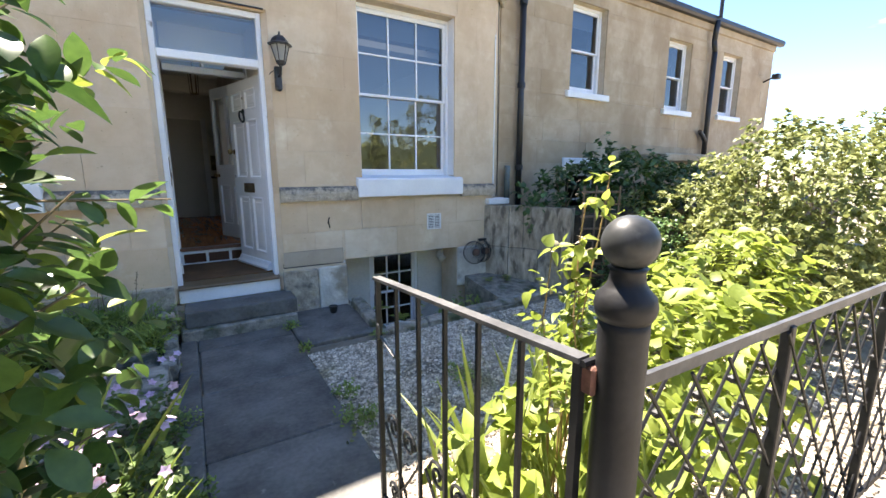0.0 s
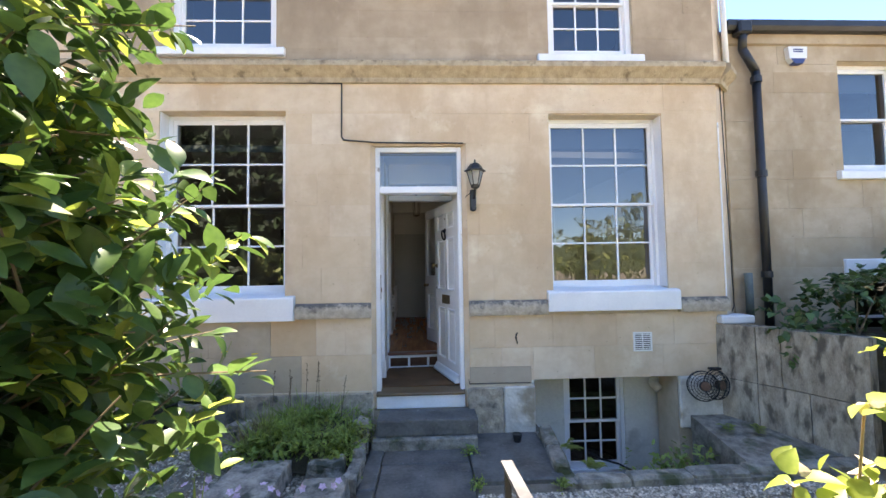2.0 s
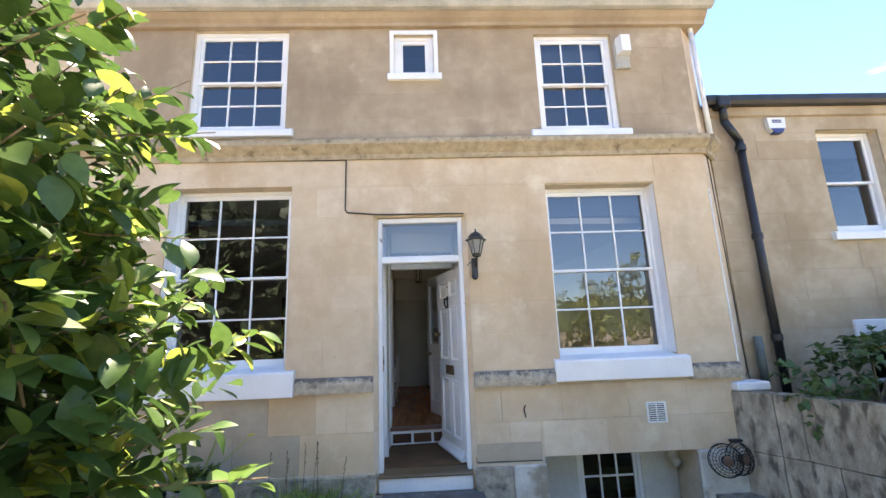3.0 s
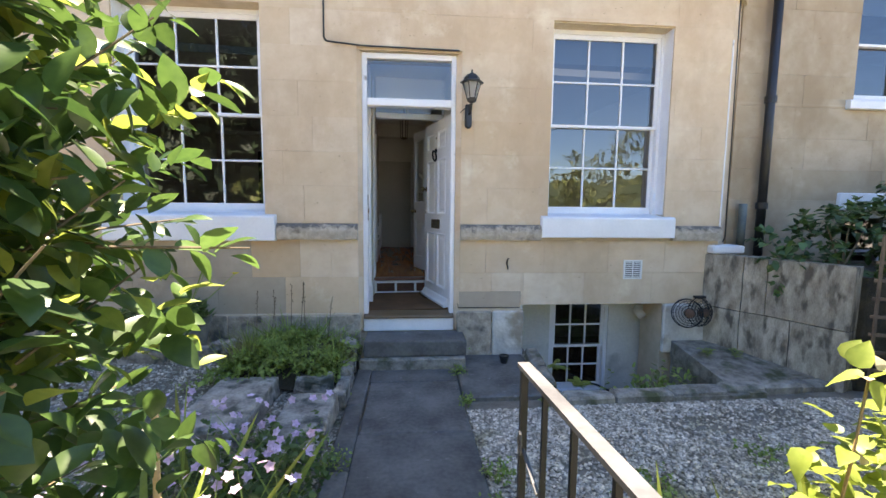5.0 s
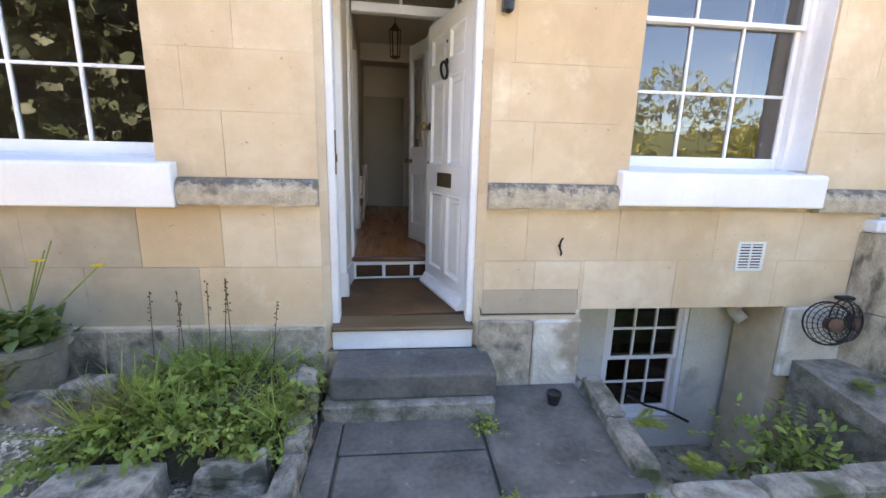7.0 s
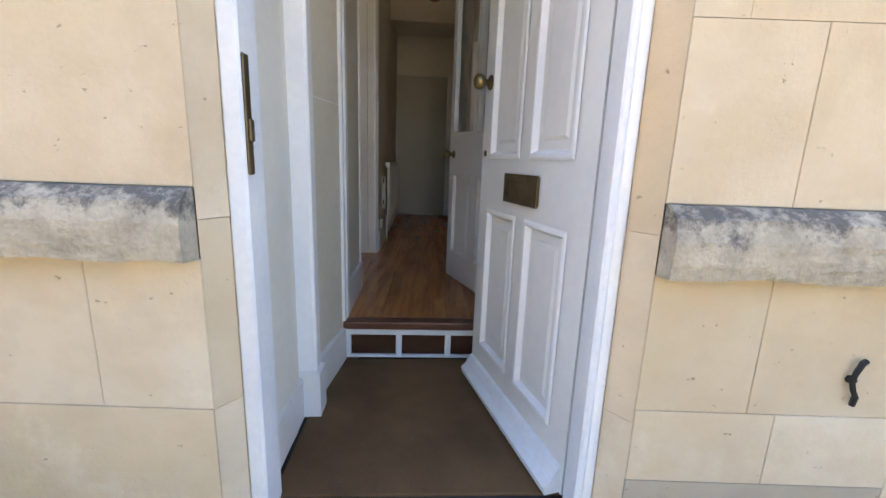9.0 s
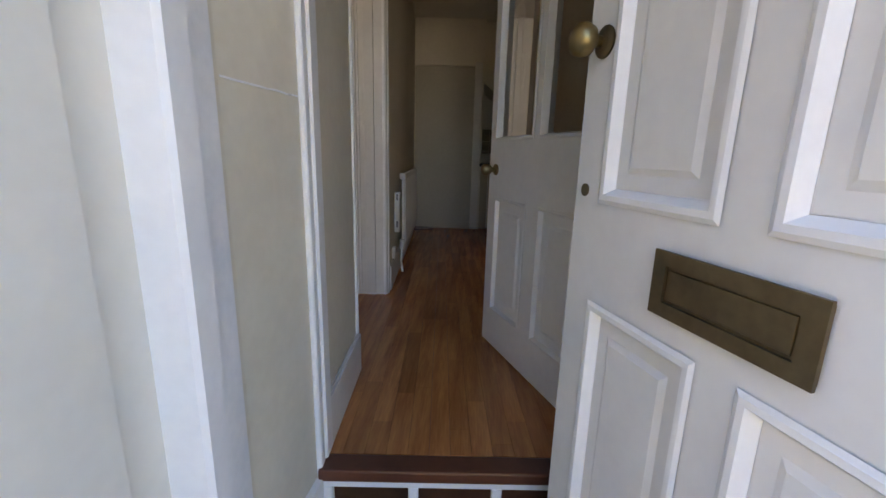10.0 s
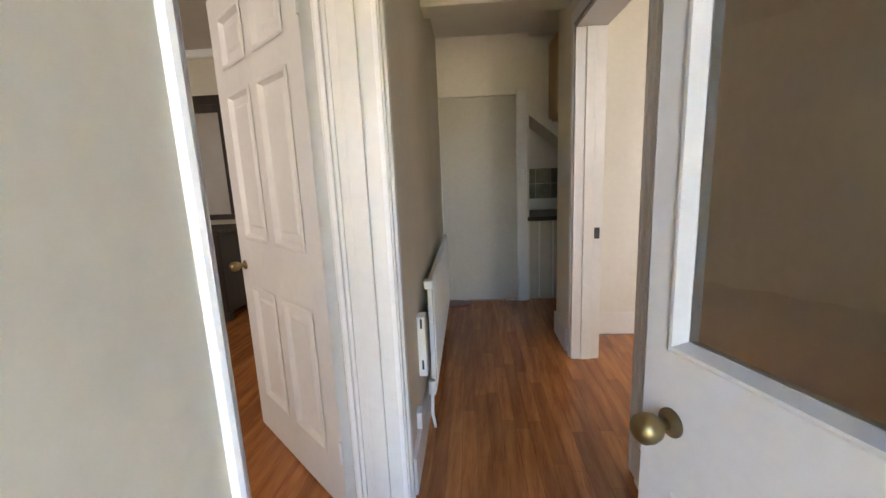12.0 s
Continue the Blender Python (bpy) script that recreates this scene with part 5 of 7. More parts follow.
def plant(name, base, label, category, stems, foliage, material, stem_mat=None, kind="", extra=()):
    """A plant with its stems and one part that holds its countless leaves."""
    ob = thing(name, base, label, category, kind=kind)
    if stems:
        tagged(part("stem", stems, stem_mat or TWIG, ob), kind="stuff")
    verts, faces = foliage
    o = Vector(base)
    leaves = new("foliage", from_lists("foliage", [tuple(v - o) for v in verts], faces, material, True))
    leaves.parent = ob
    tagged(leaves, kind="stuff")
    for nm, (v2, f2), m2, lb in extra:
        e = new(nm, from_lists(nm, [tuple(v - o) for v in v2], f2, m2))
        e.parent = ob
        tagged(e, lb, kind="stuff")
    return ob


# big shrub beside the gate
rng = random.Random(21)
LUMPS = [((-0.45, -3.62, 1.15), (0.86, 0.72, 0.95)), ((-0.46, -3.55, 2.15), (0.70, 0.64, 0.85)), ((-0.95, -3.9, 1.5), (0.9, 0.7, 1.3)), ((0.0, -3.35, 1.6), (0.40, 0.36, 0.50)), ((-0.7, -3.5, 2.9), (0.6, 0.6, 0.5))]
clear = lambda p: not (p.x > 0.48 - 0.15 * max(0, p.z - 1.35) - 0.55 * max(0, -3.45 - p.y) or (p.y < -4.25 and p.x > -0.1) or p.z < 0.78 + 0.2 * p.x)
starts = blob_starts(rng, 3300, LUMPS, 0.35, 0.40, clear)
stems = bmesh.new()
for i in range(16):
    a = Vector((-0.55 + rng.uniform(-0.35, 0.3), -3.65 + rng.uniform(-0.3, 0.3), 0))
    b = a + Vector((rng.uniform(-0.35, 0.35), rng.uniform(-0.3, 0.3), rng.uniform(0.7, 1.0)))
    c = b + Vector((rng.uniform(-0.3, 0.3), rng.uniform(-0.25, 0.25), rng.uniform(0.7, 1.2)))
    rod(a, b, 0.016, stems, 6, 0.011)
    rod(b, c, 0.011, stems, 6, 0.005)
for p, d in starts[::3]:
    rod(p - d * 0.05, p + d * 0.22, 0.0035, stems, 4, 0.002)
# outer and upper twigs also carry leaves in the sunlit colour
shrub = plant("garden_shrub", (-0.5, -3.65, 0), "tall leafy evergreen shrub with sunlit yellow-green tips", "shrub", stems, twig_foliage(rng, starts, 0.092, 0.050, 8, 0.20, fold=0.25), LAUREL,
              extra=(("young_foliage", twig_foliage(rng, [s for s in starts if s[0].x > 0.05 or s[0].z > 2.3][::3], 0.088, 0.046, 6, 0.20, fold=0.3), SUNNY, "brighter leaves with the sunlit tone put into their colour"),))
# long shoots with large pale leaves reaching over the path
lv, lf = [], []
add_leaf(lv, lf, Vector((0, 0, 0)), Vector((1, 0, 0.15)), Vector((0, 0, 1)), 0.095, 0.05, LEAF_T, 0.3, 0.25)
for i, (x, y, z, s) in enumerate(((0.38, -3.28, 1.30, 1.0), (0.44, -3.27, 1.34, 0.9), (0.42, -3.33, 1.38, 1.1), (0.48, -3.34, 1.36, 0.8), (0.26, -3.2, 1.62, 0.9), (0.22, -3.25, 1.95, 1.0), (0.18, -3.3, 2.1, 1.0), (0.36, -3.36, 1.05, 0.8),
                                   (0.40, -3.42, 1.55, 0.9), (0.27, -3.5, 1.8, 1.1), (0.17, -3.55, 2.3, 1.0), (0.12, -3.4, 2.5, 1.1), (0.40, -3.60, 1.25, 1.0), (0.43, -3.2, 1.15, 0.7))):
    me = bpy.data.meshes.get("leaf_shape") or from_lists("leaf_shape", [tuple(v) for v in lv], lf, SUNNY, True)
    lfo = new("leaf", me)
    lfo.parent = shrub
    lfo.matrix_basis = Matrix.Translation(Vector((x, y, z)) - Vector((-0.5, -3.65, 0))) @ Euler((rng.uniform(-0.5, 0.5), rng.uniform(-0.5, 0.4), rng.uniform(-0.9, 1.3))).to_matrix().to_4x4() @ Matrix.Scale(s, 4)

# geranium clump with pink flowers and iris blades beside the path
rng = random.Random(5)
st = [(Vector((rng.uniform(-0.55, 0.50), rng.uniform(-3.7, -1.95), rng.uniform(0.03, 0.30))), rand_dir(rng, 1.2)) for i in range(1050)]
fl_v, fl_f = [], []
for i in range(190):
    c = Vector((rng.uniform(-0.35, 0.52), rng.uniform(-3.6, -1.95), 0))
    c.z = 0.33 + rng.uniform(0.03, 0.22)
    n = (rand_dir(rng, 1.0) + Vector((0.2, -0.5, 0.4))).normalized()
    t = n.cross(Vector((0, 0, 1))).normalized()
    for k in range(5):
        d = Matrix.Rotation(k * 1.2566, 3, n) @ t
        add_leaf(fl_v, fl_f, c, d + n * 0.25, n, 0.024, 0.022, HEART_T, 0.1, 0.1)
plant("geranium_clump", (0.1, -2.4, 0), "low geranium clump with many small pale pink flowers", "flowers", None, twig_foliage(rng, st, 0.035, 0.036, 7, 0.16, HEART_T, 0.2, 1.0), GERAN, extra=(("blossom", (fl_v, fl_f), PETAL, "pale pink five-petalled flowers"),))


def blades(rng, n, x0, x1, y0, y1, h, w, lean=0.4, z=0.0):
    v, f = [], []
    for i in range(n):
        at = Vector((rng.uniform(x0, x1), rng.uniform(y0, y1), z))
        d = (Vector((rng.gauss(0, lean), rng.gauss(0, lean), 1))).normalized()
        up = Vector((rng.gauss(0, 1), rng.gauss(0, 1), 0.2)).normalized()
        add_leaf(v, f, at, d, up, h * rng.uniform(0.6, 1.15), w * rng.uniform(0.7, 1.2), BLADE_T, 0.15, rng.uniform(0.05, 0.5))
    return v, f


plant("iris_clump", (0.15, -2.6, 0), "sword-shaped iris leaves among the geraniums", "plant", None, blades(random.Random(6), 20, -0.20, 0.36, -2.95, -2.3, 0.72, 0.030), IRIS,
      extra=(("grass", blades(random.Random(7), 150, -0.55, 0.46, -3.75, -2.4, 0.60, 0.010, 0.6), GRASS, "long arching grass blades"),))

# bamboo cane among the flowers
cane = thing("garden_cane", (0.06, -2.80, 0.0), "split pale bamboo cane standing among the flowers", "cane")
part("stem", rod((0.06, -2.80, 0.0), (0.085, -2.80, 0.87), 0.014, n=8, r2=0.011), mat("bamboo", (0.34, 0.24, 0.12), (0.50, 0.37, 0.20), 0.6, 6, 50, 0.2, 0.003), cane)
for z in (0.25, 0.52, 0.76):
    part("node", rod((0.06 + 0.029 * z, -2.80, z - 0.006), (0.06 + 0.029 * z, -2.80, z + 0.006), 0.0155, n=8), REDTWIG, cane)

# low bank of gravelly earth rising to the wall
def bank(x, y):
    t = min(1.0, max(0.0, (y + 1.0) / 0.58))
    return 0.19 * t * t * (3 - 2 * t) * min(1.0, max(0.0, (-0.28 - x) / 0.4))


solid("earth_bank", sheet(-3.6, -0.24, -1.04, -0.02, 0.06, lambda x, y: -0.027 + bank(x, y) + 0.012 * noise.noise((x * 8, y * 8, 2.0)) * min(1.0, 20 * bank(x, y))), GRAVEL_BED, "low bank of gravelly earth along the wall", "ground", "structure")

# weedy bed against the house wall
rng = random.Random(8)
bm = sheet(-0.72, 0.44, -0.80, -0.06, 0.04, lambda x, y: 0.015 + 0.22 * max(0, 1 - (abs(x + 0.14) / 0.6) ** 4) * max(0, min(1, (y + 0.80) / 0.3)) + 0.02 * noise.noise((x * 9, y * 9, 0)))
solid("bed_soil", bm, SOIL, "mounded soil of the bed by the wall", "soil", "structure")
def bed_top(x, y):
    return 0.10 + 0.16 * max(0.0, 1 - (abs(x + 0.12) / 0.62) ** 3) + 0.13 * noise.noise((x * 3.1, y * 3.1, 4.0)) + 0.10 * max(0.0, y + 0.45)


st = []
for i in range(1100):
    x, y = rng.uniform(-0.74, 0.42), rng.triangular(-0.92, -0.08, -0.4)
    z = max(0.02, bed_top(x, y)) * rng.uniform(0.55, 1.1)
    st.append((Vector((x, y, z)), (rand_dir(rng, 0.7) + Vector((0, -0.25, 0))).normalized()))
v1, f1 = twig_foliage(rng, st[::2], 0.045, 0.032, 6, 0.12, HEART_T, 0.4, 1.0)
w1, g1 = twig_foliage(rng, st[1::2], 0.030, 0.016, 8, 0.15, LEAF_T, 0.4, 0.9)
v2, f2 = [], []
for k in range(26):
    cx, cy = rng.uniform(-0.60, 0.40), rng.uniform(-0.72, -0.10)
    bv, bf = blades(rng, 26, cx - 0.05, cx + 0.05, cy - 0.05, cy + 0.05, 0.20 + 0.16 * rng.random(), 0.007, 0.75, max(0.05, bed_top(cx, cy) - 0.06))
    o = len(v2)
    v2 += bv
    f2 += [tuple(q + o for q in f) for f in bf]
o = len(v1)
v1 += w1
f1 += [tuple(q + o for q in f) for f in g1]
plant("weed_bed", (-0.14, -0.4, 0), "tangle of grass and green weeds in the bed", "weeds", None, (v1, f1), GRASS, extra=(("grass", (v2, f2), GRASS, "long thin grass blades"),))
rng = random.Random(11)
for i, (x, y, h) in enumerate(((-0.56, -0.12, 0.62), (-0.42, -0.16, 0.56), (-0.36, -0.14, 0.62), (-0.22, -0.15, 0.68), (-0.13, -0.2, 0.70), (-0.06, -0.2, 0.72), (0.12, -0.12, 0.55))):
    sh = thing("seed_stalk", (x, y, 0.1), "thin upright stalk with dark seed heads", "weed", "seed stalks")
    tip = Vector((x + rng.uniform(-0.02, 0.09), y, 0.1 + h))
    part("stalk", rod((x, y, 0.1), tip, 0.0035, n=5, r2=0.002), DRY, sh)
    bm = bmesh.new()
    for k in range(9):
        q = Vector((x, y, 0.1)).lerp(tip, 0.72 + 0.035 * k) + rand_dir(rng) * 0.012
        bmesh.ops.create_icosphere(bm, subdivisions=1, radius=0.006, matrix=Matrix.Translation(q))
    tagged(part("seed_head", bm, DRY, sh), kind="stuff")


def rough_stone(name, c, size, label, material=None, seed=1, turn=0, group="", rough=0.07):
    jig = random.Random(seed)
    bm = box(-size[0] / 2, -size[1] / 2, 0, size[0] / 2, size[1] / 2, size[2], min(size) * 0.15, seg=2)
    bmesh.ops.subdivide_edges(bm, edges=[e for e in bm.edges if e.calc_length() > 0.05], cuts=3, use_grid_fill=True)
    for v in bm.verts:
        v.co += Vector((noise.noise(v.co * 11 + Vector((seed, 0, 0))), noise.noise(v.co * 11 + Vector((0, seed, 0))), noise.noise(v.co * 11 + Vector((0, 0, seed))))) * min(size) * rough + rand_dir(jig) * 0.0025
    ob = new(name, finish(bm, name, material or GREYSTONE, (0, 0, 0)))
    ob.matrix_basis = pose(*c, 0, 0, turn)
    return tagged(ob, label, "stone", group)


rough_stone("stone_slab", (-0.35, -1.24, -0.02), (0.45, 0.84, 0.17), "long weathered stone slab lying in the gravel", seed=3, turn=-1)
rough_stone("stone_slab", (0.235, -1.55, -0.02), (0.34, 0.78, 0.17), "thick weathered stone slab beside the path", seed=5, turn=-1)
for i, (x, y, sx, sy, sz, r) in enumerate(((0.40, -0.62, 0.10, 0.30, 0.19, 5), (0.41, -0.95, 0.09, 0.34, 0.15, -3), (0.36, -0.30, 0.13, 0.20, 0.30, 12), (0.17, -0.86, 0.30, 0.13, 0.17, 8), (0.27, -1.05, 0.20, 0.12, 0.09, 20), (-0.76, -0.36, 0.22, 0.16, 0.32, 20))):
    rough_stone("border_stone", (x, y, -0.02), (sx, sy, sz), "rough lichened rockery stone edging the bed", rough=0.3, seed=10 + i, turn=r, group="rockery stones")
for i, (x, sx) in enumerate(((-0.95, 0.42), (-1.40, 0.40), (-1.85, 0.42), (-2.32, 0.46))):
    rough_stone("border_stone", (x, -0.45, 0.12), (sx, 0.14, 0.15), "low kerb stone along the bed", seed=30 + i, turn=-2 + i, group="kerb stones")

# pots by the wall
def pot(name, c, r, h, label, material, soil=True):
    p = thing(name, c, label, "plant pot")
    x, y, z = c
    part("body", lathe([(r * 0.72, z), (r * 0.9, z + h * 0.45), (r * 0.98, z + h * 0.8), (r * 1.08, z + h * 0.84), (r * 1.08, z + h), (r * 0.9, z + h), (r * 0.86, z + h * 0.9), (0.01, z + h * 0.88)], (x, y, 0), n=28), material, p, smooth=False)
    return p


pot("stone_pot", (-1.145, -0.25, 0.16), 0.205, 0.34, "round weathered stone planter beside the wall", TERRA)
pot("black_pot", (-1.60, -0.25, 0.16), 0.16, 0.29, "black plastic plant pot by the wall", BLACK)
pot("small_pot", (1.88, -0.30, 0.016), 0.045, 0.075, "tiny black plastic pot on the slate flag", BLACK)
rng = random.Random(13)
for nm, c, n, lf_, lb in (("potted_plant", (-1.145, -0.25, 0.47), 64, 0.085, "leafy green plant with yellow flowers in the stone pot"), ("potted_plant", (-1.60, -0.25, 0.42), 60, 0.05, "bushy green plant in the black pot")):
    st = [(Vector(c) + Vector((rng.uniform(-0.14, 0.14), rng.uniform(-0.13, 0.10), rng.uniform(-0.01, 0.06))), rand_dir(rng, 1.2)) for i in range(n)]
    ex = ()
    if lf_ > 0.06:
        yv, yf = [], []
        sb = bmesh.new()
        for q in ((-0.944, -0.30, 0.941), (-0.658, -0.30, 0.916), (-1.50, -0.32, 0.72)):
            rod(Vector(c), Vector(q), 0.004, sb, 5)
            for k in range(14):
                add_leaf(yv, yf, Vector(q), Matrix.Rotation(k * 0.449, 3, "Z") @ Vector((1, 0, 0.3)), Vector((0, -0.6, 0.8)), 0.034, 0.012, LEAF_T, 0.1, 0.1)
        for q in ((-1.22, -0.2, 0.92), (-0.90, -0.25, 1.04), (-0.98, -0.2, 0.98)):
            rod(Vector(c), Vector(q), 0.003, sb, 5)
        ex = (("blossom", (yv, yf), YELLOW, "yellow daisy-like flowers"),)
    else:
        sb = None
    plant(nm, c, lb, "plant", sb, twig_foliage(rng, st, lf_, lf_ * 0.75, 5, 0.16, HEART_T), GERAN, GRASS, extra=ex)
st = [(Vector((-1.20 + rng.uniform(-0.13, 0.13), -0.46 + rng.uniform(-0.06, 0.06), rng.uniform(0.26, 0.42))), rand_dir(rng, 0.6)) for i in range(45)]
plant("trailing_plant", (-1.12, -0.5, 0), "small yellow-green plant trailing over the kerb", "plant", None, twig_foliage(rng, st, 0.05, 0.03, 5, 0.12), IRIS)

# scattered small weeds in the gravel and joints
rng = random.Random(17)
for i, (x, y, n, r, hh) in enumerate(((1.42, -2.35, 60, 0.14, 0.07), (1.47, -2.0, 30, 0.10, 0.05), (1.40, -0.52, 30, 0.07, 0.08), (1.45, -0.03, 40, 0.09, 0.14), (-0.92, -0.72, 30, 0.09, 0.08), (2.3, -2.2, 40, 0.16, 0.05), (0.48, -1.85, 40, 0.12, 0.09), (0.52, -2.6, 40, 0.10, 0.1), (3.2, -1.9, 40, 0.2, 0.04), (0.45, -0.05, 40, 0.08, 0.16), (1.40, -1.08, 24, 0.06, 0.05), (2.06, -1.12, 30, 0.06, 0.05), (-1.3, -1.3, 50, 0.3, 0.06), (-1.1, -1.9, 60, 0.4, 0.07))):
    st = [(Vector((x + rng.gauss(0, r * 0.5), y + rng.gauss(0, r * 0.5), 0.01)), rand_dir(rng, 1.3)) for k in range(n)]
    plant("weed_tuft", (x, y, 0), "small tuft of green weeds growing in the gravel", "weeds", None, twig_foliage(rng, st, 0.026, 0.015, 5, hh), GRASS)

# plants in the basement area
def fern(c, n, size, seed):
    rng = random.Random(seed)
    v, f = [], []
    for i in range(n):
        d = Vector((rng.gauss(0, 0.7), rng.gauss(0, 0.7), 0.8)).normalized()
        s = d.cross(Vector((0, 0, 1))).normalized()
        for k in range(12):
            t = k / 12
            at = Vector(c) + d * size * t - Vector((0, 0, size * 0.5 * t * t))
            for sg in (-1, 1):
                add_leaf(v, f, at, s * sg + d * 0.4, Vector((0, 0, 1)), size * 0.32 * (1 - t) + 0.008, 0.014, LEAF_T, 0.1, 0.2)
    return plant("fern", c, "small bright green fern growing from the stonework", "fern", None, (v, f), IRIS)


fern((3.92, -0.42, 0.12), 4, 0.17, 1)
fern((2.28, -0.62, 0.08), 5, 0.16, 2)
fern((2.36, -0.98, 0.06), 6, 0.15, 3)
fern((4.15, -0.52, 0.11), 3, 0.16, 4)
rng = random.Random(19)
st = [(Vector((3.35 + rng.gauss(0, 0.2), -0.55 + rng.gauss(0, 0.14), rng.uniform(-0.45, -0.15))), rand_dir(rng, 1.0)) for i in range(90)]
plant("area_weeds", (3.35, -0.55, -0.95), "green weeds growing up in the basement area", "weeds", None, twig_foliage(rng, st, 0.07, 0.03, 6, 0.2), GRASS)
rubble = random.Random(23)
for i in range(9):
    rough_stone("rubble_stone", (3.45 + rubble.uniform(-0.25, 0.33), -0.5 + rubble.uniform(-0.4, 0.4), -0.95 + (0.25 if i > 4 else 0)), (rubble.uniform(0.2, 0.34), rubble.uniform(0.18, 0.3), rubble.uniform(0.22, 0.34)), "broken stone piled in the basement area", seed=50 + i, turn=rubble.uniform(0, 90), group="rubble")

# yellow-green bed behind the gate, with a twining stem
rng = random.Random(31)
lum = [((1.80, -3.70, 0.32), (0.36, 0.38, 0.38)), ((2.58, -3.64, 0.46), (0.50, 0.34, 0.54)), ((3.3, -3.0, 0.30), (0.7, 0.40, 0.36)), ((4.4, -3.0, 0.4), (0.8, 0.5, 0.5))]
st = blob_starts(rng, 520, lum, 0.5, 0.6, lambda p: p.x > 1.42 and p.y > -4.12)
plant("flower_bed_plants", (2.4, -3.6, 0), "dense sunlit yellow-green border plants behind the gate", "plants", None, twig_foliage(rng, st, 0.110, 0.070, 6, 0.24, HEART_T, 0.2, 0.95, wave=0.02), SUNNY,
      extra=(("iris_foliage", blades(random.Random(32), 110, 1.45, 2.2, -4.0, -3.2, 0.75, 0.03, 0.25), IRIS, "tall pale iris blades"),))
stems = bmesh.new()
sts = []
rng = random.Random(33)
for (x, y, h, lx) in ((1.84, -3.52, 1.40, 0.12), (1.90, -3.50, 1.50, 0.25), (1.80, -3.54, 1.22, 0.0), (2.0, -3.44, 1.2, 0.05)):
    p = Vector((x, y, 0.0))
    for k in range(9):
        q = p + Vector((lx * 0.11 + rng.uniform(-0.025, 0.025), rng.uniform(-0.02, 0.02), h / 9))
        rod(p, q, 0.006 - 0.0004 * k, stems, 5)
        if k > 2:
            for e in range(3):
                sts.append((q, (rand_dir(rng, 0.2) * Vector((1, 1, 0.6))).normalized()))
        p = q
plant("climbing_stems", (1.85, -3.56, 0), "thin climbing stems with pale green leaves and papery buds", "climber", stems, twig_foliage(rng, sts, 0.058, 0.038, 3, 0.10, HEART_T, 0.2, 0.9), SUNNY, REDTWIG,
      extra=(("bud_foliage", twig_foliage(rng, sts[::3], 0.03, 0.03, 2, 0.07, HEART_T, 0.2, 0.9), mat("papery_bud", (0.42, 0.34, 0.22), (0.60, 0.50, 0.36), 0.8, 9, 60, trans=0.3), "papery pale brown buds"),))

# tall hedge and the darker ivy of the raised bed
rng = random.Random(41)
lum = [((6.7, -2.75, 0.95), (1.45, 1.0, 1.12)), ((6.5, -1.55, 0.70), (1.3, 0.6, 0.62)), ((8.2, -2.6, 0.8), (1.2, 0.9, 0.9)), ((5.6, -2.9, 0.45), (0.7, 0.7, 0.65))]
st = blob_starts(rng, 3600, lum, 0.74, 0.0)
stems = bmesh.new()
for i in range(10):
    x = rng.uniform(5.6, 8.4)
    rod((x, -2.5, 0), (x + rng.uniform(-0.3, 0.3), -2.4, 1.5), 0.02, stems, 5, 0.008)
plant("garden_hedge", (6.7, -2.4, 0), "tall rounded hedge of pale variegated leaves", "hedge", stems, twig_foliage(rng, st, 0.062, 0.048, 9, 0.15, HEART_T, 0.5, 1.0), HEDGE)
lum = [((5.35, -0.55, 1.18), (0.85, 0.42, 0.42)), ((6.5, -0.7, 1.25), (0.9, 0.5, 0.55)), ((6.2, -0.35, 1.5), (0.4, 0.3, 0.45)), ((8.0, -0.8, 1.1), (1.2, 0.6, 0.5))]
ivy_stems = bmesh.new()
for x, y in ((5.2, -0.5), (5.6, -0.6), (6.2, -0.4), (6.6, -0.7), (7.8, -0.8)):
    for lean in (-0.3, 0.05, 0.35):
        rod((x, y, 0.97), (x + lean, y + 0.3 * lean, 1.4), 0.012, ivy_stems, 5, 0.005)
st = blob_starts(random.Random(43), 900, lum, 0.6, 0.2)
plant("ivy_bush", (5.6, -0.6, 0.98), "dark green ivy bush sprawling over the raised bed", "bush", ivy_stems, twig_foliage(random.Random(44), st, 0.085, 0.065, 7, 0.2, HEART_T, 0.3, 1.0), IVY)
st = blob_starts(random.Random(45), 260, [((5.25, -1.75, 0.45), (0.5, 0.35, 0.5))], 0.5, 0.3)
plant("bramble", (5.25, -1.75, 0), "dark tangled undergrowth below the trellis", "bush", None, twig_foliage(random.Random(46), st, 0.06, 0.04, 7, 0.2, LEAF_T), IVY)

# trellis
WOODT = mat("weathered_trellis_wood", (0.13, 0.085, 0.055), (0.22, 0.15, 0.10), 0.85, 6, 50, 0.4, 0.004)
tr = thing("trellis", (4.85, -1.25, 0.2), "weathered brown square wooden trellis panel", "trellis")
for i in range(4):
    x = 4.74 + i * 0.145
    part("upright", box(x, -1.20 - i * 0.06, 0.15, x + 0.028, -1.185 - i * 0.06, 1.36, 0.003), WOODT, tr)
for k in range(8):
    bm = box(0, 0, 0, 0.53, 0.014, 0.028, 0.003)
    bmesh.ops.transform(bm, matrix=Matrix.Translation((4.72, -1.184, 0.22 + k * 0.15)) @ Matrix.Rotation(radians(-22.5), 4, "Z"), verts=bm.verts)
    part("slat", bm, WOODT, tr)

# ---- ironwork ----
post = thing("gate_post", (1.329, -4.161, 0), "round black cast-iron gate post with ball finial", "gate post")
PX, PY = 1.329, -4.161
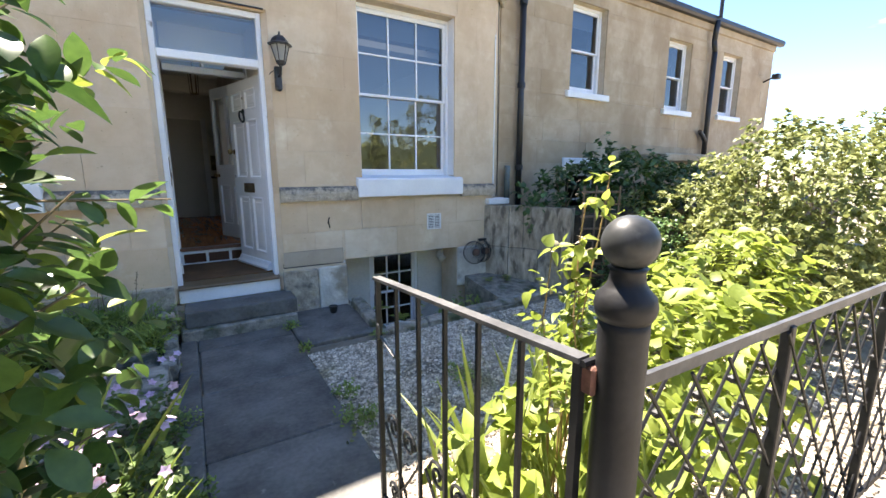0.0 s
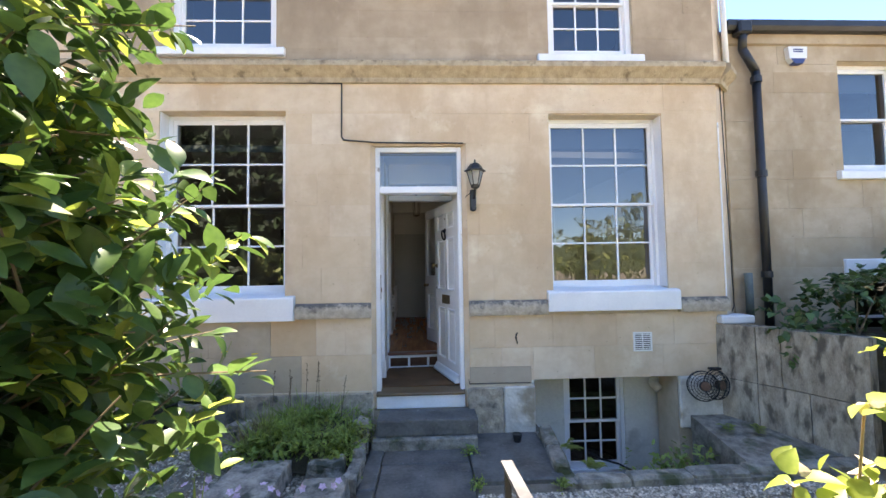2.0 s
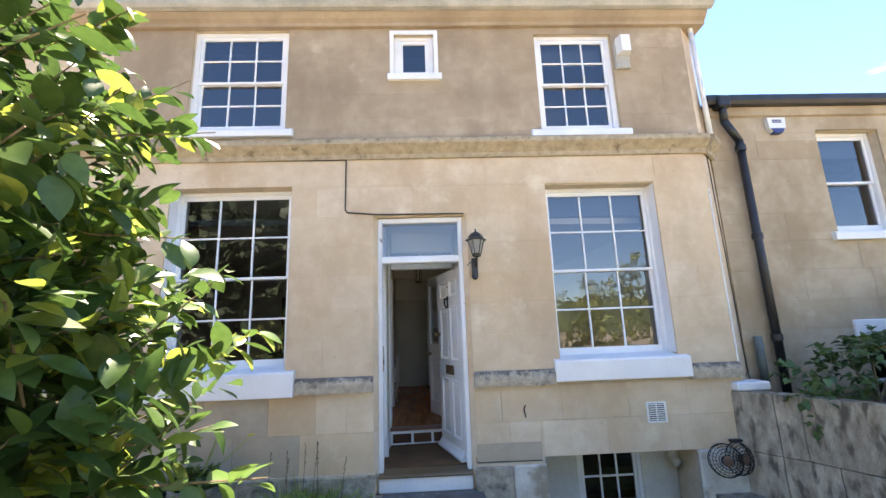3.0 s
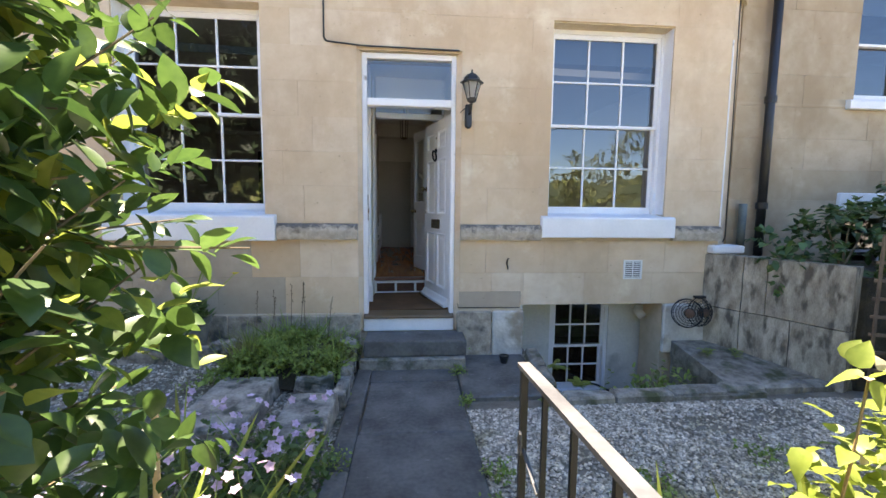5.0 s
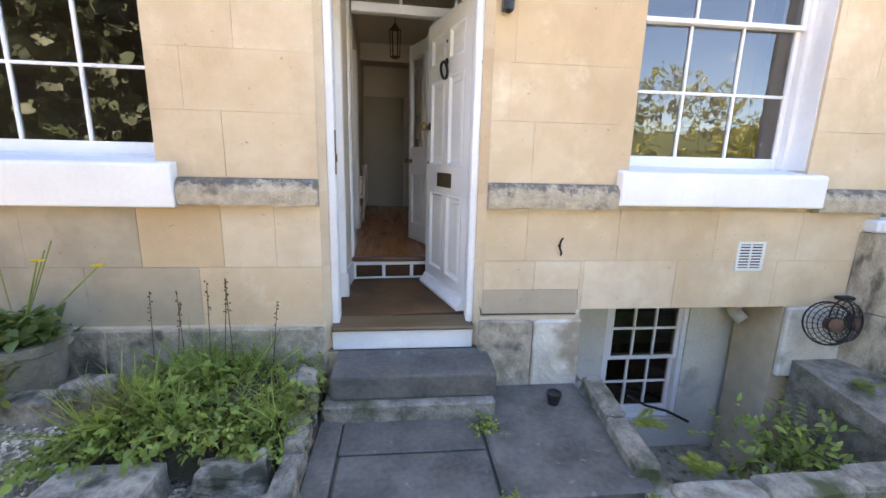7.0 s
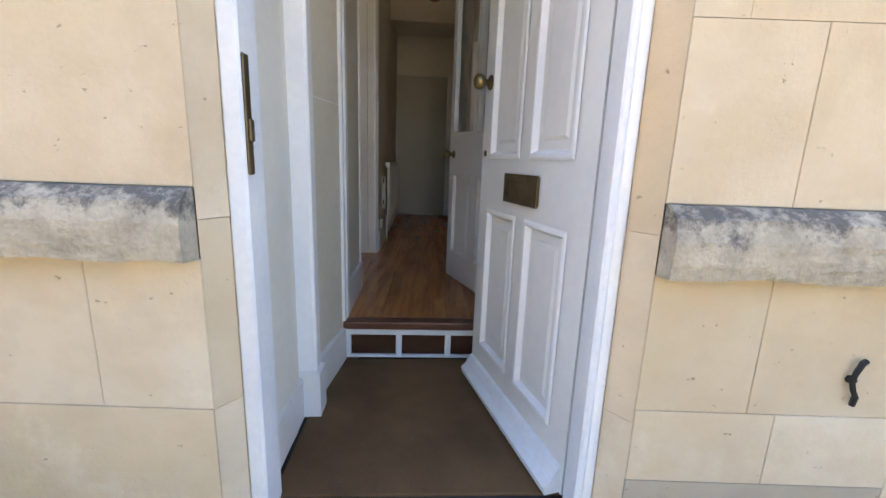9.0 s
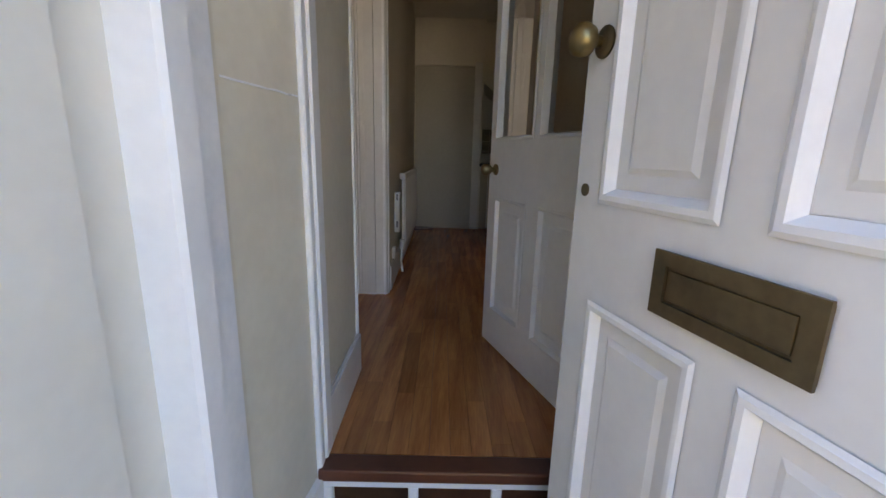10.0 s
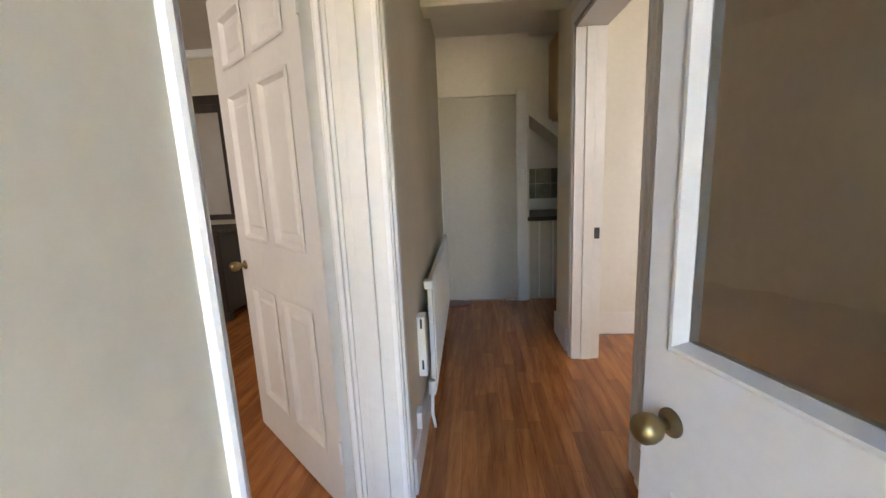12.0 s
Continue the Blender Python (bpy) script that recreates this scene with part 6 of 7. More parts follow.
part("shaft", lathe([(0.066, 0), (0.066, 0.10), (0.050, 0.13), (0.048, 0.6), (0.046, 1.20), (0.047, 1.225), (0.047, 1.25)], (PX, PY, 0), n=28), IRON, post, smooth=True)
part("collar", lathe([(0.046, 1.240), (0.054, 1.256), (0.057, 1.272), (0.053, 1.290), (0.040, 1.304), (0.033, 1.315), (0.031, 1.335), (0.036, 1.343)], (PX, PY, 0), n=28), IRON, post, smooth=True)
bm = bmesh.new()
bmesh.ops.create_uvsphere(bm, u_segments=28, v_segments=18, radius=0.051, matrix=Matrix.Translation((PX, PY, 1.388)))
part("ball_finial", bm, BALL, post, "grey-black worn ball finial", smooth=True)
latch = part("latch_bracket", box(PX - 0.052, PY + 0.02, 1.085, PX - 0.022, PY + 0.055, 1.145, 0.005), mat("rusty_iron", (0.10, 0.045, 0.03), (0.22, 0.10, 0.07), 0.8, 30, 90, 0.5, 0.003), post, "rusty latch bracket")
part("bolt", rod((PX - 0.06, PY + 0.04, 1.15), (PX - 0.02, PY + 0.04, 1.15), 0.008), IRON, latch)

gate = thing("garden_gate", (1.275, -3.65, 0.08), "open black wrought-iron garden gate with scrolls", "gate")
GA, GB = Vector((1.256, -3.128, 0)), Vector((1.280, -4.105, 0))
g = lambda t, z: GA.lerp(GB, t) + Vector((0, 0, z))
top = lambda t: 1.105 + 0.05 * t


def bar(a, b, w, t, bm=None):
    """A flat bar between two points, w wide across the gate and t thick."""
    bm = bm or bmesh.new()
    a, b = Vector(a), Vector(b)
    d = (b - a)
    m = Matrix.Translation((a + b) / 2) @ d.to_track_quat("Z", "Y").to_matrix().to_4x4() @ Matrix.Diagonal((w, t, d.length, 1))
    bmesh.ops.create_cube(bm, size=1, matrix=m)
    return bm


part("top_rail", bar(g(-0.012, top(0)), g(1.01, top(1)), 0.034, 0.012), IRON_TOP, gate, "paint-worn grey top rail")
part("bottom_rail", bar(g(0, 0.12), g(1, 0.12), 0.012, 0.03), IRON, gate)
for i in range(7):
    t = i / 6
    r = 0.0095 if i in (0, 6) else 0.0062
    part("stile" if i in (0, 6) else "upright", bar(g(t, 0.09), g(t, top(t) - 0.006), 2 * r, 2 * r), IRON, gate)


def scroll(t0, z0, s, flip, turns=1.6):
    pts = []
    for k in range(22):
        a = k / 21 * turns * 2 * math.pi
        rad = s * (1 - 0.75 * k / 21)
        pts.append(g(t0 + flip * (rad * math.cos(a) - s) / 1.05, z0 + rad * math.sin(a)))
    return pipe_run(pts, 0.006, n=5)


for t0 in (0.04, 0.37, 0.70):
    for fl in (1, -1):
        part("scroll", scroll(t0 + (0.03 if fl > 0 else 0.26), 0.52, 0.055, -fl), IRON, gate)
        part("scroll", scroll(t0 + (0.03 if fl > 0 else 0.26), 0.22, 0.045, -fl), IRON, gate)
    part("cross_bar", pipe_run([g(t0, 0.50), g(t0 + 0.16, 0.30), g(t0 + 0.28, 0.14)], 0.006, n=5), IRON, gate)
    part("cross_bar", pipe_run([g(t0 + 0.30, 0.50), g(t0 + 0.16, 0.30), g(t0 + 0.02, 0.14)], 0.006, n=5), IRON, gate)
lt = part("latch", pipe_run([g(-0.005, 0.87), g(0.03, 0.86), g(0.10, 0.835), g(0.14, 0.825)], 0.006, n=6), IRON_TOP, gate, "sliding gate latch")
ring = [g(0.015, 0.89) + Vector((-0.012, 0.012 * math.sin(a), 0.032 * math.cos(a))) for a in [k * math.pi / 6 for k in range(13)]]
part("latch_loop", pipe_run(ring, 0.004, n=5), IRON_TOP, lt)

fence = thing("iron_fence", (2.6, -4.25, 0.1), "low black iron fence with diamond lattice", "fence")
FA, FB = Vector((1.372, -4.17, 0)), Vector((4.6, -4.27, 0))
fz = lambda x: 1.10
part("top_rail", bar(FA + Vector((0, 0, 1.105)), FB + Vector((0, 0, 1.105)), 0.012, 0.028), IRON_TOP, fence, "worn grey top rail")
part("bottom_rail", bar(FA + Vector((0, 0, 0.16)), FB + Vector((0, 0, 0.16)), 0.012, 0.03), IRON, fence)
for x in (2.03, 2.85, 3.7, 4.58):
    y = FA.y + (x - FA.x) / (FB.x - FA.x) * (FB.y - FA.y)
    part("post", box(x - 0.014, y - 0.014, 0, x + 0.014, y + 0.014, 1.10, 0.003), IRON, fence)
step_d, z_lo, z_hi = 0.15, 0.17, 1.09
lat = bmesh.new()
knots = bmesh.new()
n_d = int((4.58 - 1.375) / step_d)
for s in (1, -1):
    for k in range(-10, n_d + 10):
        xa = 1.375 + k * step_d
        rise = z_hi - z_lo
        x0, x1 = xa, xa + s * rise * 0.8
        lo, hi = 0.0, 1.0
        for lim in (1.375, 4.58):
            t = (lim - x0) / (x1 - x0)
            if (x1 > x0) == (lim == 1.375):
                lo = max(lo, t)
            else:
                hi = min(hi, t)
        if hi - lo > 0.05:
            yy = FA.y + ((x0 + x1) / 2 - FA.x) / (FB.x - FA.x) * (FB.y - FA.y)
            rod((x0 + (x1 - x0) * lo, yy + 0.004 * s, z_lo + rise * lo), (x0 + (x1 - x0) * hi, yy + 0.004 * s, z_lo + rise * hi), 0.0044, lat, 5)
hz = step_d / 0.8 / 2
for k in range(n_d * 2):
    for j in range(1, 12):
        if (k + j) % 2 == 0:
            x, z = 1.375 + k * step_d / 2, z_lo + j * hz
            if z < z_hi - 0.02:
                yy = FA.y + (x - FA.x) / (FB.x - FA.x) * (FB.y - FA.y)
                bmesh.ops.create_icosphere(knots, subdivisions=1, radius=0.012, matrix=Matrix.Translation((x, yy, z)))
tagged(part("lattice", lat, IRON, fence), kind="stuff")
tagged(part("lattice_knot", knots, IRON, fence), kind="stuff")

# ---- fittings on the front ----
LX, LZ = 1.525, 2.36
lamp = thing("wall_lantern", (LX, 0, LZ), "black wall lantern with hexagonal glazed head", "wall lamp")
part("back_plate", box(LX - 0.035, -0.055, LZ - 0.02, LX + 0.03, -0.001, LZ + 0.20, 0.012, seg=2), BLACK, lamp)
part("sensor", lathe([(0.012, LZ - 0.035), (0.028, LZ - 0.02), (0.028, LZ + 0.02)], (LX - 0.003, -0.045, 0), n=14), BLACK, lamp, "rounded black sensor")
part("arm", pipe_run([(LX, -0.04, LZ + 0.10), (LX + 0.01, -0.09, LZ + 0.12), (LX + 0.01, -0.12, LZ + 0.19)], 0.014), BLACK, lamp)
hx, hy = LX + 0.01, -0.15
part("cup", lathe([(0.018, LZ + 0.185), (0.042, LZ + 0.20), (0.050, LZ + 0.225), (0.044, LZ + 0.231)], (hx, hy, 0), n=6), BLACK, lamp)
part("glass", lathe([(0.042, LZ + 0.232), (0.082, LZ + 0.375)], (hx, hy, 0), n=6), FROST, lamp, "ribbed clear glass head")
for k in range(6):
    a = k * math.pi / 3
    part("glazing_rib", rod((hx + 0.046 * math.cos(a), hy + 0.046 * math.sin(a), LZ + 0.228), (hx + 0.088 * math.cos(a), hy + 0.088 * math.sin(a), LZ + 0.378), 0.005, n=5), BLACK, lamp)
part("roof", lathe([(0.112, LZ + 0.368), (0.114, LZ + 0.380), (0.084, LZ + 0.396), (0.072, LZ + 0.425), (0.046, LZ + 0.452), (0.012, LZ + 0.465), (0.008, LZ + 0.48), (0.009, LZ + 0.492), (0.002, LZ + 0.50)], (hx, hy, 0), n=6), BLACK, lamp)
hook = thing("iron_hook", (1.926, 0, 0.98), "small black wrought-iron shutter hook on the wall", "hook")
part("pin", rod((1.955, 0.0, 0.972), (1.955, -0.012, 0.972), 0.010), IRON, hook)
part("catch", pipe_run([(1.974, -0.012, 1.024), (1.964, -0.014, 1.018), (1.955, -0.013, 0.992), (1.952, -0.012, 0.972), (1.958, -0.013, 0.950), (1.967, -0.014, 0.932), (1.965, -0.012, 0.908)], 0.0065, n=6), IRON, hook)
vent = thing("air_vent", (3.33, 0, 0.9), "white louvred air vent grille in the wall", "vent")
part("frame", holed(3.225, 3.43, 0.80, 1.005, -0.012, -0.001, [(3.243, 3.412, 0.818, 0.987)]), PLASTIC_W, vent)
# near-black sheet stands in for the shade behind the slats
part("backing", box(3.24, -0.004, 0.815, 3.415, -0.002, 0.99), DARK, vent)
for k in range(8):
    z = 0.826 + k * 0.0205
    part("slat", box(3.243, -0.010, z, 3.412, -0.004, z + 0.010), PLASTIC_W, vent)
part("mullion", box(3.322, -0.011, 0.818, 3.333, -0.004, 0.987), PLASTIC_W, vent)
cb = thing("wall_cable", (0.1, -0.01, 3.1), "thin dark cable pinned across the stonework", "cable")
part("cable", pipe_run([(-2.4, -0.012, 3.76), (0.125, -0.012, 3.735), (0.122, -0.012, 3.15), (0.145, -0.012, 3.115), (0.49, -0.012, 3.085), (1.43, -0.012, 3.075)], 0.008, n=6), BLACK, cb)
cb = thing("lamp_cable", (1.45, -0.01, 0.5), "black cable running down from the lantern beside the door frame", "cable")
part("cable", pipe_run([(1.50, -0.02, 2.53), (1.455, -0.008, 2.50), (1.442, 0.050, 2.47), (1.442, 0.050, 0.60), (1.452, -0.004, 0.503), (2.10, -0.006, 0.500)], 0.0042, n=6), BLACK, cb)
for z in (0.9, 1.5, 2.1):
    part("clip", box(1.436, 0.044, z, 1.447, 0.059, z + 0.012, 0.002), BLACK, cb)
cb = thing("wall_cable", (4.42, 0.05, 3.0), "thin cable clipped down the splayed corner", "cable")
part("cable", pipe_run([(4.40, 0.09, 3.75), (4.45, 0.13, 2.4), (4.47, 0.14, 1.25), (4.40, 0.08, 1.20)], 0.006, n=6), BLACK, cb)
fl = thing("flood_light", (3.47, -0.06, 4.9), "pale weathered outdoor light fitting under a metal hood", "lamp")
part("back_box", box(3.37, -0.05, 4.85, 3.55, -0.001, 5.22, 0.01), GUTTER, fl)
part("hood", prism([(3.39, -0.05), (3.56, -0.05), (3.53, -0.14), (3.42, -0.14)], 5.02, 5.24), PLASTIC_W, fl)
al = thing("alarm_box", (5.40, 0.17, 4.1), "white shield-shaped alarm box with dark blue foot", "alarm box")
bm = prism([(-0.115, 0.10), (0.115, 0.10), (0.105, -0.04), (0.05, -0.10), (-0.05, -0.10), (-0.105, -0.04)], 0, 0.06)
bmesh.ops.transform(bm, matrix=Matrix.Translation((5.40, 0.196, 4.16)) @ Matrix.Rotation(radians(90), 4, "X"), verts=bm.verts)
part("case", bm, PLASTIC_W, al)
bm = prism([(-0.09, -0.045), (0.09, -0.045), (0.05, -0.105), (-0.05, -0.105)], 0, 0.066)
bmesh.ops.transform(bm, matrix=Matrix.Translation((5.40, 0.196, 4.16)) @ Matrix.Rotation(radians(90), 4, "X"), verts=bm.verts)
part("foot", bm, BLUE, al, "dark blue lower part")
for dz in (0.055, 0.03):
    part("lettering", box(5.34, 0.132, 4.16 + dz, 5.46, 0.135, 4.175 + dz), BLUE, al)
fb = thing("floodlight", (12.4, 0.1, 3.7), "small dark outdoor light on the neighbour's wall", "lamp")
part("head", box(12.32, -0.12, 3.62, 12.48, 0.02, 3.74, 0.02), BLACK, fb)
part("bracket", rod((12.4, 0.0, 3.68), (12.4, 0.2, 3.6), 0.02), BLACK, fb)

# round wire cage by the pier
cage = thing("wire_cage", (3.95, -0.09, 0.29), "rusty round wire fan cage hung on the pier", "wire basket")
RUST = mat("rust", (0.06, 0.035, 0.022), (0.14, 0.075, 0.045), 0.8, 20, 80)
for cx, cy, tilt, turn, name in ((3.875, -0.145, 78, -16, "front_guard"), (4.035, -0.105, 82, 14, "rear_guard")):
    CC = Matrix.Translation((cx, cy, 0.455)) @ Matrix.Rotation(radians(turn), 4, "Z") @ Matrix.Rotation(radians(tilt), 4, "X")
    guard = None
    for r, z in ((0.150, 0.0), (0.146, 0.035), (0.128, 0.060), (0.104, 0.072), (0.078, 0.080), (0.052, 0.086)):
        bm = pipe_run([CC @ Vector((r * math.cos(k * math.pi / 12), r * math.sin(k * math.pi / 12), z)) for k in range(25)], 0.0032 if z else 0.006, n=5)
        if guard is None:
            guard = part(name, bm, IRON, cage)
        else:
            part("hoop", bm, IRON, guard)
    for k in range(22):
        a = k * math.pi / 11
        part("wire", pipe_run([CC @ Vector((r * math.cos(a), r * math.sin(a), z)) for r, z in ((0.150, 0.0), (0.146, 0.035), (0.128, 0.060), (0.104, 0.072), (0.04, 0.087))], 0.0018, n=4), IRON, guard)
    part("hub", lathe([(0.046, 0.03), (0.046, 0.088), (0.02, 0.094)], (0, 0, 0), n=14, axis=CC), RUST, guard)
part("bracket", box(4.00, -0.10, 0.600, 4.12, -0.045, 0.625, 0.006), IRON, cage)
# crooked drain spigot in the recess
solid("drain_elbow", pipe_run([(3.70, 0.44, 0.40), (3.62, 0.36, 0.36), (3.66, 0.30, 0.30)], 0.05, n=10), AREA_PAINT, "stained stub of an old drain elbow on the basement wall", "pipe", base=(3.66, 0.4, 0.3), smooth=True)
solid("loose_cable", pipe_run([(2.85, 0.44, -0.42), (3.0, 0.40, -0.50), (3.2, 0.40, -0.56), (3.4, 0.38, -0.66)], 0.012, n=6), BLACK, "loose black cable hanging on the basement wall", "cable", base=(3.1, 0.4, -0.5))

# ---- hall fittings ----
rad = thing("radiator", (0.05, 2.7, 0.93), "white steel panel radiator on the hall wall", "radiator", turn=INT)
part("panel", box(0.028, 2.10, 0.82, 0.052, 3.55, 1.405, 0.008, seg=2), RADW, rad)
for k in range(34):
    v = 2.13 + k * 0.0415
    part("rib", box(0.052, v, 0.86, 0.0575, v + 0.022, 1.365, 0.0025), RADW, rad)
part("end_cap", box(0.012, 2.092, 1.36, 0.060, 2.125, 1.41, 0.008), RADW, rad)
v_ = part("valve", rod((0.035, 2.06, 0.86), (0.035, 2.12, 0.86), 0.018, n=12), PLASTIC_W, rad, "white valve cap")
part("valve_cap", rod((0.035, 2.055, 0.84), (0.035, 2.055, 0.91), 0.018, n=12), PLASTIC_W, v_)
part("pipe", pipe_run([(0.035, 2.055, 0.84), (0.032, 2.04, 0.74), (0.04, 2.06, 0.655)], 0.008), PLASTIC_W, rad)
br = part("bracket", box(-0.011, 1.955, 0.985, 0.026, 2.02, 1.275, 0.003), RADW, rad, "slotted white wall bracket")
for z in (1.22, 1.02):
    # thin near-black chips on the face stand in for shaded slots
    part("slot", box(0.004, 1.9535, z, 0.013, 1.9548, z + 0.045), DARK, br)
sk = thing("wall_socket", (0.0, 1.82, 0.83), "small white socket box above the skirting", "socket", turn=INT)
part("box", box(-0.011, 1.79, 0.825, 0.014, 1.855, 0.90, 0.004), PLASTIC_W, sk)
pl = thing("hall_lantern", (0.43, 1.5, 2.62), "small hanging hall lantern in dark metal with glass", "pendant lamp", turn=INT)
part("chain", rod((0.43, 1.5, 3.0), (0.43, 1.5, 3.12), 0.006), BRONZE, pl)
part("crown", lathe([(0.06, 2.93), (0.03, 2.97), (0.01, 3.0)], (0.43, 1.5, 0), n=6), BRONZE, pl)
part("base", lathe([(0.015, 2.62), (0.05, 2.635), (0.055, 2.65)], (0.43, 1.5, 0), n=6), BRONZE, pl)
for k in range(6):
    a = k * math.pi / 3
    part("rib", rod((0.43 + 0.052 * math.cos(a), 1.5 + 0.052 * math.sin(a), 2.64), (0.43 + 0.062 * math.cos(a), 1.5 + 0.062 * math.sin(a), 2.94), 0.005, n=5), BRONZE, pl)
lk = thing("lock_keep", (0.52, 0.085, 1.4), "long brown bronze lock keep on the door frame", "lock")
part("plate", box(JAMB_L + 0.0475, 0.066, 1.400, JAMB_L + 0.053, 0.094, 1.665, 0.002), BRONZE, lk)
part("staple", box(JAMB_L + 0.053, 0.070, 1.475, JAMB_L + 0.060, 0.090, 1.525, 0.002), BRONZE, lk)
sw = thing("floor_mat", (0.12, 3.9, FL), "dark half-round mat lying at the end of the hall", "mat", turn=INT)
part("pile", prism([(0.02 + 0.21 * math.cos(a), 3.98 + 0.09 * math.sin(a)) for a in [k * math.pi / 12 for k in range(24)]], FL, FL + 0.02), NOSING, sw)
# left room: dark chest with a tall mirror
chest = thing("dark_chest", (-2.28, 3.7, FL), "dark stained wooden chest against the wall", "chest", turn=INT)
DWOOD = mat("dark_wood", (0.018, 0.012, 0.009), (0.04, 0.026, 0.018), 0.4, 4, 40, 0.15, 0.003, stretch=(3, 3, 0.6))
part("body", box(-2.62, 3.62, FL + 0.08, -1.95, 4.12, FL + 0.80, 0.01), DWOOD, chest)
part("top", box(-2.65, 3.58, FL + 0.80, -1.92, 4.14, FL + 0.84, 0.008), DWOOD, chest)
for u in (-2.60, -2.02):
    part("foot", box(u, 3.64, FL, u + 0.06, 3.70, FL + 0.08), DWOOD, chest)
    part("foot", box(u, 4.02, FL, u + 0.06, 4.08, FL + 0.08), DWOOD, chest)
for k in range(3):
    part("drawer", box(-2.58, 3.608, FL + 0.11 + k * 0.23, -1.99, 3.622, FL + 0.32 + k * 0.23, 0.004), DWOOD, chest)
mir = thing("standing_mirror", (-2.2, 4.0, FL + 0.84), "tall dark-framed mirror standing on the chest", "mirror", turn=INT)
for u in (-2.50, -1.95):
    part("upright", lathe([(0.03, FL + 0.84), (0.015, FL + 0.95), (0.02, FL + 1.2), (0.013, FL + 1.5), (0.02, FL + 1.9), (0.012, FL + 2.0)], (u, 4.0, 0), n=10), DWOOD, mir)
part("frame", holed(-2.48, -1.97, FL + 0.9, FL + 1.95, 3.985, 4.015, [(-2.43, -2.02, FL + 0.95, FL + 1.88)]), DWOOD, mir)
part("glass", box(-2.43, 3.998, FL + 0.95, -2.02, 4.004, FL + 1.88), MIRROR, mir)
part("crest", prism([(-2.52, 3.98), (-1.90, 3.98), (-1.90, 4.02), (-2.52, 4.02)], FL + 1.95, FL + 2.03), DWOOD, mir)

# ---- the far side of the lane, met in the window panes ----
rng = random.Random(61)
st = blob_starts(rng, 1700, [((-1.5, -9.5, 1.2), (3.0, 0.8, 1.9)), ((4.0, -9.8, 1.2), (3.2, 0.8, 2.0)), ((9.5, -9.6, 1.5), (3.4, 0.9, 2.4))], 0.75, 0.2)
plant("lane_hedge", (3.5, -9.6, 0), "long leafy hedge across the lane", "hedge", None, twig_foliage(rng, st, 0.16, 0.10, 9, 0.34, HEART_T), HEDGE)
# unseen trees, added so the left window has something dark to reflect
st = blob_starts(rng, 2300, [((-5.6, -10.5, 3.6), (2.2, 1.2, 4.2)), ((-9.5, -10.5, 3.8), (2.8, 1.2, 4.6))], 0.6, 0.3)
trunks = bmesh.new()
for x in (-10.5, -8.5, -6.5, -5.2):
    rod((x, -10.6, 0), (x + 0.1, -10.5, 4.6), 0.14, trunks, 8, 0.05)
plant("lane_trees", (-8, -10.5, 0), "unseen dark trees added to darken the left window's reflection", "trees", trunks, twig_foliage(rng, st, 0.55, 0.40, 10, 0.6, LEAF_T), mat("near_black_leaf", (0.015, 0.03, 0.012), (0.035, 0.06, 0.02), 0.6, 3, 40, island=0.3))
hs = thing("lane_house", (-7.5, -16, 0), "tall stone terrace house across the lane", "house")
part("wall", holed(-13, -3.4, 0, 7.4, -14.0, -13.6, [(-12, -11, 4.4, 6.2), (-9.2, -8.2, 4.4, 6.2), (-6.4, -5.4, 4.4, 6.2), (-12, -11, 1, 3), (-9.2, -8.2, 1, 3), (-6.4, -5.4, 1, 3)]), STONE_NB, hs)
part("side_wall", box(-3.8, -22, 0, -3.4, -14.0, 7.4), STONE_NB, hs)
# near-black sheet puts the unlit rooms behind the openings into colour
part("dark_inside", box(-12.9, -15, 0, -3.9, -14.9, 7.3), DARK, hs)
bm = bmesh.new()
ra = [bm.verts.new(q) for q in ((-13.2, -13.5, 7.4), (-3.2, -13.5, 7.4), (-3.2, -18, 9.6), (-13.2, -18, 9.6), (-3.2, -22.5, 7.4), (-13.2, -22.5, 7.4))]
bm.faces.new((ra[0], ra[1], ra[2], ra[3]))
bm.faces.new((ra[3], ra[2], ra[4], ra[5]))
part("roof", bm, ROOF, hs)
for cx in (-11.5, -5.0):
    part("chimney", box(cx - 0.6, -18.4, 8.8, cx + 0.6, -17.6, 11.0, 0.02), STONE_NB, hs)
bm = bmesh.new()
prev = None
for k in range(61):
    a = math.pi + math.pi * k / 60
    h = 15 + 6 * noise.noise((k * 0.13, 0.4, 0)) + 3 * noise.noise((k * 0.6, 2.0, 0))
    p = (Vector((240 * math.cos(a), 240 * math.sin(a), -2)), Vector((240 * math.cos(a), 240 * math.sin(a), h)))
    q = tuple(bm.verts.new(v) for v in p)
    if prev:
        bm.faces.new((prev[0], q[0], q[1], prev[1]))
    prev = q
solid("backdrop", bm, mat("far_woods", (0.05, 0.08, 0.04), (0.12, 0.15, 0.08), 0.95, 0.2, 2.0, 0.2), "distant wooded hills across the valley", "hills", "structure")


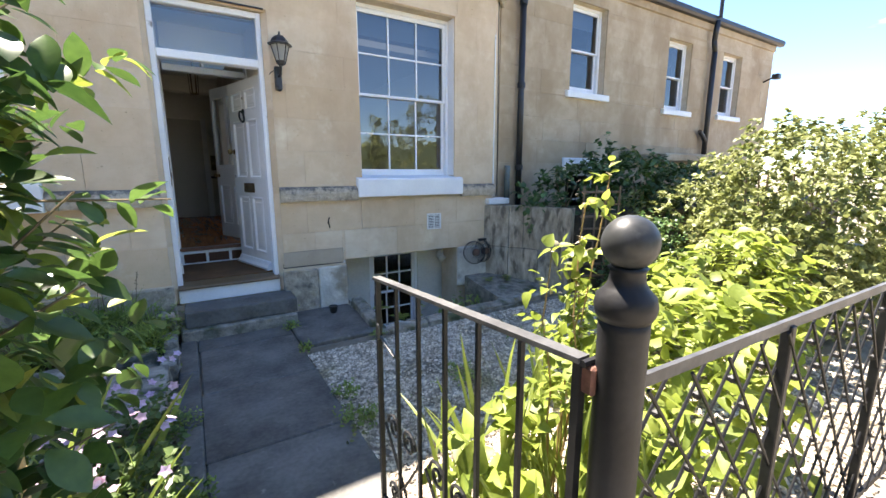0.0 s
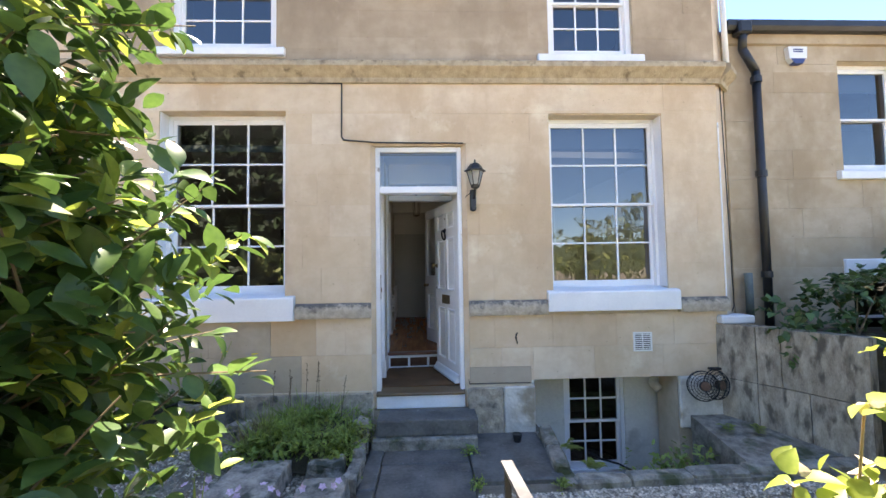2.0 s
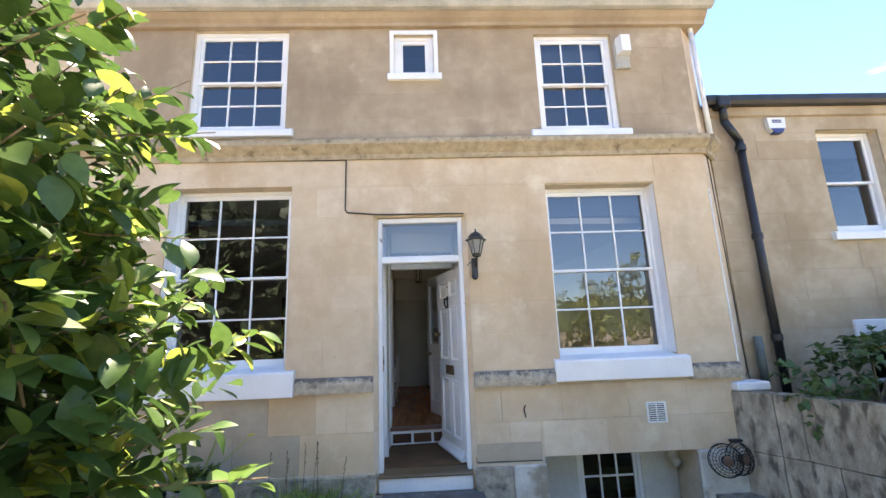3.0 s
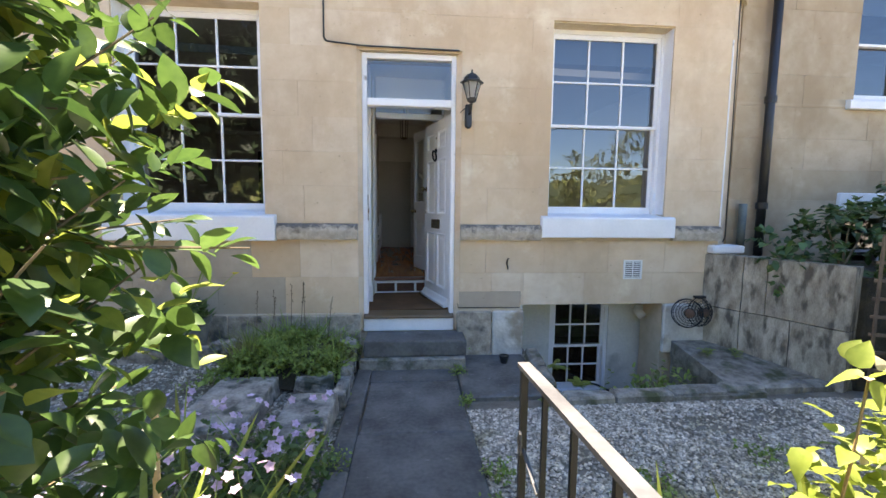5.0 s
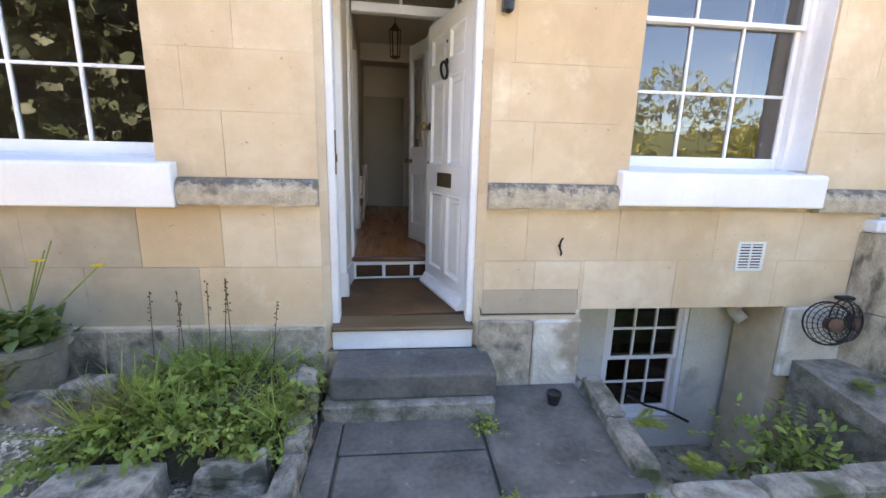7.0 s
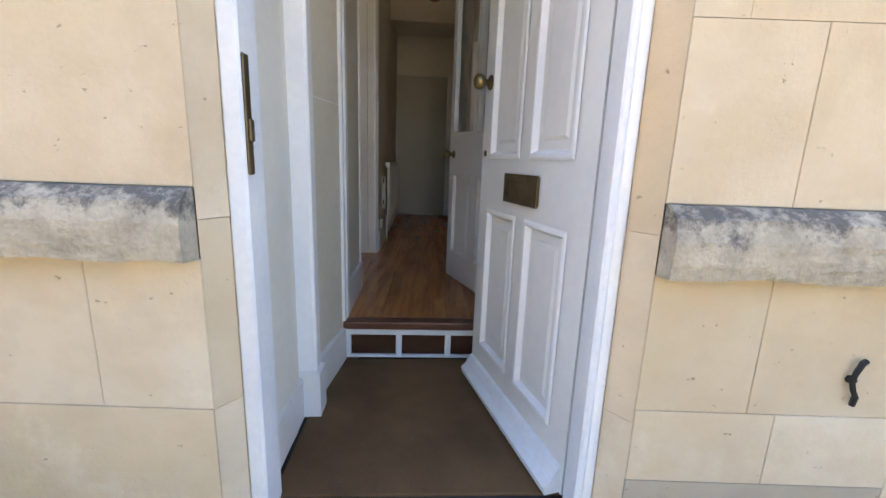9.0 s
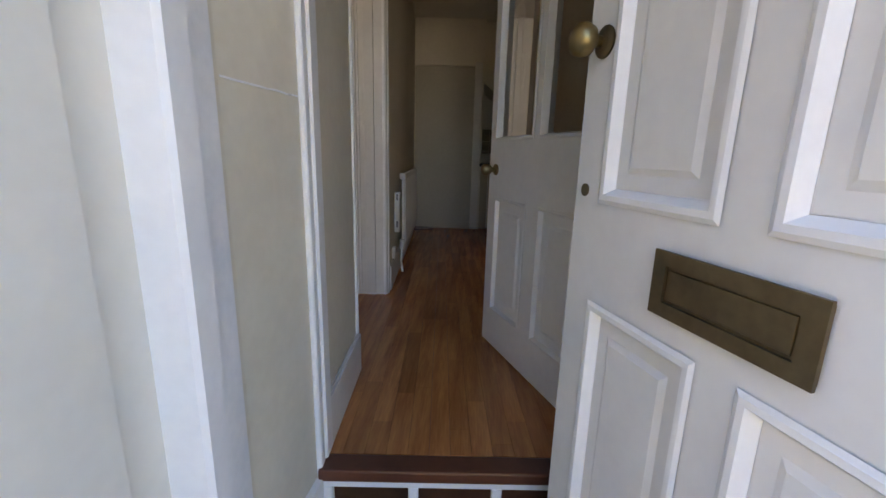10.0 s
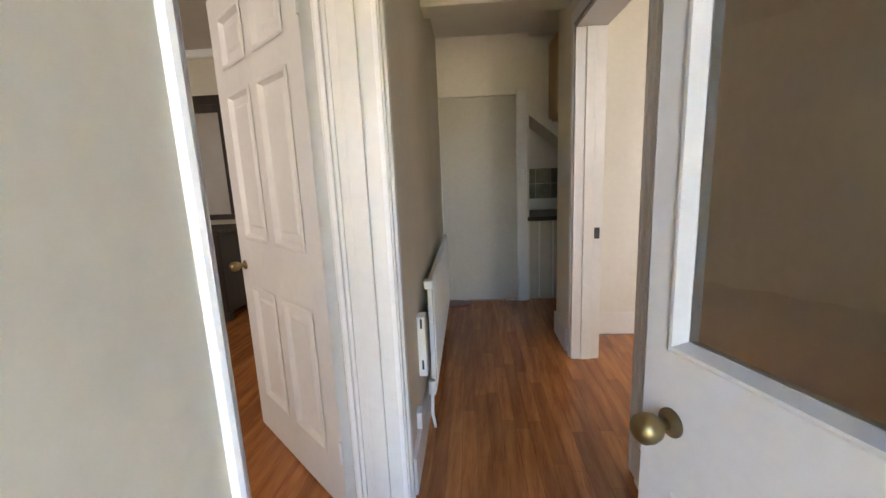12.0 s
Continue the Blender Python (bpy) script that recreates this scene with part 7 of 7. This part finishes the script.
# ---- countless and repeated pieces last ----
def pebbles(name, rng, n, spots, size, material, label, lift=None):
    """Flattened eight-faced stones scattered over rectangles (x0, x1, y0, y1)."""
    verts, faces = [], []
    area = [(b - a) * (d - c) for a, b, c, d in spots]
    for (a, b, c, d), ar in zip(spots, area):
        for i in range(int(n * ar / sum(area))):
            x, y = rng.uniform(a, b), rng.uniform(c, d)
            if noise.noise((x * 1.7, y * 1.7, 9.0)) > 0.42 and rng.random() < 0.7:
                continue
            s = size * rng.uniform(0.5, 1.3)
            e = Euler((rng.uniform(-0.4, 0.4), rng.uniform(-0.4, 0.4), rng.uniform(0, 6.28))).to_matrix()
            k = len(verts)
            o = Vector((x, y, -0.026 + s * 0.18 + (lift(x, y) if lift else 0.0)))
            for v in ((1, 0.1, 0), (0.1, 0.8, 0.1), (-0.9, 0, 0), (0, -0.75, -0.1), (0.1, 0, 0.55), (0, 0.1, -0.5)):
                verts.append(tuple(o + e @ (Vector(v) * s * rng.uniform(0.8, 1.15))))
            for p, q in ((0, 1), (1, 2), (2, 3), (3, 0)):
                faces += [(k + p, k + q, k + 4), (k + q, k + p, k + 5)]
    ob = new(name, from_lists(name, verts, faces, material))
    return tagged(ob, label, "gravel", kind="stuff")


pebbles("gravel", random.Random(71), 46000, [(1.39, 4.9, -3.1, -1.17), (2.15, 4.6, -1.2, -1.14)], 0.0145, PEBBLE, "loose pale grey gravel on the garden ground")
pebbles("gravel", random.Random(72), 20000, [(-2.4, 0.44, -2.3, -0.45)], 0.015, PEBBLE_DARK, "loose dark grey gravel with moss between stones", bank)
pebbles("gravel", random.Random(73), 9000, [(1.4, 5.2, -4.2, -3.1)], 0.020, PEBBLE, "sunlit gravel under the border plants")

# laminate boards of the hall
rng = random.Random(81)
u = -0.02
while u < 1.6:
    v = 0.052 - rng.uniform(0.0, 0.5)
    while v < 4.75:
        nv = v + rng.uniform(0.45, 0.75)
        spans = [(0.052, 4.75)] if u < 0.86 else [(1.805, 2.805), (3.31, 4.75)] if u < 1.0 else [(1.805, 3.2), (3.31, 4.75)]
        for lo, hi in spans:
            a, b = max(v, lo), min(nv, hi)
            if b > a + 0.02:
                part("board", box(u, a, FL - 0.011, u + 0.0648, b - 0.001, FL), LAMINATE, hall_floor)
        v = nv
    u += 0.066
for i in range(3):
    part("board", box(-0.212 + i * 0.064, 0.585, FL - 0.011, -0.1495 + i * 0.064, 1.526, FL), LAMINATE, hall_floor)
u = -2.42
while u < -0.29:
    v = 0.06 - rng.uniform(0, 0.6)
    if u > -2.45:
        while v < 4.1:
            nv = v + rng.uniform(0.6, 1.1)
            a, b = max(v, 0.06), min(nv, 4.1)
            if b > a + 0.02:
                part("board", box(u, a, FL - 0.011, u + 0.0905, b - 0.001, FL), LAMINATE, hall_floor)
            v = nv
    u += 0.092
for o in hall_floor.children:
    o.matrix_parent_inverse = Matrix()

# facing blocks of the two house fronts
def course(za, zb, joints, material=STONE, gap=0.0016, seed=1):
    """One course of facing blocks between the given upright joints."""
    rng = random.Random(seed)
    for a, b in zip(joints, joints[1:]):
        part("ashlar_block", box(a + gap / 2, rng.uniform(-0.0012, 0.0012), za + gap / 2, b - gap / 2, 0.02, zb - gap / 2, 0.0012), material, wall_front)


course(0.445, 0.830, (-2.6, -1.75, -0.95, -0.30), DAMP, seed=1)
course(0.445, 0.830, (-0.30, 0.428), seed=1)
course(0.830, 1.212, (-2.6, -2.0, -1.25, -0.62), DAMP, seed=2)
course(0.830, 1.212, (-0.62, -0.15), RUSTY, seed=2)
course(0.830, 1.212, (-0.15, 0.158, 0.428), seed=2)
course(0.478, 0.671, (1.458, 2.114), PATCH, 0.0025, seed=3)
course(0.671, 0.868, (1.458, 1.80, 2.114), seed=4)
course(0.527, 0.868, (2.138, 2.80, 3.55, X_R), seed=5)
course(0.868, 1.212, (1.458, 1.73, 2.355, 3.05, 3.68, X_R), seed=6)
course(1.372, 1.460, (-2.6, -1.95, -1.80), seed=7)
course(1.372, 1.745, (-0.475, -0.097, 0.428), seed=8)
course(1.372, 1.745, (1.458, 1.735, 2.376), seed=9)
course(1.372, 1.745, (3.645, X_R), seed=10)
course(1.460, 1.745, (-2.6, -1.80), seed=11)
part("ashlar_block", box(2.1155, 0.001, 0.478, 2.137, 0.02, 0.867), STONE, wall_front)
ashlar(wall_front, -2.6, X_R, 1.745, 3.74, 0.34, 0.85, 0.0, 0.02, HOLES, STONE, 92, 0.0012)
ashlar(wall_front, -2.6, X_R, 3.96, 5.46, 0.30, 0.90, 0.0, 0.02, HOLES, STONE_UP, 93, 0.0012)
ashlar(wall_nb, NX0, NX1, 0.98, 4.42, 0.34, 0.90, NY, 0.02, NW, STONE_NB, 94)
solid("front_facing_left", box(X_L, 0.0, 0.47, -2.6, 0.02, 5.46), STONE, "smooth limestone facing of the front", "wall", "structure")
